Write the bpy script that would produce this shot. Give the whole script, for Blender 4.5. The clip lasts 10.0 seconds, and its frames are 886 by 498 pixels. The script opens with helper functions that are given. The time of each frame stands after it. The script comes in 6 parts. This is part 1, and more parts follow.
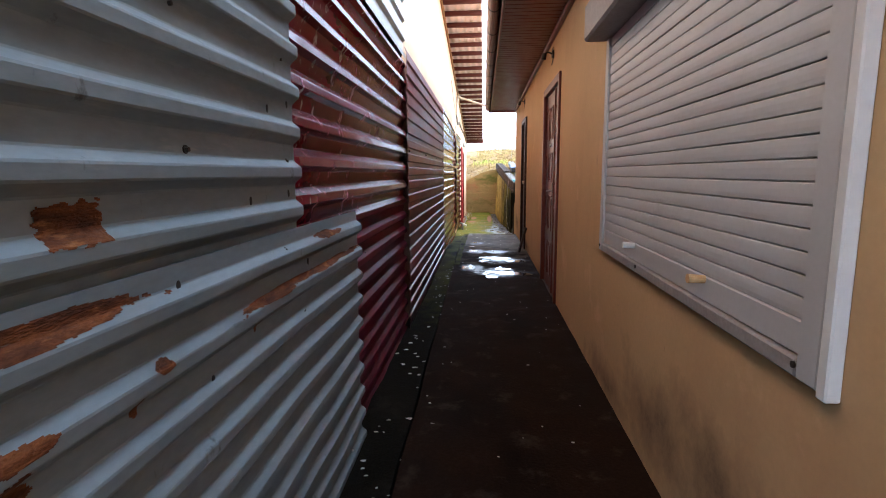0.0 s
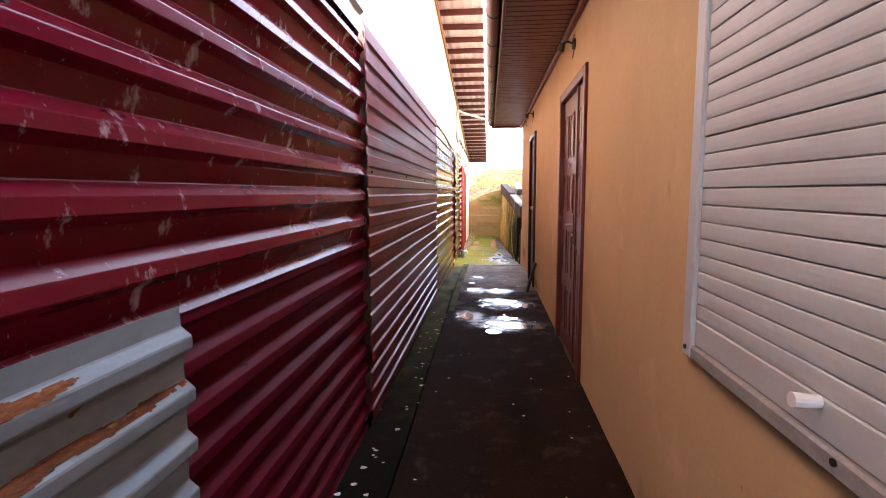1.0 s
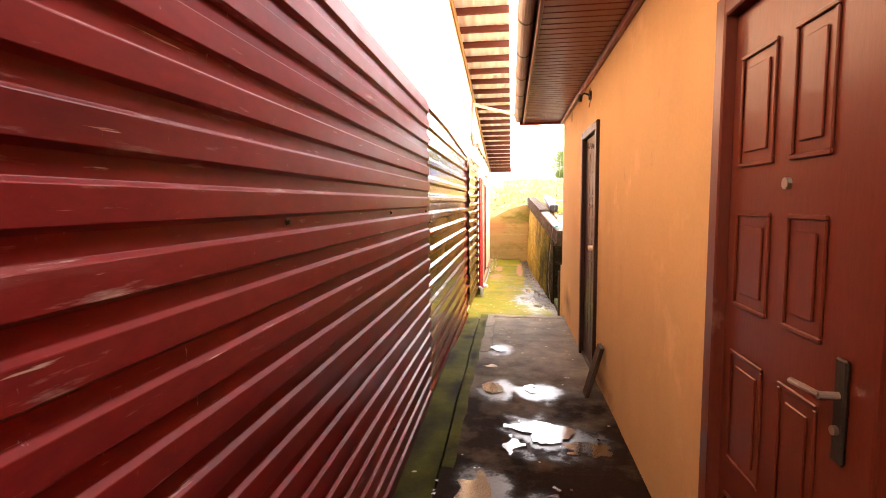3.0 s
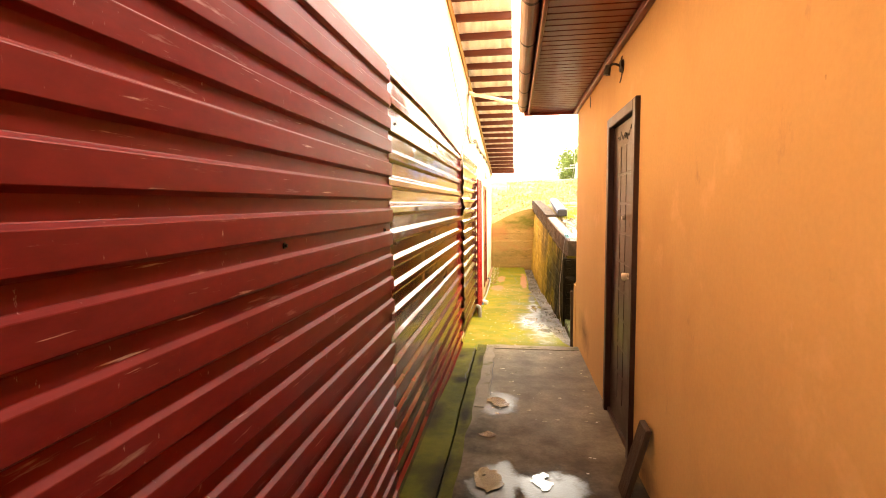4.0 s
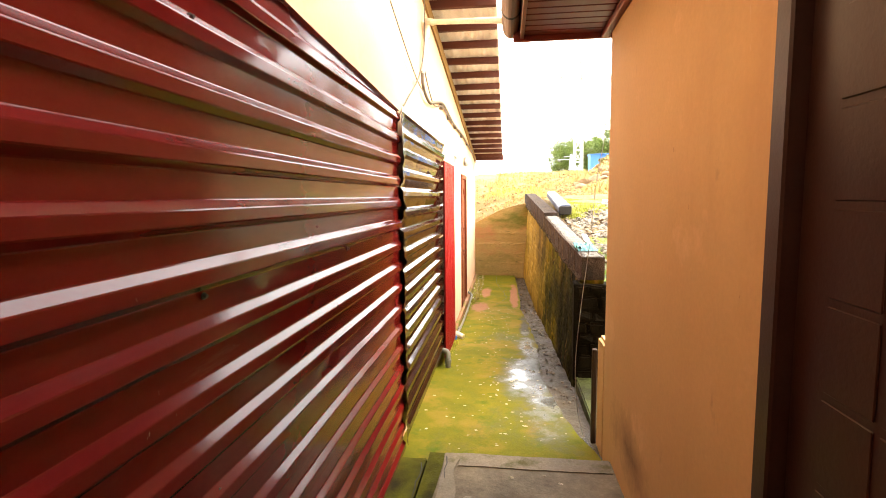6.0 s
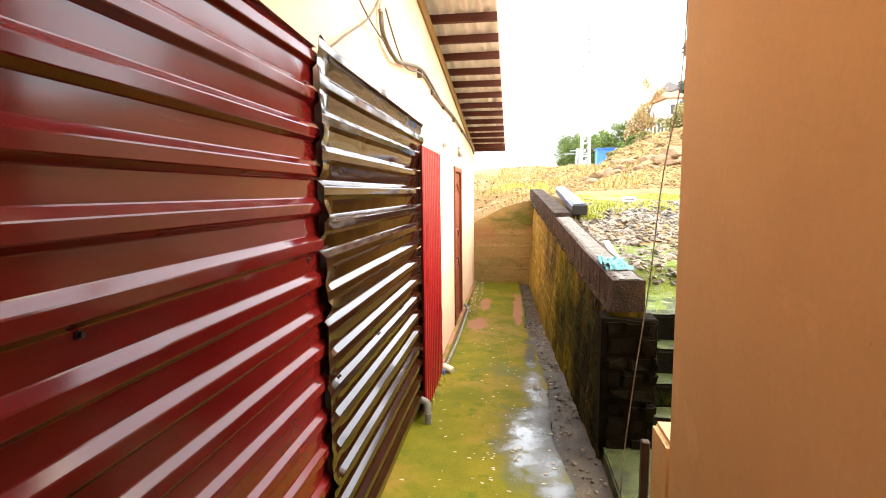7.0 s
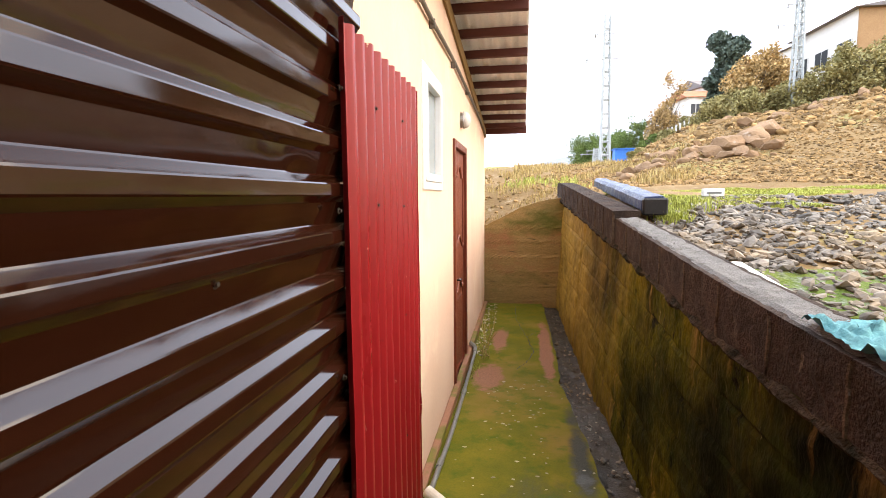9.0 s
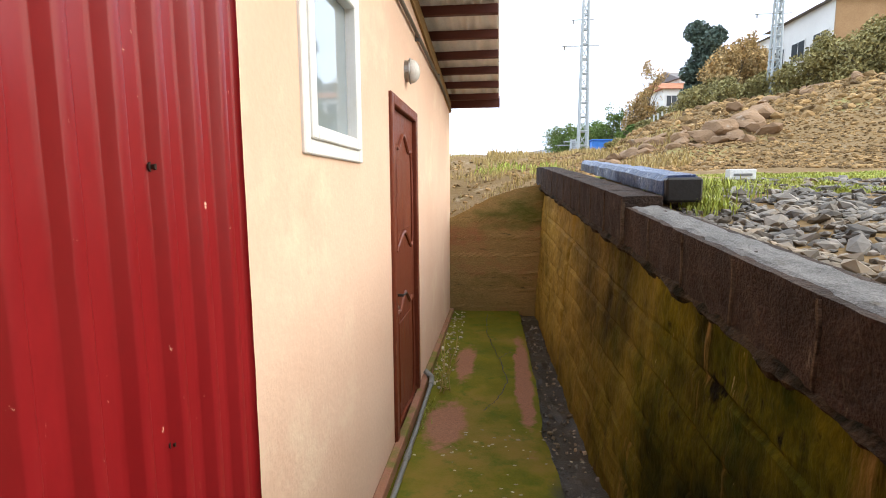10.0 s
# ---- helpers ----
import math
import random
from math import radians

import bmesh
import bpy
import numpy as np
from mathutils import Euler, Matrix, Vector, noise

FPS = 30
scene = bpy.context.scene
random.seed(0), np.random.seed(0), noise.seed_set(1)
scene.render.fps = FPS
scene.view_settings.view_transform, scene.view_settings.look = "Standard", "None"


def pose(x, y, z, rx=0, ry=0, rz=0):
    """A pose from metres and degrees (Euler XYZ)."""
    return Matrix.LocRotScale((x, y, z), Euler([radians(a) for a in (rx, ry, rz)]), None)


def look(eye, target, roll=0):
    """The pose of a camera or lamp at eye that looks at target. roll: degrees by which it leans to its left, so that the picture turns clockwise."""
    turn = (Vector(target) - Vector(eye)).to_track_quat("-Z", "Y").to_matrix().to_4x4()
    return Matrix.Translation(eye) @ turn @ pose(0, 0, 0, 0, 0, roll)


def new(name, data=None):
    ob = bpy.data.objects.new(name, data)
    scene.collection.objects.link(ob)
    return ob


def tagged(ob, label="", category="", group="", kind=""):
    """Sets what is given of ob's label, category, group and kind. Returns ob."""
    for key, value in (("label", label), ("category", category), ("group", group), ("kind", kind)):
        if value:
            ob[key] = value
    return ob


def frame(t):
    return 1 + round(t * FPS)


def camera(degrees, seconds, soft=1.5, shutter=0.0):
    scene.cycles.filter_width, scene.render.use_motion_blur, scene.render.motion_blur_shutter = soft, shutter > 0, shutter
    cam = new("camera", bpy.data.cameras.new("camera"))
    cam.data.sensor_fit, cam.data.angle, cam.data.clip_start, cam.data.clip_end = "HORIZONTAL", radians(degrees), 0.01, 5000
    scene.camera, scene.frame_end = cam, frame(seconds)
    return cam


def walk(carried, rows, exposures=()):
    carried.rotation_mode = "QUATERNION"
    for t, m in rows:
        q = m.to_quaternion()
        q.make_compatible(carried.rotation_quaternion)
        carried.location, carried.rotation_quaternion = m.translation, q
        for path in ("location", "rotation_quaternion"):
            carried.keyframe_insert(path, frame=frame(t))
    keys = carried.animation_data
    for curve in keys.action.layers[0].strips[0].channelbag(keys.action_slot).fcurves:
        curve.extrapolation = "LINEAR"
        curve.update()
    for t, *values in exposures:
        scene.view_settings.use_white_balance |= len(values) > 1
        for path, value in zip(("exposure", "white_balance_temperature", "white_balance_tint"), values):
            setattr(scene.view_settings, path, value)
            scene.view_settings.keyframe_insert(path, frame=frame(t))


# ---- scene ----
cam = camera(82.3, 10.0, soft=1.0)
METRES, EYE, TILT, LEAN, TURN = 13.5, 1.25, 0.0, 0.0, 4.6
ROWS = [
    (0.0, 0.0, 0.0, 0.0, -0.06, -8.49, 0.41),
    (0.5, 0.0053, 0.0482, 0.0034, 0.38, -7.45, 0.29),
    (1.0, 0.0124, 0.1011, 0.005, 0.56, -6.36, 0.25),
    (1.5, 0.0157, 0.1561, 0.0097, 1.11, -5.61, 0.38),
    (2.0, 0.0214, 0.211, 0.0138, 1.74, -5.88, 0.47),
    (2.5, 0.0207, 0.2641, 0.016, 2.53, -5.58, 0.47),
    (4.0, 0.0324, 0.4065, 0.0226, 3.47, -5.08, 0.67),
    (4.5, 0.0374, 0.4553, 0.0231, 3.3, -5.12, 0.58),
    (5.0, 0.0453, 0.504, 0.023, 2.89, -5.43, 0.7),
    (5.5, 0.0483, 0.5526, 0.0231, 2.55, -5.6, 0.55),
    (7.0, 0.0643, 0.71, 0.0246, 3.08, -6.37, 0.63),
    (7.5, 0.0663, 0.7538, 0.0231, 4.27, -6.02, 0.64),
    (8.0, 0.0679, 0.8017, 0.0211, 5.68, -6.0, 0.56),
    (8.5, 0.0654, 0.8463, 0.0196, 6.03, -5.99, 0.61),
    (9.0, 0.0658, 0.8911, 0.0138, 4.3, -5.98, 0.46),
    (9.5, 0.0724, 0.9429, 0.0098, 2.2, -6.55, 0.43),
    (10.0, 0.0782, 0.9932, 0.0078, 1.74, -6.84, 0.36),
]
# a slow dolly down the alley; exposure and white balance drift as the lens adapts
walk(cam, [(t, pose(0, 0, EYE, TILT, LEAN, TURN) @ pose(METRES * x, METRES * y, METRES * z, 90 + pitch, roll, yaw)) for t, x, y, z, yaw, pitch, roll in ROWS],
     exposures=[(0.0, 2.4, 6500, 5), (1.0, 3.05, 6900, 18), (2.5, 3.6, 8200, 21), (4.0, 3.62, 16000, 14), (4.8, 3.47, 17000, 10),
                (5.5, 3.18, 13200, 12), (7.0, 2.65, 9300, 11), (8.0, 2.25, 8200, 12), (9.0, 1.82, 8100, 13), (10.0, 1.24, 7500, 8)])

# ---- light ----
world = bpy.data.worlds.new("overcast_sky")
scene.world = world
world.use_nodes = True
wn, wl = world.node_tree.nodes, world.node_tree.links
sky = wn.new("ShaderNodeTexSky")
sky.sky_type, sky.sun_disc = "NISHITA", False
sky.sun_elevation, sky.sun_rotation = radians(33), radians(84)
haze = wn.new("ShaderNodeMix")
haze.data_type = "RGBA"
haze.inputs[0].default_value = 0.85
haze.inputs[7].default_value = (7.3, 9.2, 12.9, 1)
wl.new(sky.outputs[0], haze.inputs[6])
wl.new(haze.outputs[2], wn["Background"].inputs[0])
wn["Background"].inputs[1].default_value = 0.12

sun_data = bpy.data.lights.new("sun", "SUN")
sun_data.energy, sun_data.angle, sun_data.color = 1.4, radians(75), (1.0, 0.85, 0.60)
sun = new("sun", sun_data)
sun.matrix_world = look((40, 14, 27), (0, 10, 0))


# ---- materials ----
ONE3 = (1, 1, 1)


def mat(name, c1, c2, scale=6.0, rough=(0.5, 0.8), metal=0.0, bump=0.25, fine=90.0, stretch=(1, 1, 1), layers=(), vary=0.0,
        spec=0.25, dist=0.01, coat=0.0, island=0.0, gr=0.10, along=None, spots=()):
    """Two-scale noise between two colours, with stain layers of (colour, scale, low, high, stretch, roughness)."""
    m = bpy.data.materials.new(name)
    m.use_nodes = True
    nt = m.node_tree
    nodes, links = nt.nodes, nt.links
    bsdf = nodes["Principled BSDF"]
    geo = nodes.new("ShaderNodeNewGeometry")

    def noise_at(sc, detail, st, rough_n=0.6):
        mp = nodes.new("ShaderNodeMapping")
        mp.inputs["Scale"].default_value = st
        links.new(geo.outputs["Position"], mp.inputs["Vector"])
        n = nodes.new("ShaderNodeTexNoise")
        n.inputs["Scale"].default_value, n.inputs["Detail"].default_value = sc, detail
        n.inputs["Roughness"].default_value = rough_n
        links.new(mp.outputs[0], n.inputs["Vector"])
        return n.outputs["Fac"]

    def ranged(src, lo, hi, a=0.0, b=1.0):
        r = nodes.new("ShaderNodeMapRange")
        r.inputs[1].default_value, r.inputs[2].default_value = lo, hi
        r.inputs[3].default_value, r.inputs[4].default_value = a, b
        links.new(src, r.inputs[0])
        return r.outputs[0]

    def ranged_free(src, lo, hi):
        r = nodes.new("ShaderNodeMapRange")
        r.clamp = False
        r.inputs[1].default_value, r.inputs[2].default_value = lo, hi
        links.new(src, r.inputs[0])
        return r.outputs[0]

    def mixed(fac, a, b, mode="MIX"):
        x = nodes.new("ShaderNodeMix")
        x.data_type, x.blend_type = "RGBA", mode
        for sock, v in ((0, fac), (6, a), (7, b)):
            if isinstance(v, (tuple, float, int)):
                x.inputs[sock].default_value = (*v, 1) if isinstance(v, tuple) else v
            else:
                links.new(v, x.inputs[sock])
        return x.outputs[2]

    coarse, grain = noise_at(scale, 6, stretch), noise_at(fine, 3, stretch)
    col = mixed(ranged(coarse, 0.32, 0.68), c1, c2)
    g = ranged(grain, 0.3, 0.7, 1 - gr, 1 + gr)
    gc = nodes.new("ShaderNodeCombineColor")
    for k in range(3):
        links.new(g, gc.inputs[k])
    col = mixed(1.0, col, gc.outputs[0], "MULTIPLY")
    rgh = ranged(coarse, 0.3, 0.7, rough[0], rough[1])
    for colour, sc, lo, hi, st, lr in layers:
        f = ranged(noise_at(sc, 7, st, 0.65), lo, hi)
        col = mixed(f, col, colour)
        if lr is not None:
            q = nodes.new("ShaderNodeMix")
            links.new(f, q.inputs[0]), links.new(rgh, q.inputs[2])
            q.inputs[3].default_value = lr
            rgh = q.outputs[0]
    if along:      # fades to a brighter second colour towards the far end
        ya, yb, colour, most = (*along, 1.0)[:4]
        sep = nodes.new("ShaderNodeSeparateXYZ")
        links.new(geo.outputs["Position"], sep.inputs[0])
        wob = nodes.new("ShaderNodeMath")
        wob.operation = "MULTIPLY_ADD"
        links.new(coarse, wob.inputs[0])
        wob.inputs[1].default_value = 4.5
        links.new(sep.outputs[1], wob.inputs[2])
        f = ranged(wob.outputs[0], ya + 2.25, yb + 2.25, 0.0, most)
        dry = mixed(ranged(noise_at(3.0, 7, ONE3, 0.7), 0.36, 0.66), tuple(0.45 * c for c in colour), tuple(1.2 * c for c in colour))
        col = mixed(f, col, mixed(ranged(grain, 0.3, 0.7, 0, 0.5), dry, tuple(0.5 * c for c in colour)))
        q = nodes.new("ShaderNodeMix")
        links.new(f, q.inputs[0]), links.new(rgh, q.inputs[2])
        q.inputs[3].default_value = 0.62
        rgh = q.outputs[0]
    for colour, lr, soft_, places, *plane in spots:      # irregular stains and wet places, each an ellipse with a ragged rim
        ragged = noise_at(3.2, 6, ONE3, 0.7)
        sp = nodes.new("ShaderNodeSeparateXYZ")
        links.new(geo.outputs["Position"], sp.inputs[0])
        total = None
        for sx, sy, rx, ry in places:
            vec = nodes.new("ShaderNodeCombineXYZ")
            for k, (c0, r0) in enumerate(((sx, rx), (sy, ry))):
                links.new(ranged_free(sp.outputs[k + 1 if plane else k], c0, c0 + r0), vec.inputs[k])
            ln = nodes.new("ShaderNodeVectorMath")
            ln.operation = "LENGTH"
            links.new(vec.outputs[0], ln.inputs[0])
            f = ranged(ln.outputs["Value"], 0.0, 2.0, 1.0, -1.0)
            if total is None:
                total = f
            else:
                mx = nodes.new("ShaderNodeMath")
                mx.operation = "MAXIMUM"
                links.new(total, mx.inputs[0]), links.new(f, mx.inputs[1])
                total = mx.outputs[0]
        j = nodes.new("ShaderNodeMath")
        j.operation = "MULTIPLY_ADD"
        links.new(ragged, j.inputs[0])
        j.inputs[1].default_value = 2.2
        links.new(total, j.inputs[2])
        f = ranged(j.outputs[0], 1.1, 1.1 + soft_)
        col = mixed(f, col, mixed(ranged(grain, 0.3, 0.7), colour, tuple(0.65 * c for c in colour)))
        q = nodes.new("ShaderNodeMix")
        links.new(f, q.inputs[0]), links.new(rgh, q.inputs[2])
        q.inputs[3].default_value = lr
        rgh = q.outputs[0]
    if vary or island:
        if island:
            rnd, amount = geo.outputs["Random Per Island"], island
        else:
            rnd, amount = nodes.new("ShaderNodeObjectInfo").outputs["Random"], vary
        v = ranged(rnd, 0, 1, 1 - amount, 1 + amount)
        vc = nodes.new("ShaderNodeCombineColor")
        for k in range(3):
            links.new(v, vc.inputs[k])
        col = mixed(1.0, col, vc.outputs[0], "MULTIPLY")
    links.new(col, bsdf.inputs["Base Color"])
    links.new(rgh, bsdf.inputs["Roughness"])
    bsdf.inputs["Metallic"].default_value = metal
    bsdf.inputs["Specular IOR Level"].default_value = spec
    if spots:
        links.new(ranged(rgh, 0.15, 0.5, 0.8, spec), bsdf.inputs["Specular IOR Level"])
    bsdf.inputs["Coat Weight"].default_value = coat
    bsdf.inputs["Coat Roughness"].default_value = 0.10
    if bump:
        add = nodes.new("ShaderNodeMath")
        add.operation = "MULTIPLY_ADD"
        links.new(grain, add.inputs[0])
        add.inputs[1].default_value = 0.35
        links.new(coarse, add.inputs[2])
        b = nodes.new("ShaderNodeBump")
        b.inputs["Strength"].default_value, b.inputs["Distance"].default_value = bump, dist
        if spots:
            links.new(ranged(rgh, 0.15, 0.45, 0.12 * bump, bump), b.inputs["Strength"])
        links.new(add.outputs[0], b.inputs["Height"])
        links.new(b.outputs[0], bsdf.inputs["Normal"])
    return m


def plain(name, colour, rough=0.5, metal=0.0, trans=0.0, alpha=1.0):
    m = bpy.data.materials.new(name)
    m.use_nodes = True
    b = m.node_tree.nodes["Principled BSDF"]
    b.inputs["Base Color"].default_value = (*colour, 1)
    b.inputs["Roughness"].default_value, b.inputs["Metallic"].default_value = rough, metal
    b.inputs["Transmission Weight"].default_value, b.inputs["Alpha"].default_value = trans, alpha
    return m


ONE = (1, 1, 1)
M_GREY = mat("grey_coated_steel", (0.170, 0.205, 0.220), (0.245, 0.275, 0.285), 2.2, (0.44, 0.58), 0.0, 0.05, 60, (1, 0.35, 1),
             [((0.22, 0.20, 0.155), 2.0, 0.55, 0.78, (1, 0.4, 1.4), 0.6), ((0.08, 0.08, 0.08), 14, 0.66, 0.76, (1, 1, 0.5), 0.7), ((0.30, 0.31, 0.30), 9, 0.64, 0.74, (1, 0.3, 2), 0.6)], gr=0.08, spec=0.38)
M_RUST = mat("rust", (0.22, 0.065, 0.017), (0.055, 0.018, 0.010), 22, (0.75, 0.95), 0.0, 0.8, 160, (1, 0.35, 1.6), [((0.36, 0.15, 0.05), 26, 0.56, 0.7, (1, 0.4, 1.5), None), ((0.34, 0.32, 0.30), 20, 0.66, 0.74, (1, 0.3, 2), None)], gr=0.25)
M_MAROON = mat("maroon_coated_steel", (0.118, 0.0036, 0.0130), (0.152, 0.0062, 0.0185), 2.5, (0.17, 0.25), 0.0, 0.02, 40, (1, 0.4, 1),
               [((0.42, 0.31, 0.36), 10, 0.60, 0.74, (1, 1.4, 0.9), 0.5), ((0.15, 0.05, 0.05), 3.2, 0.66, 0.84, (1, 0.35, 2.5), 0.45),
                ((0.46, 0.36, 0.38), 50, 0.66, 0.74, (1, 1, 0.6), 0.7)], gr=0.06, spec=0.20)
# darker, duller copy of the maroon steel; the low sheet's shade is in its colour
M_MAROON_SHADED = mat("shaded_maroon_steel", (0.085, 0.0026, 0.012), (0.110, 0.0045, 0.016), 2.5, (0.42, 0.55), 0.0, 0.03, 40, (1, 0.4, 1),
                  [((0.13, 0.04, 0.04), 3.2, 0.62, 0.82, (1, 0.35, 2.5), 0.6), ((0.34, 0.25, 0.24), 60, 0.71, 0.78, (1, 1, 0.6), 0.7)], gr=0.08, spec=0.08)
M_MAROON2 = mat("faded_maroon_steel", (0.142, 0.0105, 0.0110), (0.184, 0.0165, 0.0160), 2.5, (0.32, 0.42), 0.0, 0.02, 40, (1, 0.4, 1),
                [((0.24, 0.085, 0.08), 4, 0.63, 0.85, (1, 0.25, 2.2), 0.5), ((0.44, 0.30, 0.28), 45, 0.67, 0.76, (1, 1.4, 0.6), 0.7), ((0.36, 0.21, 0.20), 14, 0.62, 0.74, (1, 0.25, 2.2), 0.6),
                 ((0.05, 0.006, 0.006), 2.0, 0.52, 0.8, (1, 0.3, 1.2), None), ((0.50, 0.33, 0.30), 34, 0.65, 0.71, (1, 0.10, 2.2), 0.7)], gr=0.12, spec=0.16)
M_MAROON3 = mat("glossy_maroon_steel", (0.120, 0.0072, 0.0075), (0.148, 0.0108, 0.0105), 2.5, (0.11, 0.16), 0.0, 0.02, 40, (1, 0.4, 1),
                [((0.22, 0.07, 0.06), 4, 0.66, 0.85, (1, 0.25, 2.2), 0.4), ((0.40, 0.26, 0.22), 50, 0.715, 0.79, (1, 1.4, 0.6), 0.7)], gr=0.06, spec=0.36)
M_BROWN = mat("brown_coated_steel", (0.0165, 0.0046, 0.0022), (0.022, 0.0062, 0.0032), 2.5, (0.07, 0.12), 0.0, 0.015, 40, (1, 0.4, 1),
              [((0.07, 0.04, 0.026), 5, 0.73, 0.86, (1, 0.3, 2), 0.35), ((0.4, 0.3, 0.22), 60, 0.735, 0.80, (1, 1, 0.6), 0.7)], gr=0.06, spec=0.56)
M_RED = mat("red_coated_steel", (0.212, 0.0090, 0.0115), (0.248, 0.0128, 0.0155), 2, (0.26, 0.36), 0.0, 0.03, 50, (1, 1, 0.4),
            [((0.30, 0.04, 0.035), 7, 0.68, 0.84, (1, 1, 0.3), 0.5), ((0.75, 0.45, 0.32), 34, 0.685, 0.72, (1, 1, 0.7), 0.7), ((0.70, 0.42, 0.34), 26, 0.71, 0.74, (1, 2.5, 0.25), 0.7)], gr=0.05, spec=0.26)
M_PALE = mat("pale_galvanised_steel", (0.48, 0.50, 0.51), (0.60, 0.61, 0.61), 3, (0.35, 0.5), 0.4, 0.1, 60)
M_PLASTER = mat("peach_plaster", (0.60, 0.385, 0.195), (0.66, 0.435, 0.23), 1.4, (0.7, 0.9), 0.0, 0.12, 45, ONE,
                [((0.52, 0.305, 0.165), 0.9, 0.50, 0.78, (1, 1, 0.6), None), ((0.75, 0.49, 0.28), 2.3, 0.60, 0.75, ONE, None), ((0.30, 0.15, 0.08), 26, 0.72, 0.765, (1, 1, 0.4), None), ((0.36, 0.22, 0.14), 4.5, 0.66, 0.82, (1, 1, 0.6), None), ((0.70, 0.50, 0.33), 9, 0.70, 0.80, (1, 2.5, 0.6), None)], dist=0.010, gr=0.03, spec=0.15,
                spots=[((0.23, 0.145, 0.090), 0.8, 1.3, ((1.5, 0.30, 0.5, 0.25), (2.1, 0.20, 0.7, 0.25), (2.9, 0.05, 0.6, 0.16), (5.6, 0.1, 0.5, 0.12), (8.4, 0.05, 0.7, 0.12), (10.9, 0.2, 0.5, 0.2), (12.3, 0.4, 0.2, 0.3)), "upright")])
M_CREAM = mat("cream_plaster", (0.70, 0.465, 0.335), (0.75, 0.53, 0.395), 1.4, (0.75, 0.92), 0.0, 0.45, 38, ONE,
              [((0.78, 0.60, 0.44), 2.2, 0.52, 0.7, ONE, None), ((0.44, 0.28, 0.15), 24, 0.74, 0.79, (1, 1, 0.4), None),
               ((0.55, 0.34, 0.14), 3.0, 0.70, 0.84, (1, 1, 0.4), None)], dist=0.012, gr=0.03)
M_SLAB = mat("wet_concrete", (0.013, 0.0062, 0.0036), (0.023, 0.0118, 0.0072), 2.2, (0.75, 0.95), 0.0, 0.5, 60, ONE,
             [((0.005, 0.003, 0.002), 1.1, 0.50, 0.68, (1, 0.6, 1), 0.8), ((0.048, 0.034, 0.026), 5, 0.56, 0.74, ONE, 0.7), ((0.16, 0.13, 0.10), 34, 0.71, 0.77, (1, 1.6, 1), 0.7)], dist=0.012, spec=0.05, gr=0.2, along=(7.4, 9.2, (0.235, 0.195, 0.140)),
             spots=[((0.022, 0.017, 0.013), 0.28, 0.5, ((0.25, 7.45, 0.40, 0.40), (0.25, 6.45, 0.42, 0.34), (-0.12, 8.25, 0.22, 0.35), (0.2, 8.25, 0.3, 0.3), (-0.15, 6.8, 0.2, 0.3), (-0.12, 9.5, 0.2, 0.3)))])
M_MOSS = mat("mossy_concrete", (0.105, 0.115, 0.010), (0.200, 0.165, 0.020), 2.6, (0.75, 0.95), 0.0, 0.7, 80, ONE,
             [((0.225, 0.145, 0.032), 1.3, 0.53, 0.69, ONE, 0.7), ((0.065, 0.072, 0.018), 0.9, 0.56, 0.70, (1.6, 0.7, 1), 0.4), ((0.075, 0.115, 0.010), 5.5, 0.54, 0.7, ONE, None),
              ((0.30, 0.25, 0.14), 45, 0.73, 0.79, ONE, None)], dist=0.010, spec=0.10,
             spots=[((0.37, 0.175, 0.105), 0.8, 0.3, ((-0.40, 16.95, 0.17, 0.45), (-0.34, 18.3, 0.12, 0.5), (0.20, 18.0, 0.08, 1.3))),
                    ((0.060, 0.058, 0.040), 0.5, 0.6, ((0.32, 15.4, 0.08, 1.0), (0.36, 13.4, 0.22, 1.2))),
                    ((0.072, 0.076, 0.070), 0.14, 0.9, ((0.20, 13.2, 0.26, 0.85), (0.42, 12.5, 0.26, 1.0), (0.32, 14.3, 0.17, 0.9)))])
# near-black base holds the shade of the risers; green moss patches lie over it
M_TREAD = mat("shaded_mossy_step", (0.0035, 0.0035, 0.002), (0.008, 0.007, 0.0045), 4, (0.7, 0.9), 0.0, 0.8, 70, ONE,
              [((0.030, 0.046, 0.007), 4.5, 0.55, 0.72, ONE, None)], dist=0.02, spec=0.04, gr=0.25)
M_STEPMOSS = mat("wet_step_moss", (0.022, 0.034, 0.010), (0.055, 0.074, 0.024), 5, (0.45, 0.8), 0.0, 0.8, 70, ONE,
                 [((0.012, 0.014, 0.006), 6, 0.52, 0.66, ONE, None), ((0.16, 0.16, 0.11), 22, 0.68, 0.75, ONE, None)], dist=0.02, gr=0.3)
M_FOOT = mat("near_black_stone", (0.004, 0.0035, 0.0025), (0.011, 0.009, 0.006), 6, (0.8, 0.95), 0.0, 0.8, 60, ONE, dist=0.02, spec=0.04, gr=0.3)
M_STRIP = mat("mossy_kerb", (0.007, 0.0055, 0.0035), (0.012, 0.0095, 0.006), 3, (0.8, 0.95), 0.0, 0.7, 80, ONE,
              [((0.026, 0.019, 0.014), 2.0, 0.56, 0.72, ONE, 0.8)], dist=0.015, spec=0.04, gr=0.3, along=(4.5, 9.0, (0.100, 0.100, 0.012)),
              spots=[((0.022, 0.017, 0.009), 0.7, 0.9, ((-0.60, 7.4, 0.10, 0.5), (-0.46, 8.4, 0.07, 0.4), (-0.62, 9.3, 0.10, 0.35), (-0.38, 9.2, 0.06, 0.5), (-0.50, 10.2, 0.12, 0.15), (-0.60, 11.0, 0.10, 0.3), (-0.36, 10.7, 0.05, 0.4)))])
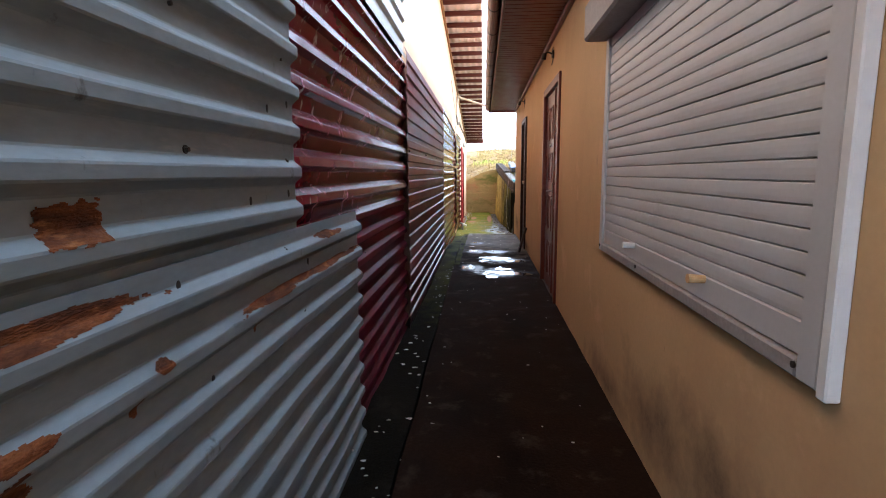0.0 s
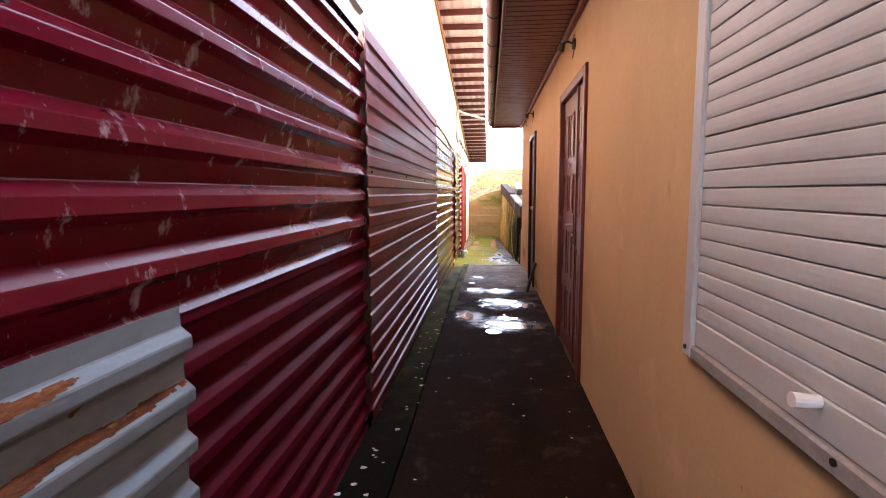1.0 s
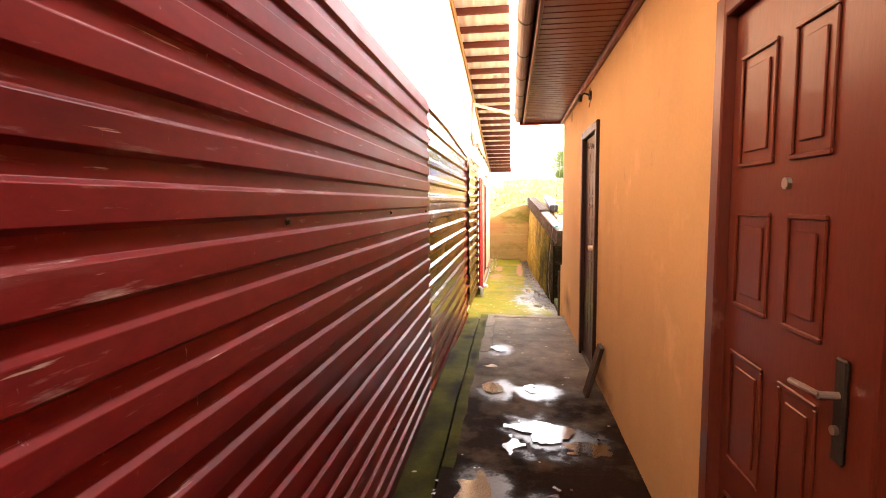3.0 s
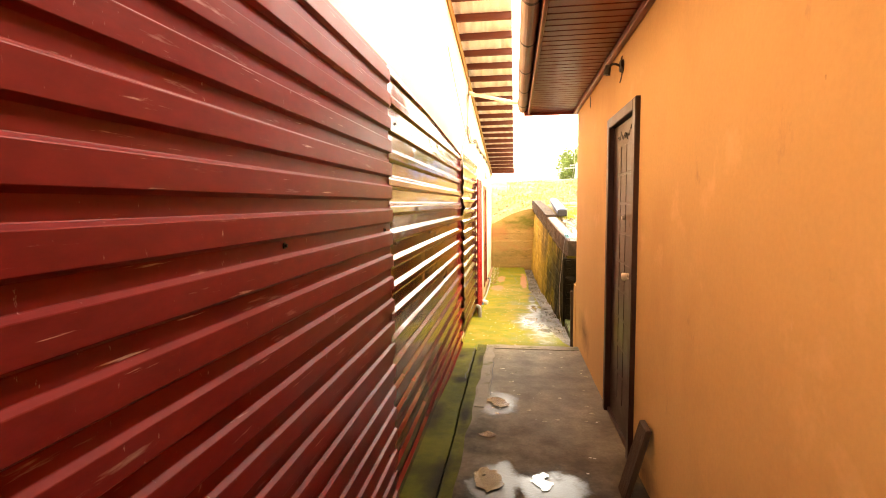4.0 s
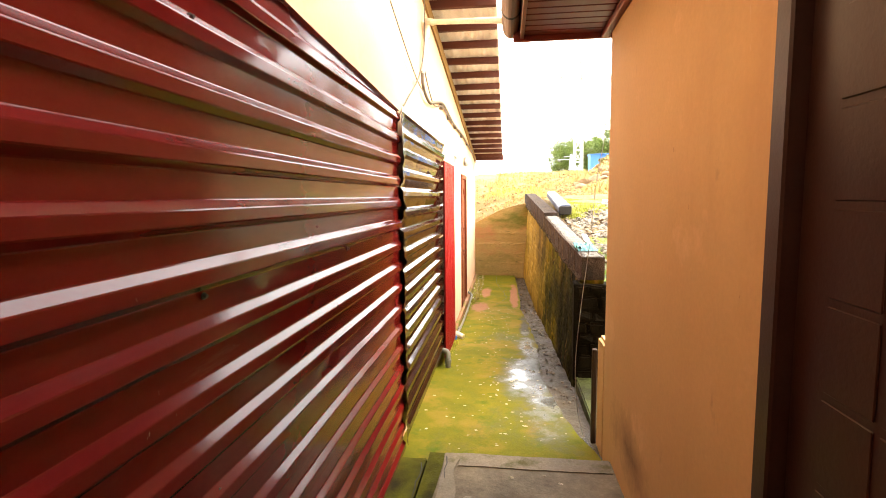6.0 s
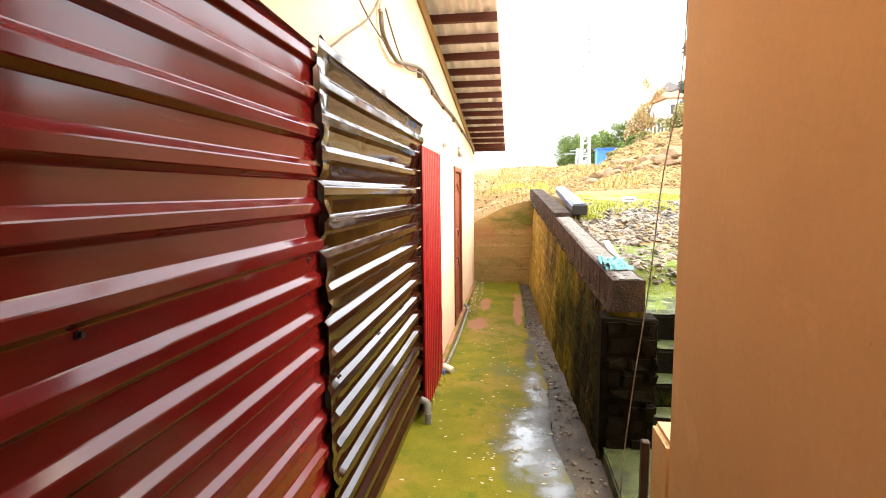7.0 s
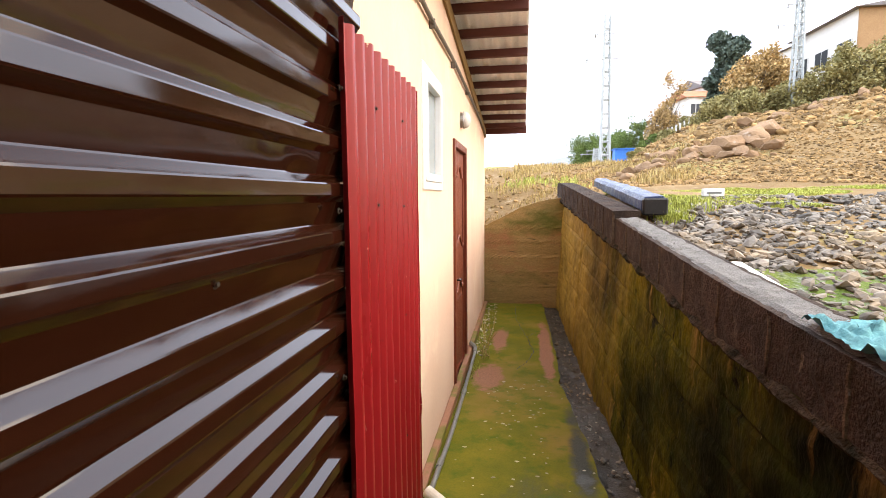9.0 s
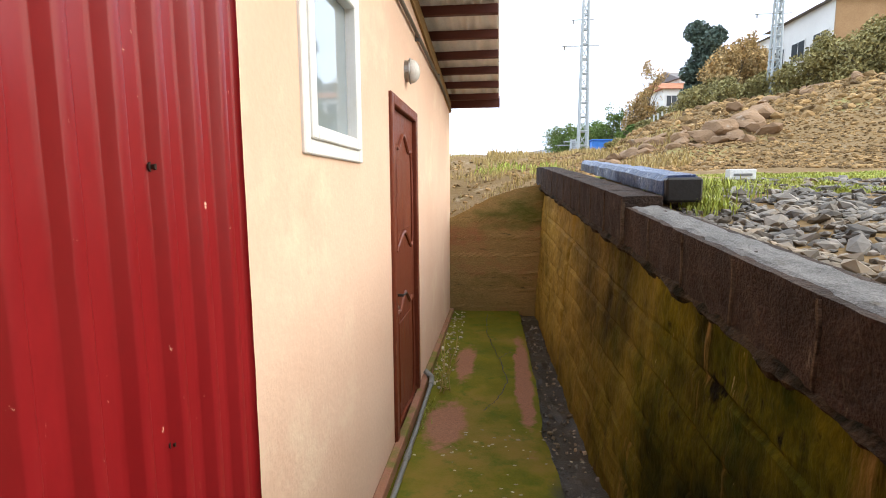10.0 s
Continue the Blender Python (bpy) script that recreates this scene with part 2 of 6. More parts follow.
M_LIP = mat("pale_screed", (0.17, 0.145, 0.11), (0.24, 0.20, 0.15), 4, (0.7, 0.9), 0.0, 0.6, 70, ONE, [((0.09, 0.085, 0.03), 5, 0.55, 0.68, ONE, None)], gr=0.15)
M_FADED = mat("faded_red_paint", (0.34, 0.155, 0.095), (0.27, 0.14, 0.085), 5, (0.6, 0.85), 0.0, 0.5, 80, ONE,
              [((0.16, 0.145, 0.03), 3.5, 0.50, 0.62, ONE, None)])
M_GULLY = mat("wet_silt", (0.036, 0.028, 0.018), (0.080, 0.063, 0.043), 5, (0.25, 0.6), 0.0, 0.9, 60, ONE, [((0.15, 0.14, 0.12), 12, 0.62, 0.72, ONE, None)], dist=0.02)
M_RETAIN = mat("mossy_cast_concrete", (0.052, 0.057, 0.004), (0.150, 0.122, 0.011), 1.7, (0.7, 0.95), 0.0, 0.55, 45, (1, 1, 0.45),
               [((0.003, 0.004, 0.001), 1.0, 0.46, 0.62, (1, 1, 0.5), None), ((0.27, 0.175, 0.065), 4.2, 0.58, 0.70, (1, 1.6, 0.10), None),
                ((0.024, 0.034, 0.003), 4.5, 0.52, 0.66, (1, 1, 0.5), None), ((0.005, 0.004, 0.003), 9, 0.59, 0.67, (1, 1, 0.6), None),
                ((0.32, 0.27, 0.15), 20, 0.67, 0.72, (1, 2.0, 0.30), None)], dist=0.05, spec=0.06, gr=0.35, along=(15.6, 18.4, (0.46, 0.32, 0.085), 0.80),
               spots=[((0.008, 0.010, 0.002), 0.9, 1.0, ((13.5, 0.25, 0.9, 0.6), (14.4, 0.35, 0.9, 0.55), (15.3, 0.15, 0.6, 0.4), (13.3, -0.1, 0.6, 0.6), (14.2, 0.0, 0.7, 0.4)), "upright")])
M_JOINT = mat("smeared_joint_mortar", (0.075, 0.052, 0.036), (0.125, 0.092, 0.066), 14, (0.85, 0.97), 0.0, 1.0, 90, ONE, [((0.03, 0.02, 0.014), 12, 0.54, 0.66, ONE, None)], dist=0.02, gr=0.3, spec=0.1)
M_VERGE = mat("ochre_painted_verge", (0.30, 0.185, 0.075), (0.24, 0.145, 0.06), 5, (0.6, 0.8), 0.0, 0.3, 60, (1, 0.4, 1), gr=0.12)
M_RIDGE = mat("crumbling_mortar_ridge", (0.030, 0.020, 0.012), (0.075, 0.052, 0.032), 14, (0.8, 0.97), 0.0, 1.0, 90, ONE,
              [((0.010, 0.009, 0.004), 9, 0.48, 0.62, ONE, None), ((0.17, 0.13, 0.09), 20, 0.66, 0.74, ONE, None)], dist=0.03, gr=0.4, spec=0.1)
M_ENDWALL = mat("shuttered_concrete", (0.32, 0.20, 0.075), (0.25, 0.165, 0.06), 1.6, (0.75, 0.95), 0.0, 0.7, 50, (0.5, 1, 2.5),
                [((0.33, 0.125, 0.060), 1.5, 0.50, 0.68, (0.6, 1, 1.2), None), ((0.10, 0.10, 0.015), 1.3, 0.52, 0.68, (0.5, 1, 1.2), None), ((0.06, 0.05, 0.02), 7, 0.62, 0.74, (0.6, 1, 3), None)], dist=0.02, gr=0.2)
M_BLOCK = mat("weathered_block", (0.022, 0.013, 0.009), (0.058, 0.037, 0.027), 7, (0.8, 0.97), 0.0, 1.0, 80, ONE,
              [((0.015, 0.010, 0.007), 4, 0.52, 0.7, ONE, None), ((0.20, 0.16, 0.12), 14, 0.64, 0.76, (1, 1.6, 0.5), None)], vary=0.14, dist=0.03, gr=0.4)
M_MORTAR = mat("grey_mortar_cap", (0.12, 0.118, 0.113), (0.205, 0.20, 0.192), 9, (0.85, 0.97), 0.0, 1.0, 150, ONE, [((0.10, 0.09, 0.075), 12, 0.60, 0.72, ONE, None), ((0.05, 0.045, 0.04), 60, 0.66, 0.72, ONE, None)], dist=0.02, gr=0.35)
M_DOORRED = mat("red_brown_door_paint", (0.115, 0.022, 0.013), (0.150, 0.032, 0.019), 3, (0.28, 0.45), 0.0, 0.12, 70, (1, 1, 0.25),
                [((0.30, 0.16, 0.12), 5, 0.66, 0.82, (1, 1, 0.7), 0.6)], coat=0.2)
M_DOORDARK = mat("dark_brown_door_steel", (0.024, 0.0075, 0.0045), (0.036, 0.0120, 0.0065), 4, (0.35, 0.5), 0.0, 0.15, 90, ONE,
                 [((0.060, 0.034, 0.022), 7, 0.62, 0.84, (1, 1, 0.5), 0.6)], coat=0.05, gr=0.12)
M_DOORWOOD = mat("scuffed_red_wood", (0.13, 0.028, 0.014), (0.20, 0.050, 0.024), 5, (0.35, 0.55), 0.0, 0.3, 80, (1, 6, 0.4),
                 [((0.36, 0.15, 0.08), 12, 0.58, 0.72, (1, 3, 0.35), 0.7), ((0.05, 0.012, 0.007), 8, 0.60, 0.72, (1, 3, 0.3), None)])
M_SHUTTER = mat("white_shutter_aluminium", (0.50, 0.50, 0.50), (0.56, 0.56, 0.555), 2, (0.35, 0.48), 0.0, 0.02, 60, ONE,
                [((0.36, 0.33, 0.31), 2.0, 0.64, 0.84, (1, 1, 0.5), None)], gr=0.025)
M_UPVC = mat("white_plastic_frame", (0.74, 0.74, 0.71), (0.80, 0.80, 0.78), 4, (0.3, 0.42), 0.0, 0.02, 60, gr=0.02)
# darker grey carries the housing's shadow; on the bottom rail it is grime
M_HOUSING = mat("grimy_shaded_housing", (0.29, 0.265, 0.25), (0.37, 0.34, 0.32), 9, (0.5, 0.7), 0.0, 0.1, 60)
M_PIPE = mat("grey_plastic_pipe", (0.15, 0.15, 0.14), (0.22, 0.22, 0.20), 8, (0.4, 0.6), 0.0, 0.2, 60, ONE, [((0.15, 0.14, 0.10), 9, 0.58, 0.72, ONE, None)])
M_WPIPE = mat("yellowed_white_pipe", (0.62, 0.56, 0.46), (0.70, 0.65, 0.55), 6, (0.4, 0.55), 0.0, 0.1, 60)
M_PEG = mat("orange_plastic", (0.62, 0.36, 0.16), (0.70, 0.46, 0.24), 30, (0.4, 0.55), 0.0, 0.1, 60)
M_SOFFIT = mat("maroon_plastic_soffit", (0.15, 0.030, 0.024), (0.185, 0.040, 0.031), 3, (0.28, 0.42), 0.0, 0.05, 60, (3, 1, 1))
M_GUTTER = mat("brown_plastic_gutter", (0.13, 0.070, 0.050), (0.17, 0.095, 0.070), 4, (0.35, 0.5), 0.0, 0.1, 60)
M_BATTEN = mat("red_brown_batten", (0.075, 0.022, 0.016), (0.10, 0.032, 0.023), 4, (0.55, 0.75), 0.0, 0.3, 60, (0.4, 3, 3))
M_TILE = mat("pale_roof_tile", (0.70, 0.66, 0.61), (0.78, 0.74, 0.69), 4, (0.7, 0.9), 0.0, 0.3, 60, ONE, [((0.36, 0.29, 0.23), 6, 0.62, 0.77, ONE, None)])
tn = M_TILE.node_tree
thin = tn.nodes.new("ShaderNodeBsdfTranslucent")      # thin weathered sheets let some daylight through
thin.inputs["Color"].default_value = (0.80, 0.74, 0.66, 1)
thin_mix = tn.nodes.new("ShaderNodeMixShader")
thin_mix.inputs[0].default_value = 0.14
tn.links.new(tn.nodes["Principled BSDF"].outputs[0], thin_mix.inputs[1])
tn.links.new(thin.outputs[0], thin_mix.inputs[2])
tn.links.new(thin_mix.outputs[0], tn.nodes["Material Output"].inputs["Surface"])
M_DARKMETAL = mat("dark_iron", (0.035, 0.028, 0.024), (0.06, 0.05, 0.042), 20, (0.4, 0.6), 0.6, 0.2, 90)
M_STEEL = mat("dull_steel", (0.42, 0.41, 0.39), (0.52, 0.50, 0.47), 20, (0.3, 0.45), 0.9, 0.1, 90)
M_CABLE = mat("old_cable", (0.10, 0.085, 0.07), (0.16, 0.14, 0.12), 20, (0.5, 0.7), 0.0, 0.1, 90)
# black for plastic; also stands in for the dark of holes and gaps
M_BLACK = mat("black_plastic_and_gap_dark", (0.014, 0.013, 0.013), (0.022, 0.021, 0.02), 15, (0.35, 0.6), 0.0, 0.2, 60)
M_BULB = mat("frosted_glass_cover", (0.62, 0.60, 0.55), (0.70, 0.68, 0.62), 10, (0.15, 0.3), 0.0, 0.05, 60)
M_PLANK = mat("damp_dark_wood", (0.035, 0.020, 0.013), (0.065, 0.038, 0.025), 6, (0.5, 0.75), 0.0, 0.5, 60, (6, 6, 0.5))
M_WATER = mat("rain_water", (0.02, 0.017, 0.014), (0.03, 0.026, 0.02), 14, (0.03, 0.16), 0.0, 0.25, 30, ONE, dist=0.006, coat=1.0, spec=1.0)
M_WET = mat("wet_film", (0.055, 0.052, 0.04), (0.08, 0.075, 0.05), 5, (0.2, 0.42), 0.0, 0.3, 60, ONE, dist=0.008, spec=0.6)
M_DAMP = mat("damp_concrete", (0.030, 0.024, 0.019), (0.060, 0.050, 0.042), 7, (0.42, 0.75), 0.0, 0.5, 60, ONE, [((0.015, 0.011, 0.008), 5, 0.52, 0.64, ONE, 0.6)], dist=0.012, spec=0.35)
# pale blue base adds sky reflection to the pane's colour
M_GLASS = plain("sky_tinted_glass", (0.24, 0.29, 0.31), 0.03)
M_GLASS.node_tree.nodes["Principled BSDF"].inputs["IOR"].default_value = 2.6
M_LEAF_L = mat("litter", (0.50, 0.45, 0.35), (0.30, 0.24, 0.14), 30, (0.7, 0.9), 0, 0, island=0.45)
M_CHIP = mat("pale_flakes", (0.62, 0.60, 0.55), (0.72, 0.70, 0.66), 30, (0.6, 0.8), 0, 0, island=0.25)
M_STONE = mat("grey_stones", (0.095, 0.084, 0.073), (0.225, 0.20, 0.165), 6, (0.6, 0.85), 0.0, 0.6, 40, ONE, [((0.36, 0.25, 0.13), 1.2, 0.52, 0.72, ONE, None)], island=0.55)
M_GRAVEL = mat("ochre_gravel", (0.31, 0.19, 0.078), (0.19, 0.112, 0.046), 2.5, (0.8, 0.95), 0.0, 0.6, 30, ONE, [((0.50, 0.38, 0.23), 5, 0.6, 0.7, ONE, None)], island=0.6)
M_ROCK = mat("brown_boulder", (0.31, 0.19, 0.105), (0.19, 0.115, 0.065), 1.6, (0.75, 0.92), 0.0, 0.9, 18, ONE, [((0.42, 0.35, 0.27), 3, 0.58, 0.7, ONE, None)], dist=0.05)
M_EARTH = mat("earth_and_gravel", (0.235, 0.146, 0.060), (0.155, 0.094, 0.037), 0.9, (0.85, 0.98), 0.0, 1.0, 14, ONE,
              [((0.24, 0.22, 0.07), 0.35, 0.56, 0.68, ONE, None), ((0.32, 0.25, 0.155), 4.0, 0.58, 0.7, ONE, None)], dist=0.06)
M_TURF = mat("mossy_turf", (0.075, 0.135, 0.020), (0.145, 0.175, 0.035), 3.5, (0.8, 0.95), 0.0, 0.9, 60, ONE,
             [((0.19, 0.215, 0.175), 11, 0.50, 0.66, ONE, 0.5), ((0.05, 0.075, 0.014), 16, 0.56, 0.68, ONE, None), ((0.26, 0.26, 0.20), 40, 0.66, 0.73, ONE, None)], dist=0.03, gr=0.3)
M_GRASS = mat("grass_blades", (0.30, 0.36, 0.06), (0.44, 0.43, 0.12), 1.2, (0.6, 0.8), 0, 0, island=0.35)
M_STRAW = mat("dry_grass", (0.42, 0.31, 0.13), (0.34, 0.24, 0.09), 1.2, (0.7, 0.9), 0, 0, island=0.35)
M_TURQ = mat("turquoise_cloth", (0.025, 0.17, 0.21), (0.15, 0.40, 0.43), 14, (0.6, 0.85), 0, 0.5, 120)
M_BLUEWRAP = mat("blue_plastic_wrap", (0.018, 0.032, 0.085), (0.055, 0.085, 0.17), 9, (0.25, 0.5), 0, 0.8, 40, ONE, [((0.40, 0.47, 0.58), 16, 0.62, 0.70, ONE, None), ((0.008, 0.010, 0.018), 10, 0.56, 0.66, ONE, None)], dist=0.02, spec=0.2)
M_WHITE = mat("white_board", (0.70, 0.70, 0.68), (0.78, 0.78, 0.76), 9, (0.5, 0.7), 0, 0.1, 60)
M_BARK = mat("bark", (0.10, 0.075, 0.055), (0.16, 0.125, 0.095), 6, (0.8, 0.95), 0, 0.7, 30, (1, 1, 0.3))
M_CYP = mat("dark_evergreen", (0.07, 0.105, 0.085), (0.11, 0.145, 0.11), 1.0, (0.6, 0.8), 0, 0, island=0.4)
M_AUT = mat("autumn_leaves", (0.50, 0.33, 0.14), (0.39, 0.275, 0.13), 0.7, (0.6, 0.8), 0, 0, island=0.5)
M_HEDGE = mat("olive_leaves", (0.22, 0.20, 0.08), (0.33, 0.27, 0.11), 0.6, (0.6, 0.8), 0, 0, island=0.45)
M_GREEN = mat("green_leaves", (0.08, 0.14, 0.03), (0.14, 0.19, 0.05), 0.8, (0.6, 0.8), 0, 0, island=0.4)
M_MAST = mat("pale_mast_steel", (0.36, 0.39, 0.39), (0.44, 0.47, 0.47), 3, (0.5, 0.65), 0.2, 0, 30)
M_HWALL = mat("white_render", (0.66, 0.64, 0.60), (0.74, 0.72, 0.68), 0.5, (0.8, 0.95), 0, 0.1, 20)
M_HBRICK = mat("orange_brickwork", (0.40, 0.235, 0.115), (0.34, 0.195, 0.095), 1.2, (0.8, 0.95), 0, 0.3, 14)
M_HROOF = mat("slate_roof", (0.16, 0.145, 0.14), (0.21, 0.19, 0.18), 1, (0.7, 0.9), 0, 0.2, 14)
M_HROOFRED = mat("clay_roof", (0.45, 0.19, 0.10), (0.37, 0.15, 0.08), 1, (0.7, 0.9), 0, 0.2, 14)
M_HGLASS = plain("far_glass", (0.06, 0.065, 0.07), 0.12)
M_BLUE = mat("blue_sheet", (0.04, 0.20, 0.62), (0.06, 0.25, 0.70), 2, (0.5, 0.7), 0, 0.1, 20)
# distance haze is mixed into this blue-grey base colour
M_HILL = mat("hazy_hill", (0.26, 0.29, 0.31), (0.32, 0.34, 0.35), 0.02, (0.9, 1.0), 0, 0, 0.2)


from mathutils.bvhtree import BVHTree

# ---- mesh helpers ----
def mesh_from(name, verts, faces, material, parent=None, label="", smooth=False):
    me = bpy.data.meshes.new(name)
    me.from_pydata([tuple(v) for v in verts], [], faces)
    me.materials.append(material)
    if smooth:
        me.polygons.foreach_set("use_smooth", [True] * len(me.polygons))
    me.update()
    ob = new(name, me)
    ob.parent = parent
    return tagged(ob, label)


def part(name, bm, material, parent=None, label="", smooth=False):
    bmesh.ops.recalc_face_normals(bm, faces=bm.faces)
    me = bpy.data.meshes.new(name)
    bm.to_mesh(me)
    bm.free()
    me.materials.append(material)
    if smooth:
        me.polygons.foreach_set("use_smooth", [True] * len(me.polygons))
    ob = new(name, me)
    ob.parent = parent
    return tagged(ob, label)


def shared(name, ob, m, parent):
    """Another object on the same mesh."""
    o = new(name, ob.data)
    o.parent = parent
    o.matrix_basis = m
    return o


def thing(name, label, category, at=(0, 0, 0), group="", kind=""):
    e = new(name)
    e.location = at
    e.empty_display_size = 0.1
    return tagged(e, label, category, group, kind)


def box(x0, x1, y0, y1, z0, z1, bevel=0.0, bm=None, seg=1):
    bm = bm or bmesh.new()
    r = bmesh.ops.create_cube(bm, size=1, matrix=Matrix.Translation(((x0 + x1) / 2, (y0 + y1) / 2, (z0 + z1) / 2)) @ Matrix.Diagonal((abs(x1 - x0), abs(y1 - y0), abs(z1 - z0), 1)))
    if bevel:
        edges = list({e for v in r["verts"] for e in v.link_edges})
        bmesh.ops.bevel(bm, geom=edges, offset=bevel, segments=seg, affect="EDGES", clamp_overlap=True)
    return bm


def cyl(a, b, r, r2=None, n=12, bm=None):
    bm = bm or bmesh.new()
    a, b = Vector(a), Vector(b)
    m = Matrix.Translation((a + b) / 2) @ (b - a).to_track_quat("Z", "Y").to_matrix().to_4x4()
    bmesh.ops.create_cone(bm, cap_ends=True, segments=n, radius1=r, radius2=r if r2 is None else r2, depth=(b - a).length, matrix=m)
    return bm


def tube(points, r, n=8, bm=None, samples=6):
    """A round tube through points, smoothed."""
    bm = bm or bmesh.new()
    P = [Vector(p) for p in points]
    path = []
    for i in range(len(P) - 1):
        p0, p1, p2, p3 = P[max(i - 1, 0)], P[i], P[i + 1], P[min(i + 2, len(P) - 1)]
        for k in range(samples):
            t = k / samples
            path.append(0.5 * ((2 * p1) + (p2 - p0) * t + (2 * p0 - 5 * p1 + 4 * p2 - p3) * t * t + (3 * p1 - p0 - 3 * p2 + p3) * t ** 3))
    path.append(P[-1])
    rings = []
    for i, p in enumerate(path):
        d = (path[min(i + 1, len(path) - 1)] - path[max(i - 1, 0)]).normalized()
        side = d.orthogonal().normalized() if i == 0 else (prev - d * prev.dot(d)).normalized()
        prev = side
        up = d.cross(side)
        rings.append([bm.verts.new(p + r * (math.cos(2 * math.pi * k / n) * side + math.sin(2 * math.pi * k / n) * up)) for k in range(n)])
    for a, b in zip(rings, rings[1:]):
        for k in range(n):
            bm.faces.new((a[k], a[(k + 1) % n], b[(k + 1) % n], b[k]))
    bm.faces.new(rings[0])
    bm.faces.new(rings[-1])
    return bm


def blob(seed, radius, squash=0.6, sub=1, rough=0.3, bm=None, m=Matrix()):
    """An uneven stone."""
    bm = bm or bmesh.new()
    r = bmesh.ops.create_icosphere(bm, subdivisions=sub, radius=1)
    for v in r["verts"]:
        k = 1 + rough * noise.noise(v.co * 1.3 + Vector((seed * 7.1, seed * 3.3, 0)))
        v.co = m @ Vector((v.co.x * k * radius, v.co.y * k * radius, v.co.z * k * radius * squash))
    return bm


def slab_wall(name, axis_x0, axis_x1, ys, z0, ztop, openings, material, label):
    """A wall along y between two x planes, with openings (y0, y1, z0, z1) cut through; ztop gives its height at y."""
    cuts = sorted({round(v, 4) for v in list(ys) + [o[k] for o in openings for k in (0, 1)]})
    zs = sorted({z0} | {round(o[k], 4) for o in openings for k in (2, 3)})
    verts, faces = [], []

    def solid(i, j):
        if not (0 <= i < len(cuts) - 1 and 0 <= j < len(zs)):
            return False
        yc = (cuts[i] + cuts[i + 1]) / 2
        zc = (zs[j] + (zs[j + 1] if j + 1 < len(zs) else zs[j] + 0.02)) / 2
        return not any(o[0] < yc < o[1] and o[2] < zc < o[3] for o in openings)

    def zed(j, y):
        return zs[j] if j < len(zs) else ztop(y)

    def quad(*p):
        k = len(verts)
        verts.extend(p)
        faces.append(tuple(range(k, k + len(p))))
    for i in range(len(cuts) - 1):
        a, b = cuts[i], cuts[i + 1]
        for j in range(len(zs)):
            if not solid(i, j):
                continue
            for x, flip in ((axis_x0, 1), (axis_x1, 0)):
                q = [(x, a, zed(j, a)), (x, b, zed(j, b)), (x, b, zed(j + 1, b)), (x, a, zed(j + 1, a))]
                quad(*(q[::-1] if flip else q))
            for (ii, jj, q) in ((i - 1, j, [(a, zed(j, a)), (a, zed(j + 1, a))]), (i + 1, j, [(b, zed(j, b)), (b, zed(j + 1, b))]),
                                (i, j - 1, [(a, zed(j, a)), (b, zed(j, b))]), (i, j + 1, [(a, zed(j + 1, a)), (b, zed(j + 1, b))])):
                if not solid(ii, jj):
                    (ya, za), (yb, zb) = q
                    quad((axis_x0, ya, za), (axis_x0, yb, zb), (axis_x1, yb, zb), (axis_x1, ya, za))
    ob = mesh_from(name, verts, faces, material)
    return tagged(ob, label, "wall", kind="structure")


def smooth01(t):
    t = min(max(t, 0.0), 1.0)
    return t * t * (3 - 2 * t)


def lerp_table(x, table):
    for (a, va), (b, vb) in zip(table, table[1:]):
        if x <= b:
            return va + (vb - va) * min(max((x - a) / (b - a), 0), 1)
    return table[-1][1]


# ---- plan ----
XR, XL = 0.71, -0.685          # faces of the two houses
XS = -0.668                    # back of the sheet cladding
FLOOR = ((-9, -0.05), (3, -0.03), (8, -0.02), (11.35, -0.10))
FLOOR2 = ((11.35, -0.165), (13.2, -0.23), (15.5, -0.31), (17, -0.37), (18, -0.36), (20.2, -0.30))


def zfloor(y):
    return lerp_table(y, FLOOR) if y < 11.35 else lerp_table(y, FLOOR2)


def zroof(y):
    return 2.46 + 0.128 * (20.3 - y)


# ---- ground: one sheet to the horizon ----
RIDGE = ((-3.0, 0.02), (-0.3, 0.045), (-0.06, 0.047), (0.08, 0.052), (0.15, 0.052), (0.19, 0.05), (0.23, 0.078), (0.30, 0.108), (0.38, 0.122),
         (0.48, 0.128), (0.62, 0.14), (0.9, 0.15), (3.0, 0.10))


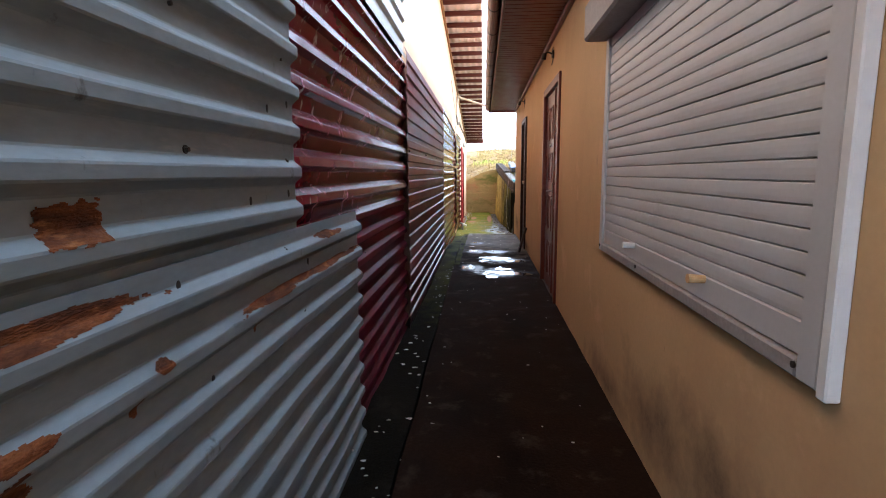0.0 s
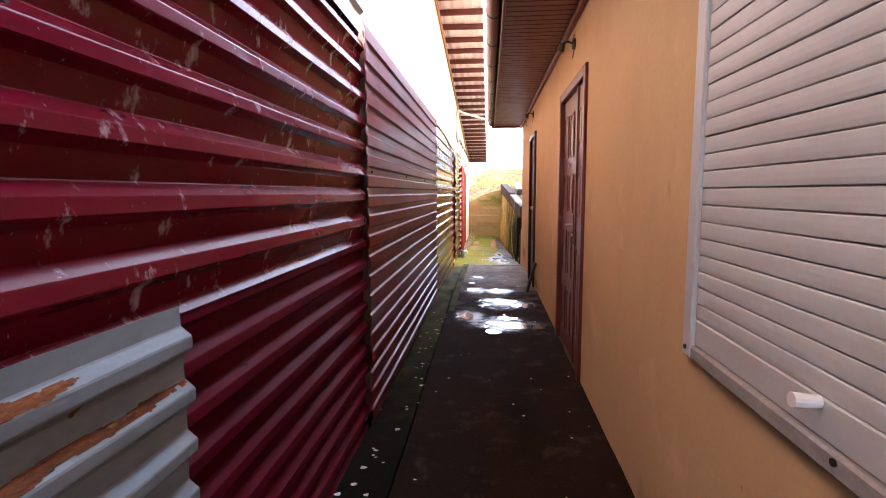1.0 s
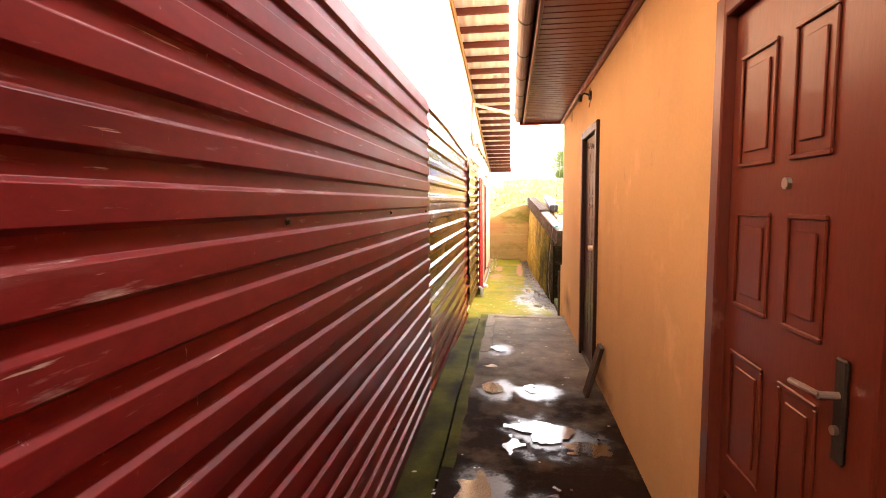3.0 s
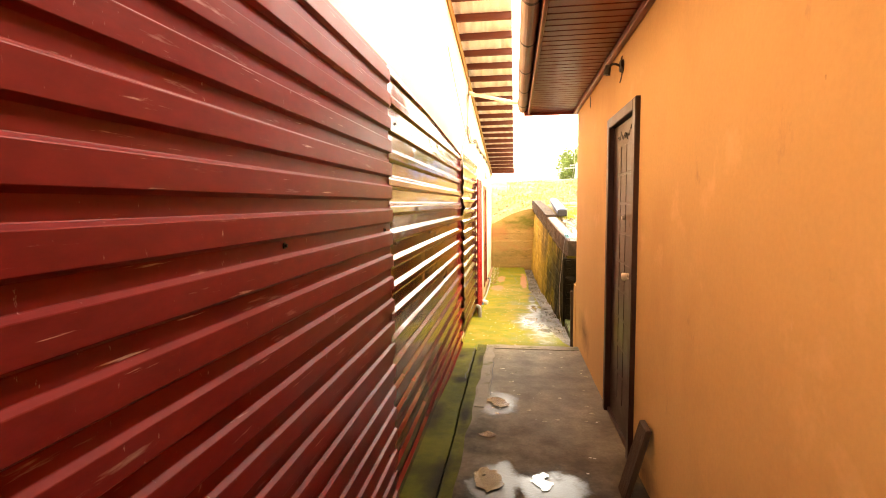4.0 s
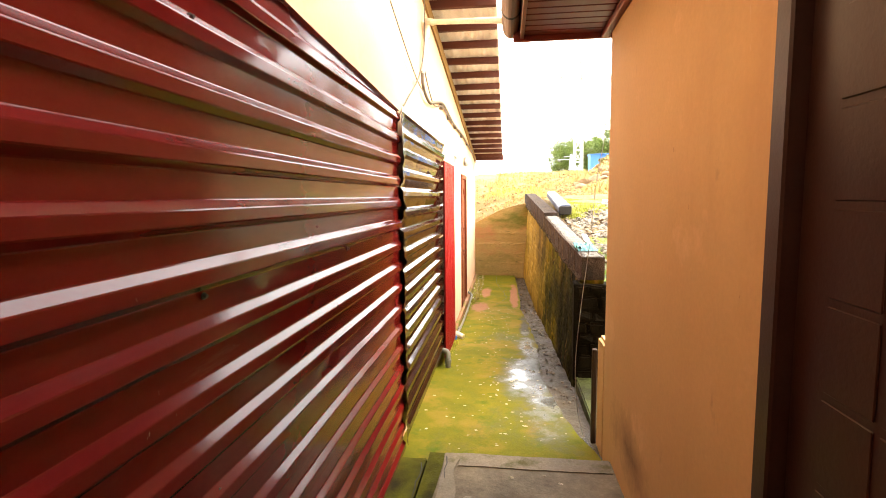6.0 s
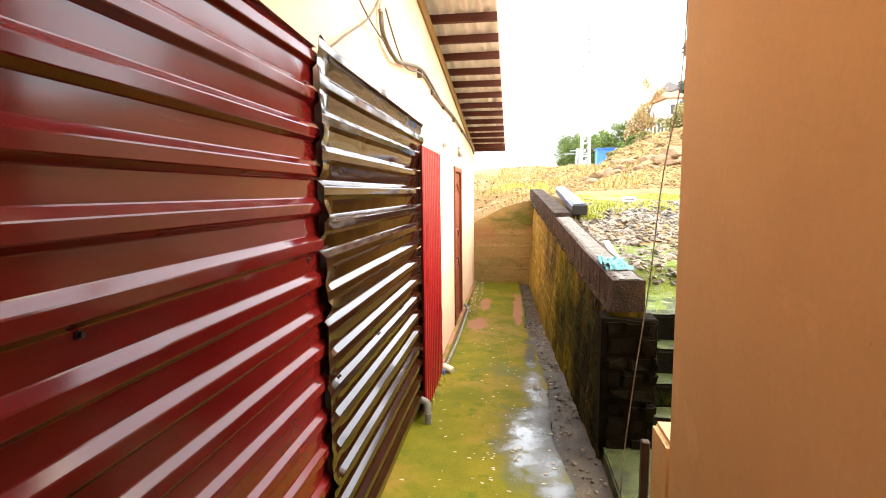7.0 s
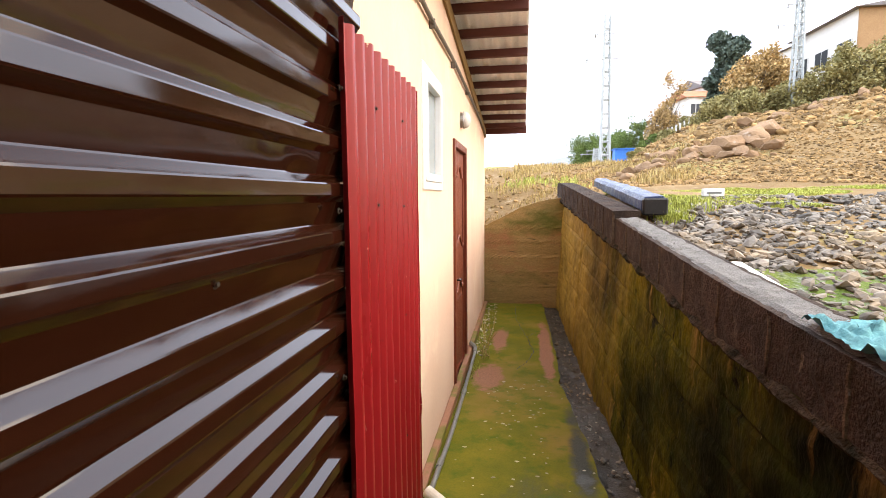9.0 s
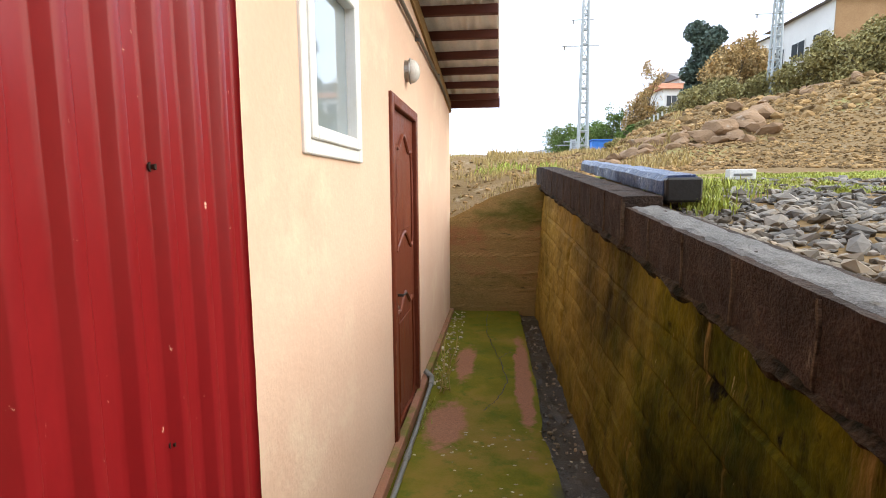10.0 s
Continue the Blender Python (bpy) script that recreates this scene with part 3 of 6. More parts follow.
def ground_z(x, y):
    if y < 11.0:
        return -0.62 if y > -2.45 else -0.12
    dx, dy = x + 0.05, max(y - 12.0, 0.3)
    r = math.hypot(dx, dy)
    az = dx / dy
    e = lerp_table(az, RIDGE)
    near = lerp_table(y, ((13.7, 0.50), (14.38, 0.52), (14.55, 0.86), (15.2, 1.03), (16.2, 1.19), (17.5, 1.38), (19.5, 1.46), (30, 1.7)))
    near += 0.05 * noise.noise((x * 0.9, y * 0.9, 0)) + 0.02 * noise.noise((x * 3, y * 3, 2))
    R = 24.0
    far = 1.44 + e * min(max(r, R), 75) - (0.0 if r < R + 1 else 0.12 * min(r - R, 5) / 5)
    z = near + (far - near) * smooth01((r - 9.0) / (R - 9.0)) if y > 13.0 else -0.62
    if r > 9:
        k = min((r - 9) / 6, 1) * (1 if r < 40 else 0.3)
        z += k * (0.16 * noise.noise((x * 0.45, y * 0.45, 5)) + 0.07 * noise.noise((x * 1.4, y * 1.4, 9)))
    if y >= 20.3 and x < 1.0:      # bank behind the end wall
        bank = lerp_table(y, ((20.3, 0.92 + 0.36 * (x + 0.65)), (22.5, 1.62), (25, 2.05), (30, 2.5)))
        z = bank + (z - bank) * smooth01((y - 25) / 8) if y < 33 else z
        z += 0.05 * noise.noise((x * 2.2, y * 2.2, 4))
    elif x < 0.86 or y < 13.72 or (x < 0.9 and y < 20.3):
        z = -0.62
    return z


def spaced(stops):
    out = []
    for (a, b, n) in stops:
        out += [a + (b - a) * k / n for k in range(n)]
    return out + [stops[-1][1]]


gx = spaced(((-3000, -300, 6), (-300, -40, 10), (-40, -2, 16), (-2, 0.86, 14), (0.86, 0.90, 1), (0.90, 8, 50), (8, 40, 60), (40, 120, 12), (120, 600, 8), (600, 3000, 5)))
gy = spaced(((-3000, -50, 6), (-50, -2.5, 6), (-2.5, -2.4, 1), (-2.4, 11, 3), (11, 13.715, 4), (13.715, 13.725, 1), (13.725, 20.29, 50), (20.29, 20.31, 1), (20.31, 34, 70), (34, 80, 50), (80, 300, 12), (300, 4000, 8)))
gv = [(x, y, ground_z(x, y)) for y in gy for x in gx]
nx = len(gx)
gf = [(j * nx + i, j * nx + i + 1, (j + 1) * nx + i + 1, (j + 1) * nx + i) for j in range(len(gy) - 1) for i in range(nx - 1)]
ground = tagged(mesh_from("ground", gv, gf, M_EARTH, smooth=True), "ochre earth and gravel bank rising beside the alley", "ground", kind="structure")

# ---- alley floor ----


def sheet_floor(name, x0f, x1f, ya, yb, dz, material, label, step=0.045, rough=0.006, cat="pavement"):
    ny, nxx = max(int((yb - ya) / step), 2), 26
    vs = []
    for j in range(ny + 1):
        y = ya + (yb - ya) * j / ny
        a, b = x0f(y), x1f(y)
        for i in range(nxx + 1):
            x = a + (b - a) * i / nxx
            z = zfloor(min(y, yb - 1e-4)) + dz + rough * noise.noise((x * 3, y * 3, 1)) + 0.4 * rough * noise.noise((x * 14, y * 14, 7))
            vs.append((x, y, z))
    n = nxx + 1
    fs = [(j * n + i, j * n + i + 1, (j + 1) * n + i + 1, (j + 1) * n + i) for j in range(ny) for i in range(nxx)]
    top = len(vs)
    border = [j * n for j in range(ny, -1, -1)] + list(range(1, n)) + [j * n + nxx for j in range(1, ny + 1)] + [ny * n + i for i in range(nxx - 1, 0, -1)]
    for k in border:
        x, y, z = vs[k]
        vs.append((x, y, z - 0.25))
    m = len(border)
    for k in range(m):
        fs.append((border[k], border[(k + 1) % m], top + (k + 1) % m, top + k))
    ob = mesh_from(name, vs, fs, material, smooth=True)
    ob.data.set_sharp_from_angle(angle=radians(50))
    return tagged(ob, label, cat, kind="structure")


def joint_x(y):
    return -0.40 - 0.008 * (y - 5) + 0.012 * noise.noise((y * 1.3, 0, 0))


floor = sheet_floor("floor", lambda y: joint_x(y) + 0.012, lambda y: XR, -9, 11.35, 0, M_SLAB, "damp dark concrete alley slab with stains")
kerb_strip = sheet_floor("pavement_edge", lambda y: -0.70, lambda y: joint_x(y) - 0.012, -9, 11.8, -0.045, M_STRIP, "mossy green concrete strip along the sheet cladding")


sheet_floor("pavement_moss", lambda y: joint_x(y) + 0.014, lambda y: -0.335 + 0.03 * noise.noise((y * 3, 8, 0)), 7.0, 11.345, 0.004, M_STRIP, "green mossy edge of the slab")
sheet_floor("pavement_border", lambda y: -0.325 + 0.02 * noise.noise((y * 5, 8, 0)), lambda y: -0.235 + 0.035 * noise.noise((y * 4, 2, 0)), 9.4, 11.345, 0.006, M_LIP, "paler concrete screed border on the slab")
sheet_floor("pavement_lip", lambda y: -0.23, lambda y: 0.70, 11.19, 11.346, 0.007, M_LIP, "paler concrete screed lip at the slab end")


def gully_x(y):
    return lerp_table(y, ((11.35, 0.72), (12.2, 0.52), (13.25, 0.40), (14.4, 0.44), (15.7, 0.38), (16.9, 0.29), (17.6, 0.31), (19.4, 0.27), (20.3, 0.24))) + 0.02 * noise.noise((y * 4, 3, 0))


def retain_x(y):
    return 0.70 - 0.0335 * (y - 13.05)


floor_moss = sheet_floor("floor_lower", lambda y: -0.72, gully_x, 11.352, 20.3, 0, M_MOSS, "moss-covered concrete floor of the lower alley")
gully = sheet_floor("pavement_gully", lambda y: gully_x(y) + 0.004, lambda y: 0.80 if y > 13.1 else 3.2, 11.352, 20.3, -0.055, M_GULLY, "silty wet drainage gully along the retaining wall", rough=0.03)

# ---- houses ----
wall_right = slab_wall("wall_right", XR, XR + 0.26, spaced(((-2.2, 11.6, 14),)), -0.62, lambda y: 2.78,
                       [(1.08, 3.0, 0.86, 1.98), (4.96, 6.12, -0.30, 2.13), (8.66, 9.48, -0.30, 2.12)], M_PLASTER, "orange-peach plastered house wall with scuffs")
wall_right_end = tagged(part("wall_right_end", box(XR + 0.262, 6.0, 11.34, 11.598, -0.62, 2.78), M_PLASTER), "peach plastered gable wall", "wall", kind="structure")
wall_left = slab_wall("wall_left", XL - 0.26, XL, spaced(((-2.2, 20.25, 23),)), -0.62, lambda y: zroof(y) + 0.04,
                      [(15.14, 15.82, 1.495, 2.225), (16.55, 17.40, -0.52, 1.88)], M_CREAM, "rough cream-peach plastered house wall")
wall_left_end = tagged(part("wall_left_end", box(-6.0, XL - 0.262, 19.99, 20.25, -0.62, 2.49), M_CREAM), "cream plastered end wall", "wall", kind="structure")
wall_out_r = tagged(part("wall_right_outer", box(5.75, 6.0, -2.2, 11.33, -0.62, 3.8), M_PLASTER), "peach plastered outer house wall", "wall", kind="structure")
wall_out_l = tagged(part("wall_left_outer", box(-6.0, -5.75, -2.2, 19.98, -0.62, 2.45), M_CREAM), "cream plastered outer house wall", "wall", kind="structure")
wall_front_r = tagged(part("wall_right_front", box(XR + 0.262, 5.74, -2.2, -1.95, -0.62, 2.85), M_PLASTER), "peach plastered front wall", "wall", kind="structure")
wall_front_l = tagged(part("wall_left_front", box(-5.74, XL - 0.262, -2.2, -1.95, -0.62, 5.1), M_CREAM), "cream plastered front wall", "wall", kind="structure")
# unseen added wall; its distance, height and grey set the daylight from behind
wall_back = tagged(part("wall_back", box(-8, 8, -9.2, -9.0, -0.62, 1.6), M_MORTAR), "plain grey wall added behind the start, out of view", "wall", kind="structure")
plinth = tagged(part("baseboard", box(XL + 0.002, XL + 0.055, 14.7, 20.2, -0.60, -0.27, 0.006), M_FADED), "faded red painted plinth at the wall foot", "plinth", kind="structure")

# left roof: battens and pale corrugated sheets above them
roof = tagged(new("roof_left"), "corrugated roof overhang on red-brown battens", "roof", kind="structure")
wx = [-6.0 + 0.25 * k for k in range(21)] + [-1.0 + 0.0175 * k for k in range(56)]
wx = [x for x in wx if x <= -0.03]
wy = [-2.4 + 22.9 * k / 60 for k in range(61)]
rv = []
for layer in (0.0, 0.012):
    for y in wy:
        for x in wx:
            rv.append((x, y, zroof(y) + 0.075 + layer + 0.034 * (0.5 + 0.5 * math.cos(2 * math.pi * x / 0.13))))
n1 = len(wx)
n2 = n1 * len(wy)
rf = []
for L in (0, 1):
    for j in range(len(wy) - 1):
        for i in range(n1 - 1):
            q = (L * n2 + j * n1 + i, L * n2 + j * n1 + i + 1, L * n2 + (j + 1) * n1 + i + 1, L * n2 + (j + 1) * n1 + i)
            rf.append(q if L else q[::-1])
for j in range(len(wy) - 1):
    k = j * n1 + n1 - 1
    rf.append((k, k + n1, k + n1 + n2, k + n2))
mesh_from("roof_sheet", rv, rf, M_TILE, roof, "pale wavy roof sheets")
bb = part("batten", box(-1.4, -0.045, -0.03, 0.03, 0, 0.075, 0.004), M_BATTEN, roof)
bb.matrix_basis = pose(0, 20.15, zroof(20.15))
for k in range(1, 49):
    y = 20.15 - 0.46 * k
    shared("batten", bb, pose(0, y + 0.015 * math.sin(k * 2.3), zroof(y), 0, 0.4 * math.sin(k * 1.7), 0.3 * math.sin(k * 3.1)), roof)
part("fascia_board", box(-6, -0.03, 20.40, 20.43, zroof(20.4) - 0.03, zroof(20.4) + 0.12, 0.004), M_BATTEN, roof)
verge = bmesh.new()
for k in range(22):
    ya, yb = -2.2 + 1.02 * k, -2.2 + 1.02 * (k + 1)
    vv = [verge.verts.new(p) for p in ((XL + 0.002, ya, zroof(ya) - 0.13), (XL + 0.022, ya, zroof(ya) - 0.13), (XL + 0.022, ya, zroof(ya) - 0.002), (XL + 0.002, ya, zroof(ya) - 0.002),
                                       (XL + 0.002, yb, zroof(yb) - 0.13), (XL + 0.022, yb, zroof(yb) - 0.13), (XL + 0.022, yb, zroof(yb) - 0.002), (XL + 0.002, yb, zroof(yb) - 0.002))]
    for f in ((0, 1, 5, 4), (1, 2, 6, 5), (2, 3, 7, 6), (3, 0, 4, 7)):
        verge.faces.new([vv[i] for i in f])
part("verge_trim", verge, M_VERGE, roof, "ochre painted verge board")

# right roof with soffit, fascia and gutter
roof_r = tagged(new("roof_right"), "maroon roof edge with boarded soffit and gutter", "roof", kind="structure")
prof = [(0.03, 2.79), (6.2, 4.0), (6.2, 4.04), (0.03, 2.83)]
mesh_from("roof_sheet", [(x, y, z) for y in (-2.4, 11.85) for x, z in prof], [(0, 1, 5, 4), (1, 2, 6, 5), (2, 3, 7, 6), (3, 0, 4, 7), (0, 3, 2, 1), (4, 5, 6, 7)], M_HROOFRED, roof_r)
part("fascia_board", box(0.145, 0.17, -2.4, 11.72, 2.60, 2.79, 0.004), M_SOFFIT, roof_r)
part("soffit_trim", box(0.665, 0.708, -2.2, 11.72, 2.575, 2.618, 0.006), M_SOFFIT, roof_r)
part("end_fascia", box(0.10, 1.2, 11.72, 11.745, 2.585, 2.85, 0.004), M_SOFFIT, roof_r)
soffit = bmesh.new()
for k in range(140):
    y = -2.2 + 0.0995 * k
    box(0.172, 0.668, y + 0.006, y + 0.0935, 2.622, 2.632, 0.003, soffit)
box(0.172, 0.708, -2.2, 11.71, 2.634, 2.645, 0, soffit)
ceiling = tagged(part("ceiling", soffit, M_SOFFIT), "maroon grooved plastic soffit boards", "soffit", kind="structure")
gut = bmesh.new()
ring = []
for y in (-2.4, 11.8):
    pts = [(0.085 + 0.055 * math.cos(math.pi + math.pi * k / 10), 2.70 + 0.07 * math.sin(math.pi + math.pi * k / 10)) for k in range(11)]
    pts = [(0.026, 2.715)] + pts + [(0.145, 2.715)]
    inner = [(0.085 + (x - 0.085) * 0.93, 2.704 + (z - 2.704) * 0.93) for x, z in pts[::-1]]
    ring.append([gut.verts.new((x, y, z)) for x, z in pts + inner])
m = len(ring[0])
for k in range(m):
    gut.faces.new((ring[0][k], ring[0][(k + 1) % m], ring[1][(k + 1) % m], ring[1][k]))
gutter = part("gutter", gut, M_GUTTER, roof_r, "brown half-round plastic gutter")
strap = bmesh.new()
for k in range(13):
    a = math.pi + math.pi * k / 12
    for s in (0, 1):
        r1, r2 = 0.06 + 0.004 * s, 0.074 + 0.004 * s
        strap.verts.new((0.085 + r1 * math.cos(a), 0.012 * (1 if s else -1), 2.70 + r2 * math.sin(a)))
strap.verts.ensure_lookup_table()
for k in range(12):
    strap.faces.new([strap.verts[i] for i in (2 * k, 2 * k + 1, 2 * k + 3, 2 * k + 2)])
st = part("gutter_bracket", strap, M_DARKMETAL, roof_r)
st.matrix_basis = pose(0, 11.4, 0)
for k in range(1, 18):
    shared("gutter_bracket", st, pose(0, 11.4 - 0.75 * k, 0), roof_r)

# ---- retaining wall ----
wall_ret = tagged(new("wall_retaining"), "mossy concrete retaining wall topped by dark blocks", "retaining wall", kind="structure")


def zlow(y):
    return lerp_table(y, ((13.0, 0.775), (14.4, 0.845), (16.3, 1.04), (18.5, 1.22), (20.3, 1.36)))


rw_v, rw_f = [], []
ny, nz = 320, 70
for j in range(ny + 1):
    y = 13.08 + (20.3 - 13.08) * j / ny
    for i in range(nz + 1):
        z = -0.6 + (zlow(y) + 0.6) * i / nz
        lift = 0.055 * max(z + 0.3, 0)
        d = 0.012 * noise.noise((0, y * 2.5, z * 2.5)) + 0.006 * noise.noise((0, y * 11, z * 11))
        d += 0.010 * noise.noise((3, y * 5, z * 9)) + 0.006 * noise.noise((5, y * 24, z * 24))
        for zj in (-0.2, 0.02, 0.24, 0.47, 0.69):
            d += (0.016 + 0.014 * noise.noise((zj * 9, y * 3, 0))) * math.exp(-((z - zj - 0.07 * (y - 15) - 0.01 * noise.noise((zj, y * 2, 5))) / 0.011) ** 2)
        crack = 18.15 + 0.5 * math.sin(z * 2.2) * 0.3 + 0.09 * noise.noise((z * 5, 0, 3)) - 0.35 * z
        d -= -0.03 * math.exp(-((y - crack) / 0.035) ** 2)
        rw_v.append((retain_x(y) + lift + d, y, z))
n = nz + 1
rw_f = [(j * n + i, j * n + i + 1, (j + 1) * n + i + 1, (j + 1) * n + i) for j in range(ny) for i in range(nz)]
base = len(rw_v)
for j in (0, ny):
    y = 13.08 + (20.3 - 13.08) * j / ny
    rw_v += [(retain_x(y) + 0.27, y, -0.6), (retain_x(y) + 0.27, y, zlow(y))]
rw_f += [tuple(range(0, n)) + (base + 1, base), (nz, ny * n + nz, base + 3, base + 1)]
mesh_from("cast_wall", rw_v, rw_f, M_RETAIN, wall_ret, "cast concrete face stained with green moss", smooth=False)
# block course: the near run lies lower, the far run a step higher


def block(y0, y1, za, zb, ha, hb, xo, seed):
    bm = bmesh.new()
    ny2, nz2 = 6, 4
    rnd = random.Random(seed)
    L, W = y1 - y0, 0.21

    def p(fx, fy, fz):
        y = y0 + L * fy
        z0 = za + (zb - za) * fy
        h = ha + (hb - ha) * fy
        wob = 0.013
        return Vector((retain_x(y) + xo + W * fx + wob * noise.noise((fx * 3 + seed, fy * 5, fz * 4)), y + wob * noise.noise((fx * 3, fy * 5 + seed, fz * 4 + 7)), z0 + h * fz + wob * noise.noise((fx * 4, fy * 6, seed + fz * 3))))
    grid = {}
    for a in range(4):
        for b in range(ny2 + 1):
            for c in range(nz2 + 1):
                if a in (0, 3) or b in (0, ny2) or c in (0, nz2):
                    grid[a, b, c] = bm.verts.new(p(a / 3, b / ny2, c / nz2))
    def q(*k):
        bm.faces.new([grid[i] for i in k])
    for b in range(ny2):
        for c in range(nz2):
            for a in (0, 3):
                q((a, b, c), (a, b + 1, c), (a, b + 1, c + 1), (a, b, c + 1))
    for a in range(3):
        for c in range(nz2):
            for b in (0, ny2):
                q((a, b, c), (a + 1, b, c), (a + 1, b, c + 1), (a, b, c + 1))
        for b in range(ny2):
            for c in (0, nz2):
                q((a, b, c), (a + 1, b, c), (a + 1, b + 1, c), (a, b + 1, c))
    edges = [e for e in bm.edges if len(e.link_faces) == 2 and e.calc_face_angle(0) > 1]
    bmesh.ops.bevel(bm, geom=edges, offset=0.008, segments=1, affect="EDGES")
    return part("block", bm, M_BLOCK, wall_ret)


def ztop_near(y):
    return lerp_table(y, ((13.0, 0.985), (14.4, 1.08), (16.3, 1.245)))


yb_ = 13.05
k = 0
while yb_ < 16.1:
    ye = yb_ + 0.405
    block(yb_, ye - 0.004, zlow(yb_) + 0.004, zlow(ye) + 0.004, ztop_near(yb_) - zlow(yb_), ztop_near(ye) - zlow(ye), 0.06, k)
    yb_, k = ye, k + 1
y_step = yb_
while yb_ < 20.6:
    ye = yb_ + 0.405
    block(yb_, ye - 0.004, zlow(yb_) + 0.02, zlow(ye) + 0.02, 0.245, 0.245, 0.045, k)
    yb_, k = ye, k + 1
cap = bmesh.new()
rows_ = []
for j in range(60):
    y = 13.06 + (y_step - 13.08) * j / 59
    rows_.append([cap.verts.new((retain_x(y) + 0.068 + 0.2 * i / 5, y, ztop_near(y) + 0.012 + 0.010 * noise.noise((i * 1.3, y * 9, 0)) - (0.016 if i in (0, 5) else 0))) for i in range(6)])
for a, b in zip(rows_, rows_[1:]):
    for i in range(5):
        cap.faces.new((a[i], a[i + 1], b[i + 1], b[i]))
part("mortar_cap", cap, M_MORTAR, wall_ret, "rough grey mortar capping")
# crumbling mortar bed that juts out under the blocks
ridge = bmesh.new()
prev_row = None
for j in range(460):
    y = 13.06 + 7.2 * j / 459
    z = zlow(y)
    far_run = y > y_step
    out = 0.010 + 0.022 * max(0.0, 0.35 + noise.noise((y * 5.5, 2, 0))) + 0.010 * noise.noise((y * 21, 4, 0)) - 0.04 * max(0, noise.noise((y * 2.3, 9, 1)) - 0.15)
    drop = 0.014 + 0.040 * max(0.0, 0.30 + noise.noise((y * 6.1, 7, 0))) + 0.022 * noise.noise((y * 27, 1, 5))
    face = retain_x(y) + 0.055 * (z + 0.3)
    front = retain_x(y) + (0.045 if far_run else 0.06)
    rim = min(face, front) - max(out, 0.004)
    row = [ridge.verts.new(p) for p in ((front + 0.03, y, z + 0.030 + 0.012 * noise.noise((y * 13, 0, 8))), (rim + 0.018, y, z + 0.014 + 0.012 * noise.noise((y * 17, 3, 8))), (rim, y, z - 0.35 * drop),
                                        (rim + 0.010, y, z - 0.8 * drop), (face + 0.03, y, z - drop - 0.012))]
    if prev_row:
        for i in range(4):
            ridge.faces.new((prev_row[i], prev_row[i + 1], row[i + 1], row[i]))
    prev_row = row
part("mortar_bed", ridge, M_RIDGE, wall_ret, "ragged crumbling mortar bed")
# smeared upright joints between the blocks
yj, k = 13.05 + 0.405, 0
while yj < 20.2:
    far_run = yj > y_step - 0.1
    z0j, z1j = zlow(yj) + 0.01, (zlow(yj) + 0.25 if far_run else ztop_near(yj) - 0.004)
    bm = bmesh.new()
    rows_j = []
    for i in range(15):
        f = i / 14
        w = 0.007 + 0.012 * abs(noise.noise((f * 3, k * 3.7, 0))) + 0.004 * noise.noise((f * 15, k, 2))
        c = yj - 0.002 + 0.012 * noise.noise((f * 2.2, k * 1.9, 5))
        xf = retain_x(yj) + (0.045 if far_run else 0.06)
        z = z0j + (z1j - z0j) * f
        rows_j.append([bm.verts.new(p) for p in ((xf + 0.012, c - w, z), (xf - 0.006, c - 0.5 * w, z), (xf - 0.007, c + 0.4 * w, z), (xf + 0.012, c + w, z))])
    for a, b in zip(rows_j, rows_j[1:]):
        for i in range(3):
            bm.faces.new((a[i], a[i + 1], b[i + 1], b[i]))
    part("mortar_joint", bm, M_JOINT, wall_ret)
    yj, k = yj + 0.405, k + 1
# open cores of the end block, their dark depth drawn as solid black discs
for cx_, cy_ in ((0.80, 13.15), (0.875, 13.17)):
    bm = cyl((cx_, cy_, 0.96), (cx_, cy_, 1.009), 0.018, 0.022, 14)
    part("core_hole", bm, M_BLACK, wall_ret, "black disc for an open core of the end block")
# rough footing under the wall's end
foot = bmesh.new()
fr = random.Random(12)
z = -0.2
while z < 0.72:
    h = fr.uniform(0.10, 0.16)
    x = 0.70 + fr.uniform(0, 0.03)
    while x < 1.04:
        w = fr.uniform(0.10, 0.2)
        box(x, min(x + w, 1.06) - 0.01, 13.055 + fr.uniform(0, 0.015), 13.3, z, min(z + h, 0.735) - 0.01, 0.018, foot, 2)
        x += w
    z += h
box(0.705, 1.055, 13.09, 13.3, -0.2, 0.735, 0.01, foot)
for v in foot.verts:
    v.co.y -= 0.048
for v in foot.verts:
    v.co += 0.028 * Vector((noise.noise(v.co * 9), noise.noise(v.co * 9 + Vector((5, 0, 0))), noise.noise(v.co * 9 + Vector((0, 5, 0)))))
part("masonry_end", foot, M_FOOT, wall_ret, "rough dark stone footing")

# concrete end wall with shutter-board bands
end_v, end_f = [], []
nxw, nzw = 30, 60
for j in range(nzw + 1):
    for i in range(nxw + 1):
        x = -0.95 + 1.55 * i / nxw
        top = lerp_table(x, ((-0.95, 0.90), (-0.65, 0.97), (-0.43, 1.08), (-0.13, 1.24), (0.2, 1.345), (0.6, 1.41)))
        z = -0.6 + (top + 0.6) * j / nzw
        band = 0.010 * math.exp(-(((z + 0.6) % 0.235 - 0.1175) / 0.010) ** 2) * (0.7 + 0.6 * noise.noise((x, z * 3, 0)))
        end_v.append((x, 20.2 + 0.01 * noise.noise((x * 2, z * 3, 0)) - 0.012 * noise.noise((0, round((z + 0.6) / 0.235) * 3.3, 0)) - band, z))
n = nxw + 1
end_f = [(j * n + i, j * n + i + 1, (j + 1) * n + i + 1, (j + 1) * n + i) for j in range(nzw) for i in range(nxw)]
b0 = len(end_v)
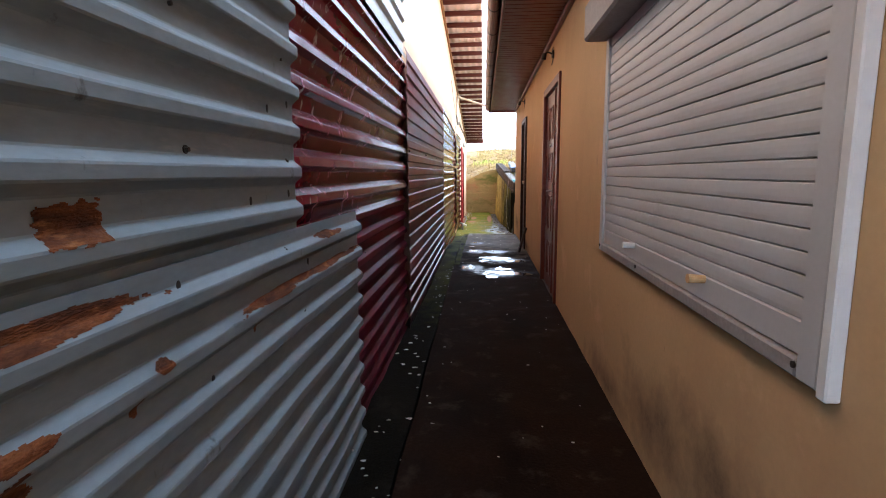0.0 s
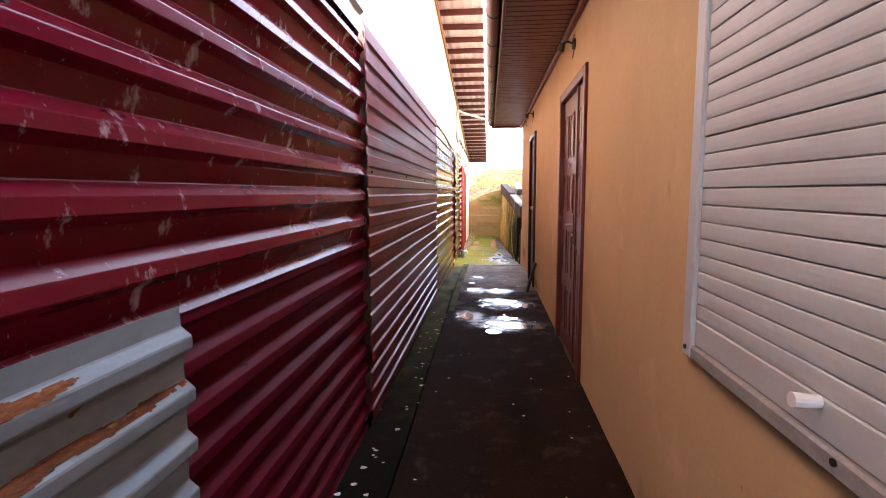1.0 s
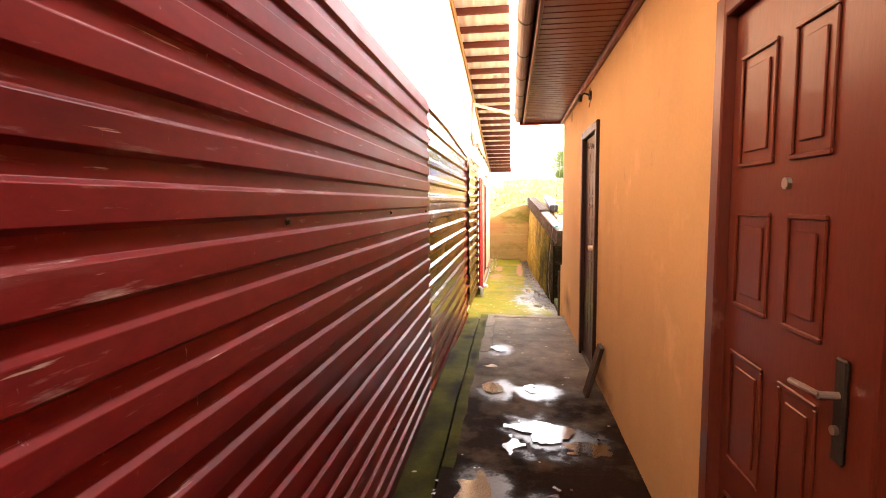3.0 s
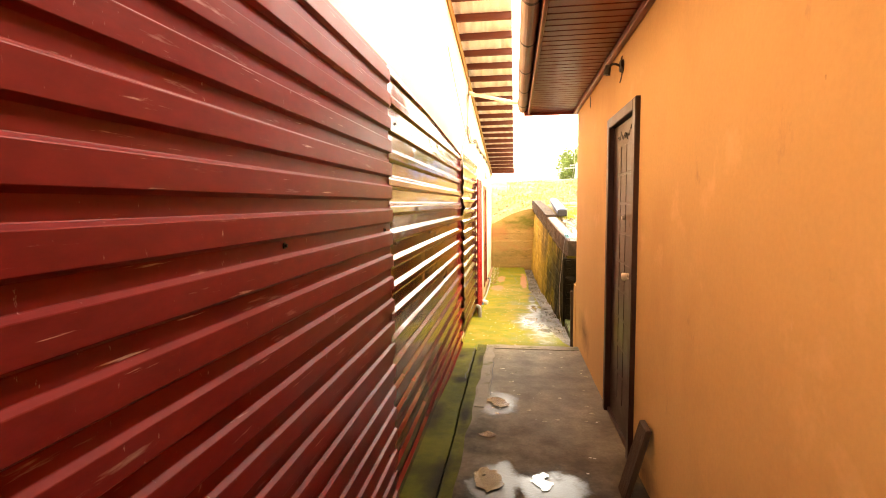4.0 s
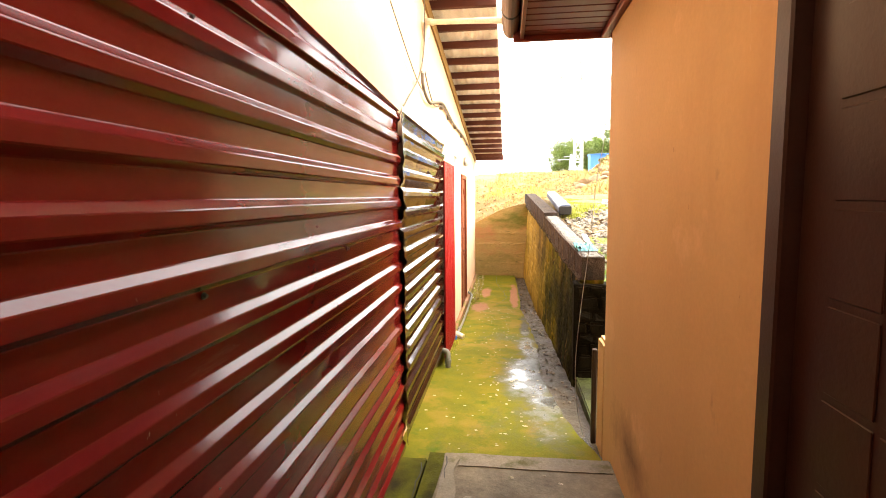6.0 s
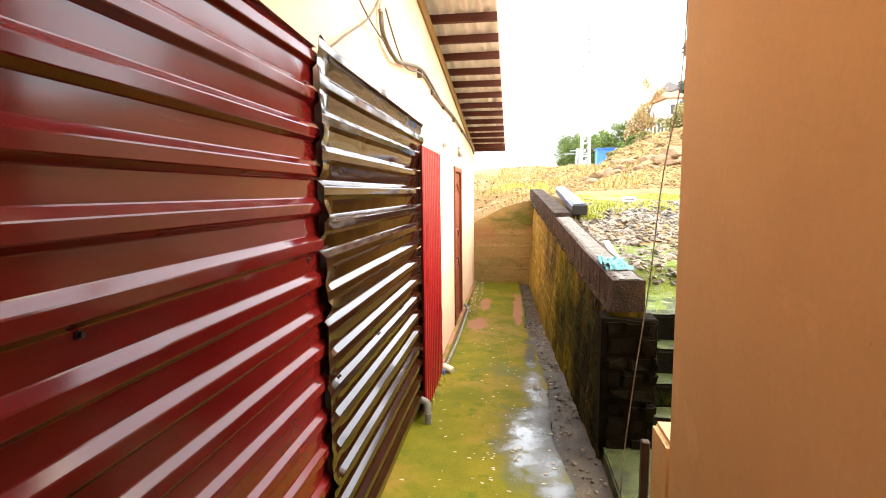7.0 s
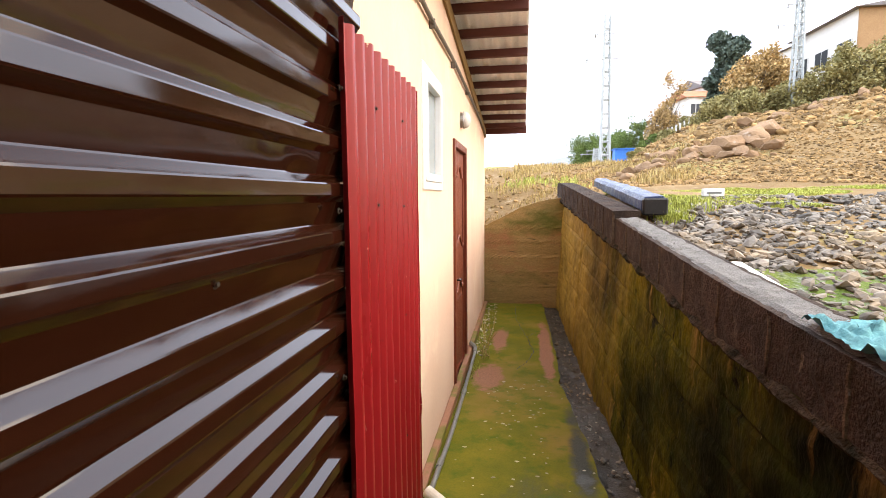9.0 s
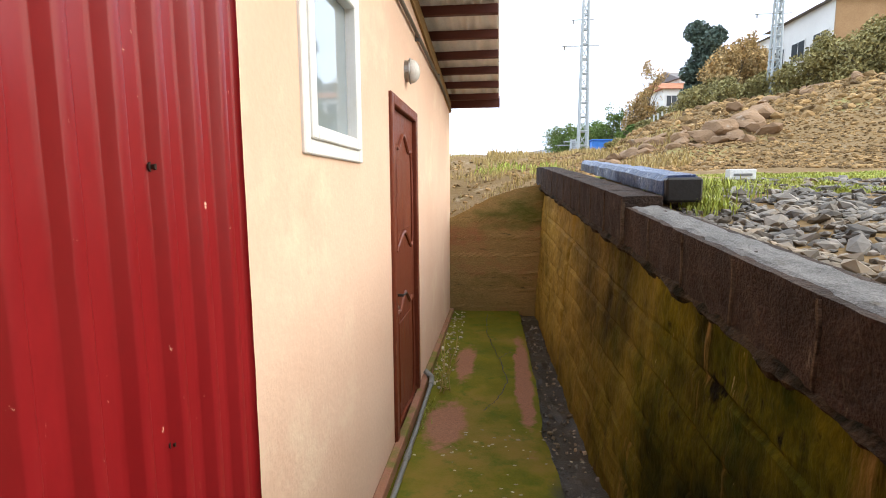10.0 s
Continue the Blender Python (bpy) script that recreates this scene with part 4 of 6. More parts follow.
end_v += [(x, 20.42, z) for x, y, z in end_v[nzw * n:nzw * n + n]]
end_f += [(nzw * n + i, nzw * n + i + 1, b0 + i + 1, b0 + i) for i in range(nxw)]
wall_end = tagged(mesh_from("wall_end", end_v, end_f, M_ENDWALL), "board-marked concrete end wall with a sloping top", "wall", kind="structure")

# ---- garden steps ----
steps = tagged(new("stairs"), "mossy concrete steps up to the terrace", "stairs", kind="structure")


def tread(x0, x1, y0, y1, z0, z1, seed):
    bm = bmesh.new()
    rows = []
    nn = 16
    for i in range(nn + 1):
        x = x0 + (x1 - x0) * i / nn
        f = y0 + 0.03 * noise.noise((x * 3, seed, 0)) - 0.12 * smooth01((x - x0) / (x1 - x0)) * (seed > 1)
        w = 0.01 * noise.noise((x * 6, seed, 4))
        rows.append([bm.verts.new(p) for p in ((x, f, z0), (x, f - 0.01, z1 - 0.03), (x, f + 0.015, z1 + w), (x, y1, z1 + w), (x, y1, z0))])
    for a, b in zip(rows, rows[1:]):
        for k in range(5):
            bm.faces.new((a[k], a[(k + 1) % 5], b[(k + 1) % 5], b[k]))
    bm.faces.new(rows[0])
    bm.faces.new(rows[-1])
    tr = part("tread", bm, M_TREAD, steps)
    moss = bmesh.new()
    ni, nj = 70, 10
    cells = {}
    for i in range(ni + 1):
        for j in range(nj + 1):
            x = x0 + (x1 - x0) * i / ni
            f = y0 + 0.03 * noise.noise((x * 3, seed, 0)) - 0.12 * smooth01((x - x0) / (x1 - x0)) * (seed > 1)
            y = f - 0.004 + (y1 - f) * j / nj
            cells[i, j] = moss.verts.new((x, y, z1 + 0.012 + 0.008 * noise.noise((x * 9, y * 9, seed)) - (0.014 if j == 0 else 0)))
    for i in range(ni):
        for j in range(nj):
            if noise.noise((i * 0.23, j * 0.35, seed * 5)) > -0.62:
                moss.faces.new((cells[i, j], cells[i + 1, j], cells[i + 1, j + 1], cells[i, j + 1]))
    part("moss_cover", moss, M_STEPMOSS, tr, "green moss on the tread")
    return tr


turf = bmesh.new()
grid_ = [[turf.verts.new((0.94 + 2.46 * i / 50, 13.715 + 0.03 * noise.noise((i * 0.4, 0, 3)) * (j == 0) + 1.35 * j / 16, max(0.632, ground_z(0.94 + 2.46 * i / 50, 13.715 + 1.35 * j / 16) + 0.012) + 0.012 * noise.noise((i * 0.3, j * 0.3, 3)) - 0.015 * (j == 0))) for i in range(51)] for j in range(17)]
for a, b in zip(grid_, grid_[1:]):
    for i in range(50):
        turf.faces.new((a[i], a[i + 1], b[i + 1], b[i]))
part("turf", turf, M_TURF, steps, "thin mossy turf silted grey")
tread(0.93, 3.4, 13.70, 14.45, -0.6, 0.62, 0)
tread(1.0, 3.2, 13.50, 13.72, -0.6, 0.40, 1)
tread(1.05, 3.2, 13.33, 13.54, -0.6, 0.20, 2)
tread(1.08, 3.2, 13.16, 13.40, -0.6, 0.01, 3)
tread(0.72, 3.2, 12.98, 13.30, -0.6, -0.17, 1.5)

# ---- profiled metal sheets ----


def dent(y, z, dents):
    d = 0.0
    for dy, dz, ry, rz, depth in dents:
        d += depth * math.exp(-((y - dy) / ry) ** 2 - ((z - dz) / rz) ** 2)
    return d


def ribbed(label, material, y0, y1, z0, z1, pitch, xo=0.0, phase=0.0, depth=0.022, slope=0.0, crest=0.27, ramp=0.13, dents=(), vertical=False, wob=0.003, curl=0.0, name="metal_sheet", top=None, lean=0.0, flank=None, roll=0.0):
    """A trapezoid sheet standing against the wall; ribs run along y (or upright). slope tilts the ribs along y."""
    th = 0.0016
    across0, across1 = (y0, y1) if vertical else (z0, z1)
    along0, along1 = (z0, z1) if vertical else (y0, y1)
    cs = []
    k0 = math.floor((across0 - phase) / pitch) - 1
    for k in range(k0, k0 + int((across1 - across0) / pitch) + 4):
        b = phase + k * pitch
        e = 0.18 * ramp
        f1 = 0.5 - crest / 2 - ramp
        up, hi = flank or ramp, 1 - roll
        f2 = 0.5 + crest / 2 + up
        for f, d in ((0, 0), (f1 * 0.5, lean * 0.5), (f1, lean), (f1 + e, 0.1 + lean), (0.5 - crest / 2 - e * 0.6, 0.92), (0.5 - crest / 2 + e * 0.5, 1), (0.5, 1 - roll / 2),
                     (0.5 + crest / 2 - e * 0.5, hi), (0.5 + crest / 2 + e * 0.6, 0.93 * hi), (f2 - e, 0.08 - lean), (f2, -lean), ((1 + f2) / 2, -lean * 0.5)):
            c = b + f * pitch
            if across0 < c < across1:
                cs.append((c, d))
    def prof_at(c):
        f = ((c - phase) / pitch) % 1
        t = min(max((0.5 + crest / 2 + ramp - abs(f - 0.5) - 0.5) / ramp, 0), 1)
        return t
    cs = [(across0, prof_at(across0))] + cs + [(across1, prof_at(across1))]
    na = max(int((along1 - along0) / 0.05), 2)
    V, F = [], []
    for back in (0, 1):
        for j in range(na + 1):
            s = along0 + (along1 - along0) * j / na
            for c, d in cs:
                y, z = (c, s) if vertical else (s, c)
                if not vertical:
                    z += slope * (y - y0)
                    if top:
                        z = min(z, top(y))
                x = XS + xo + depth * d + wob * noise.noise((3.1 * xo * 50, y * 1.6, z * 1.6)) + 0.0012 * noise.noise((1, y * 7, z * 9))
                x += dent(y, z, dents)
                if curl:
                    t = max(0.0, 1 - j / 2.4)
                    x += curl * t * (0.4 + 0.9 * noise.noise((7, c * 9, 1))) * (1.1 - d)
                    y += 0.016 * t * noise.noise((3, c * 11, 5))
                V.append((x - back * th, y, z))
    n = len(cs)
    m = n * (na + 1)
    for back in (0, 1):
        for j in range(na):
            for i in range(n - 1):
                q = (back * m + j * n + i, back * m + j * n + i + 1, back * m + (j + 1) * n + i + 1, back * m + (j + 1) * n + i)
                F.append(q[::-1] if (back == 0) != vertical else q)
    for j in (0, na):
        for i in range(n - 1):
            F.append((j * n + i, j * n + i + 1, m + j * n + i + 1, m + j * n + i))
    for i in (0, n - 1):
        for j in range(na):
            F.append((j * n + i, (j + 1) * n + i, m + (j + 1) * n + i, m + j * n + i))
    ob = mesh_from(name, V, F, material, smooth=True)
    ob.data.shade_smooth()
    ob.data.set_sharp_from_angle(angle=radians(9))
    return tagged(ob, label, "cladding sheet", "profiled sheets on the house wall")


screw_me = None


def screws(sheet, ys, zs, x, material, jit=0.02, seed=0):
    """Roofing screws with washers, in the troughs."""
    global screw_me
    rnd = random.Random(seed)
    for y in ys:
        for z in zs:
            if screw_me is None:
                bm = cyl((0, 0, 0), (0.003, 0, 0), 0.0095, n=10)
                cyl((0.003, 0, 0), (0.010, 0, 0), 0.0052, n=6, bm=bm)
                o = part("screw", bm, M_DARKMETAL, sheet)
                screw_me = o
            else:
                o = shared("screw", screw_me, Matrix(), sheet)
            o.matrix_basis = pose(x + 0.001, y + rnd.uniform(-jit, jit), z + rnd.uniform(-jit, jit) * 0.4)


rng = random.Random(5)


def rand_dents(y0, y1, z0, z1, n, depth=0.006):
    return [(rng.uniform(y0, y1), rng.uniform(z0, z1), rng.uniform(0.015, 0.06), rng.uniform(0.012, 0.04), rng.uniform(-1, 0.6) * depth) for _ in range(n)]


s_gu = ribbed("grey galvanised profiled steel sheet with rust holes and bent edge", M_GREY, -2.2, 1.68, 1.06, 2.62, 0.128, 0.034, 0.041, 0.026, 0.0, 0.22, 0.20, rand_dents(-1, 1.68, 1.1, 2.2, 26, 0.012), wob=0.010, top=lambda y: 2.60)
s_gl = ribbed("low grey galvanised steel sheet streaked with rust", M_GREY, -2.2, 2.40, -0.10, 1.075, 0.118, 0.052, 0.111, 0.024, 0.0, 0.22, 0.20, rand_dents(-1, 2.4, 0, 1.0, 30, 0.010), wob=0.010)
s_pa = ribbed("pale zinc profiled sheet above the maroon sheet", M_PALE, 1.5, 4.23, 2.16, 2.95, 0.15, 0.012, 0.0, 0.024, 0.0, wob=0.004)
s_au = ribbed("dark maroon profiled steel sheet with scuffs and flaking", M_MAROON, 1.64, 4.22, 1.045, 2.22, 0.137, 0.006, 0.131, 0.028, 0.0, 0.24, 0.15, rand_dents(1.6, 4.2, 1.1, 2.2, 18, 0.005), lean=0.24, flank=0.23, roll=0.2)
s_al = ribbed("dark maroon profiled steel sheet near the ground", M_MAROON_SHADED, 2.2, 4.235, -0.10, 1.08, 0.125, -0.004, 0.093, 0.026, 0.0, 0.24, 0.16, rand_dents(1.6, 4.2, 0, 1, 12, 0.004), lean=0.12, flank=0.20, roll=0.1)
s_b = ribbed("long maroon profiled steel sheet with torn near edge", M_MAROON2, 4.20, 8.02, -0.11, 2.25, 0.115, 0.034, 0.0615, 0.015, 0.0, 0.50, 0.09, rand_dents(4.2, 8, 0, 2.2, 24, 0.004), curl=0.02)
s_c = ribbed("maroon profiled steel sheet with dented ribs", M_MAROON3, 7.995, 11.50, -0.16, 2.24, 0.139, 0.024, 0.069, 0.0185, 0.0, 0.24, 0.14, rand_dents(8, 11.5, 0.6, 2.2, 46, 0.008), curl=0.01, top=lambda y: 2.245 - 0.035 * (y - 8), lean=0.03, flank=0.175)
s_d = ribbed("glossy dark brown profiled sheet with crumpled edge", M_BROWN, 11.47, 13.72, -0.12, 2.16, 0.136, 0.040, 0.0285, 0.0195, 0.0, 0.24, 0.14, rand_dents(11.5, 13.7, 1.5, 2.2, 22, 0.007), curl=0.05, lean=0.28, flank=0.19)
s_r = ribbed("bright red upright corrugated sheet with small dents", M_RED, 13.49, 14.54, -0.21, 1.945, 0.098, 0.066, 13.43, 0.020, 0.0, 0.22, 0.16, rand_dents(13.6, 14.66, 0.0, 1.9, 22, 0.010), vertical=True)
s_r.data.set_sharp_from_angle(angle=radians(70))
screws(s_gu, (0.2, 1.05, 1.6), (1.30, 1.60, 1.90), XS + 0.03, M_DARKMETAL, seed=1)
screws(s_gl, (0.5, 1.5, 2.3), (0.26, 0.51, 0.76, 1.01), XS + 0.052, M_DARKMETAL, seed=2)
screws(s_au, (2.1, 3.0, 4.1), (1.31, 1.60, 1.88, 2.17), XS + 0.006, M_DARKMETAL, seed=3)
screws(s_al, (2.8, 4.1), (0.27, 0.54, 0.81), XS - 0.004, M_DARKMETAL, seed=4)
screws(s_b, (4.36, 5.6, 6.8, 7.9), (0.29, 0.67, 1.06, 1.44, 1.83, 2.08), XS + 0.034, M_DARKMETAL, seed=5)
screws(s_c, (8.2, 9.3, 10.4, 11.4), (0.38, 0.86, 1.34, 1.66, 1.98), XS + 0.024, M_DARKMETAL, seed=6)
screws(s_d, (11.62, 12.3, 12.9, 13.55), (0.37, 0.82, 1.28, 1.58, 1.88, 2.03), XS + 0.040, M_DARKMETAL, seed=7)
screws(s_r, (13.47, 13.86, 14.25), (0.35, 0.9, 1.40, 1.75), XS + 0.066, M_DARKMETAL, seed=8)

# rust patches eaten into the grey sheets


def rust(sheet, y, z, ly, lz, seed, square=False):
    """A scab of rust that follows the sheet's own profile."""
    me = sheet.data
    tree = BVHTree.FromPolygons([v.co.copy() for v in me.vertices], [tuple(p.vertices) for p in me.polygons])
    cy, cz = (0.004, 0.002) if ly < 0.1 else (0.008, 0.002)
    V, F, idx = [], [], {}
    for i in range(-int(1.5 * ly / cy), int(1.5 * ly / cy)):
        for j in range(-int(1.7 * lz / cz), int(1.7 * lz / cz)):
            u, v = i * cy / ly, j * cz / lz
            d = 1 - (max(abs(u), abs(v)) if square else math.hypot(u, v))
            d += (0.12 if square else 0.55) * noise.noise((i * cy * 9 + seed * 3, j * cz * 60, 0)) + 0.22 * noise.noise((i * cy * 50, j * cz * 120, seed))
            if d < 0.08:
                continue
            q = []
            for c in ((i, j), (i + 1, j), (i + 1, j + 1), (i, j + 1)):
                if c not in idx:
                    p, nn, _, _ = tree.ray_cast(Vector((0.3, y + c[0] * cy, z + c[1] * cz)), Vector((-1, 0, 0)))
                    if p is None:
                        break
                    idx[c] = len(V)
                    V.append((p.x + 0.0016 + 0.001 * noise.noise((c[0] * 0.9, c[1] * 0.9, 2)), p.y, p.z))
                q.append(idx[c])
            if len(q) == 4:
                F.append(q)
    if F:
        mesh_from("rust_patch", V, F, M_RUST, sheet, "orange-brown rust scab")


for y, z, ly, lz, k, square in ((0.73, 1.175, 0.070, 0.036, 1, True), (0.62, 1.035, 0.24, 0.022, 2, False), (0.42, 1.03, 0.16, 0.030, 12, False), (1.85, 0.905, 0.62, 0.010, 3, False), (1.40, 0.90, 0.2, 0.013, 4, False),
                                (1.93, 1.022, 0.15, 0.014, 5, False), (0.865, 0.895, 0.030, 0.012, 6, False), (0.79, 0.845, 0.012, 0.020, 7, False), (0.55, 0.89, 0.06, 0.014, 8, False), (0.55, 0.84, 0.03, 0.024, 9, False),
                                (1.28, 0.845, 0.010, 0.018, 10, False), (2.1, 0.965, 0.012, 0.012, 11, False)):
    rust(s_gu if z > 1.1 else s_gl, y, z, ly, lz, k, square)
# screw holes torn oval in the grey sheets, their dark drawn as black discs
for y, z in ((1.60, 1.64), (1.62, 1.47), (1.47, 1.44), (1.33, 1.18), (1.60, 1.19), (0.95, 1.03), (1.05, 0.79), (1.65, 0.78), (1.7, 0.95)):
    o = part("screw_hole", cyl((0, 0, 0), (0.0015, 0, 0), 0.009, n=12), M_BLACK, s_gu if z > 1.1 else s_gl, "black disc for a torn screw hole")
    o.matrix_basis = pose(XS + (0.036 if z > 1.1 else 0.054) + 0.004, y, z) @ Matrix.Diagonal((1, 0.7, 1.3, 1))

# ---- front doors ----


def rect_relief(bm, xf, y0, y1, z0, z1, h, w=0.014, arch=0.0):
    """A raised moulding round a panel on a face that looks to -x; arch lifts the upper edge."""
    for a, b, c, d in ((y0, y1, z0, z0 + w), (y0, y1, z1 - w, z1), (y0, y0 + w, z0 + w, z1 - w), (y1 - w, y1, z0 + w, z1 - w)):
        box(xf - h, xf, a, b, c, d, min(h, w) * 0.35, bm)


def panel(parent, xf, y0, y1, z0, z1, material, h=0.008, sign=-1):
    bm = bmesh.new()
    rect_relief(bm, 0, y0, y1, z0, z1, h)
    box(-h * 0.8, 0, y0 + 0.04, y1 - 0.04, z0 + 0.045, z1 - 0.045, h * 0.5, bm)
    if sign > 0:
        for v in bm.verts:
            v.co.x = -v.co.x
    for v in bm.verts:
        v.co.x += xf
    return part("panel", bm, material, parent)


def frame_bars(parent, x0, x1, y0, y1, z0, z1, w, material, name="frame"):
    for a, b, c, d in ((y0, y0 + w, z0, z1), (y1 - w, y1, z0, z1), (y0 + w, y1 - w, z1 - w, z1)):
        bm = box(x0, x1, a, b, c, d, 0.006)
        part(name, bm, material, parent)


def lever(parent, x, y, z, direction, sign=-1, material=M_STEEL, plate=0.24):
    p = part("handle_plate", box(x + (sign * 0.012 if sign < 0 else 0), x + (0 if sign < 0 else 0.012), y - 0.02, y + 0.02, z - plate * 0.65, z + plate * 0.35, 0.004), M_DARKMETAL, parent)
    bm = cyl((x, y, z), (x + sign * 0.055, y, z), 0.009)
    tube([(x + sign * 0.05, y, z), (x + sign * 0.055, y + direction * 0.04, z), (x + sign * 0.05, y + direction * 0.12, z - 0.008)], 0.008, 8, bm)
    part("handle", bm, material, p, "metal lever handle")
    part("lock_cylinder", cyl((x, y, z - 0.08), (x + sign * 0.022, y, z - 0.08), 0.011), M_STEEL, p)


zb1 = -0.03
door_1 = tagged(new("door_1"), "closed red-brown panelled door with narrow side leaf", "door", kind="structure")
frame_bars(door_1, XR - 0.022, XR + 0.10, 4.92, 6.16, zb1, 2.175, 0.075, M_DOORRED)
leaf = part("door_leaf", box(XR + 0.018, XR + 0.07, 5.345, 6.083, zb1 + 0.01, 2.098, 0.004), M_DOORRED, door_1)
side = part("side_leaf", box(XR + 0.012, XR + 0.07, 4.997, 5.335, zb1 + 0.01, 2.098, 0.004), M_DOORRED, door_1)
part("cover_strip", box(XR + 0.0, XR + 0.017, 5.315, 5.352, zb1 + 0.012, 2.095, 0.004), M_DOORRED, door_1)
for (za, zc) in ((1.60, 1.95), (1.15, 1.46), (0.62, 1.0), (0.12, 0.50)):
    for (ya, yc) in ((5.53, 5.71), (5.80, 6.02)):
        panel(leaf, XR + 0.018, ya, yc, za, zc, M_DOORRED)
for za, zc in ((1.63, 1.93), (1.11, 1.47), (0.2, 0.9)):
    panel(side, XR + 0.012, 5.13, 5.285, za, zc, M_DOORRED)
part("peephole", cyl((XR + 0.006, 5.715, 1.54), (XR + 0.02, 5.715, 1.54), 0.016), M_STEEL, leaf)
lever(leaf, XR + 0.018, 5.44, 1.06, 1, material=M_STEEL)

door_2 = tagged(new("door_2"), "dark brown steel door with pressed grid panels", "door", kind="structure")
zb2 = -0.06
frame_bars(door_2, XR - 0.03, XR + 0.10, 8.615, 9.52, zb2, 2.165, 0.07, M_DOORDARK)
leaf2 = part("door_leaf", box(XR + 0.012, XR + 0.07, 8.722, 9.448, zb2 + 0.01, 2.092, 0.004), M_DOORDARK, door_2)
for i in range(3):
    for j in range(9):
        ya, za = 8.835 + 0.17 * i, 0.16 + 0.199 * j
        bm = box(XR + 0.008, XR + 0.0125, ya, ya + 0.152, za, za + 0.182, 0.006)
        part("panel", bm, M_DOORDARK, leaf2)
part("peephole", cyl((XR - 0.006, 9.04, 1.45), (XR + 0.014, 9.04, 1.45), 0.017), M_STEEL, leaf2)
knob = part("knob", cyl((XR - 0.02, 8.755, 1.095), (XR - 0.045, 8.775, 1.088), 0.020, 0.026, 16), M_WPIPE, leaf2, "pale plastic door knob")
part("knob_stem", cyl((XR + 0.01, 8.725, 1.11), (XR - 0.022, 8.757, 1.095), 0.014), M_WPIPE, knob)
ringm = bmesh.new()
tube([(XR - 0.012, 8.73 + 0.028 * math.cos(a * math.pi / 5), 1.41 + 0.03 * math.sin(a * math.pi / 5)) for a in range(11)], 0.005, 6, ringm, 3)
part("pull_ring", ringm, M_DARKMETAL, leaf2)
for k, (ya, yb, zc, hh, fr) in enumerate(((9.30, 9.17, 2.0, 0.03, 9), (9.19, 9.05, 2.0, 0.035, 7), (9.08, 8.98, 1.99, 0.03, 11), (9.0, 8.86, 2.005, 0.04, 5))):
    pts = [(XR + 0.0115, ya + (yb - ya) * i / 9 + 0.012 * math.sin(i * 2.2 + k), zc + hh * math.sin(fr * i / 9 + k * 1.3) * (0.6 + 0.4 * math.cos(i * 1.9))) for i in range(10)]
    part("scrawl", tube(pts, 0.0028, 5), M_BLACK, leaf2, "smudged dark scrawl")
# added black plates and thresholds stop light leaks and darken the door gaps
for dr, ya, yb in ((door_1, 4.93, 6.15), (door_2, 8.63, 9.51)):
    part("inner_cover", box(XR + 0.12, XR + 0.16, ya - 0.02, yb + 0.02, -0.5, 2.2), M_BLACK, dr)
    part("threshold", box(XR - 0.006, XR + 0.12, ya + 0.02, yb - 0.02, -0.3, zb1 + 0.008, 0.004), M_DOORDARK, dr)

door_3 = tagged(new("door_3"), "scuffed red-brown wooden door with arched panels", "door", kind="structure")
zb3 = -0.385
for a, b, c, d in ((16.50, 16.57, zb3, 1.935), (17.38, 17.45, zb3, 1.935), (16.57, 17.38, 1.865, 1.935)):
    part("frame", box(XL - 0.1, XL + 0.022, a, b, c, d, 0.006), M_DOORWOOD, door_3)
leaf3 = part("door_leaf", box(XL - 0.06, XL - 0.012, 16.573, 17.377, zb3 + 0.01, 1.862, 0.004), M_DOORWOOD, door_3)
for za, zc in ((0.95, 1.72), (zb3 + 0.15, 0.62)):
    bm = bmesh.new()
    pts = [(XL - 0.008, 16.68, za), (XL - 0.008, 16.68, zc - 0.15), (XL - 0.008, 16.80, zc - 0.10), (XL - 0.008, 16.975, zc), (XL - 0.008, 17.15, zc - 0.10), (XL - 0.008, 17.27, zc - 0.15), (XL - 0.008, 17.27, za), (XL - 0.008, 16.975, za + (0.1 if za > 0.5 else 0)), (XL - 0.008, 16.68, za)]
    tube(pts, 0.014, 6, bm, 5)
    part("panel_moulding", bm, M_DOORWOOD, leaf3)
    part("panel", box(XL - 0.012, XL - 0.004, 16.74, 17.21, za + 0.12, zc - 0.17, 0.006), M_DOORWOOD, leaf3)
lever(leaf3, XL - 0.012, 16.66, 0.66, 1, sign=1, material=M_DARKMETAL, plate=0.2)

# ---- roller shutter ----
shutter = thing("roller_shutter", "closed white aluminium roller shutter over a window", "shutter")
yA, yB, zA, zB = 1.02, 3.03, 0.80, 2.0
for a, b, c, d in ((yA + 0.022, yA + 0.095, zA, zB), (yB - 0.065, yB, zA, zB)):
    part("guide_rail", box(XR - 0.030, XR + 0.05, a, b, c, d, 0.005), M_SHUTTER, shutter)
part("side_trim", box(XR - 0.033, XR - 0.001, yA - 0.012, yA + 0.020, zA - 0.01, zB, 0.004), M_UPVC, shutter)
part("bottom_rail", box(XR - 0.030, XR + 0.05, yA + 0.096, yB - 0.066, zA, zA + 0.045, 0.006), M_HOUSING, shutter)
part("end_slat", box(XR - 0.018, XR + 0.02, yA + 0.097, yB - 0.067, zA + 0.047, zA + 0.126, 0.004), M_SHUTTER, shutter)
# added black plate blocks daylight between the slats
part("backing", box(XR + 0.15, XR + 0.16, yA + 0.05, yB - 0.05, 0.82, 2.0), M_BLACK, shutter)
slat_bm = bmesh.new()
rowsS = []
pitch = 0.05
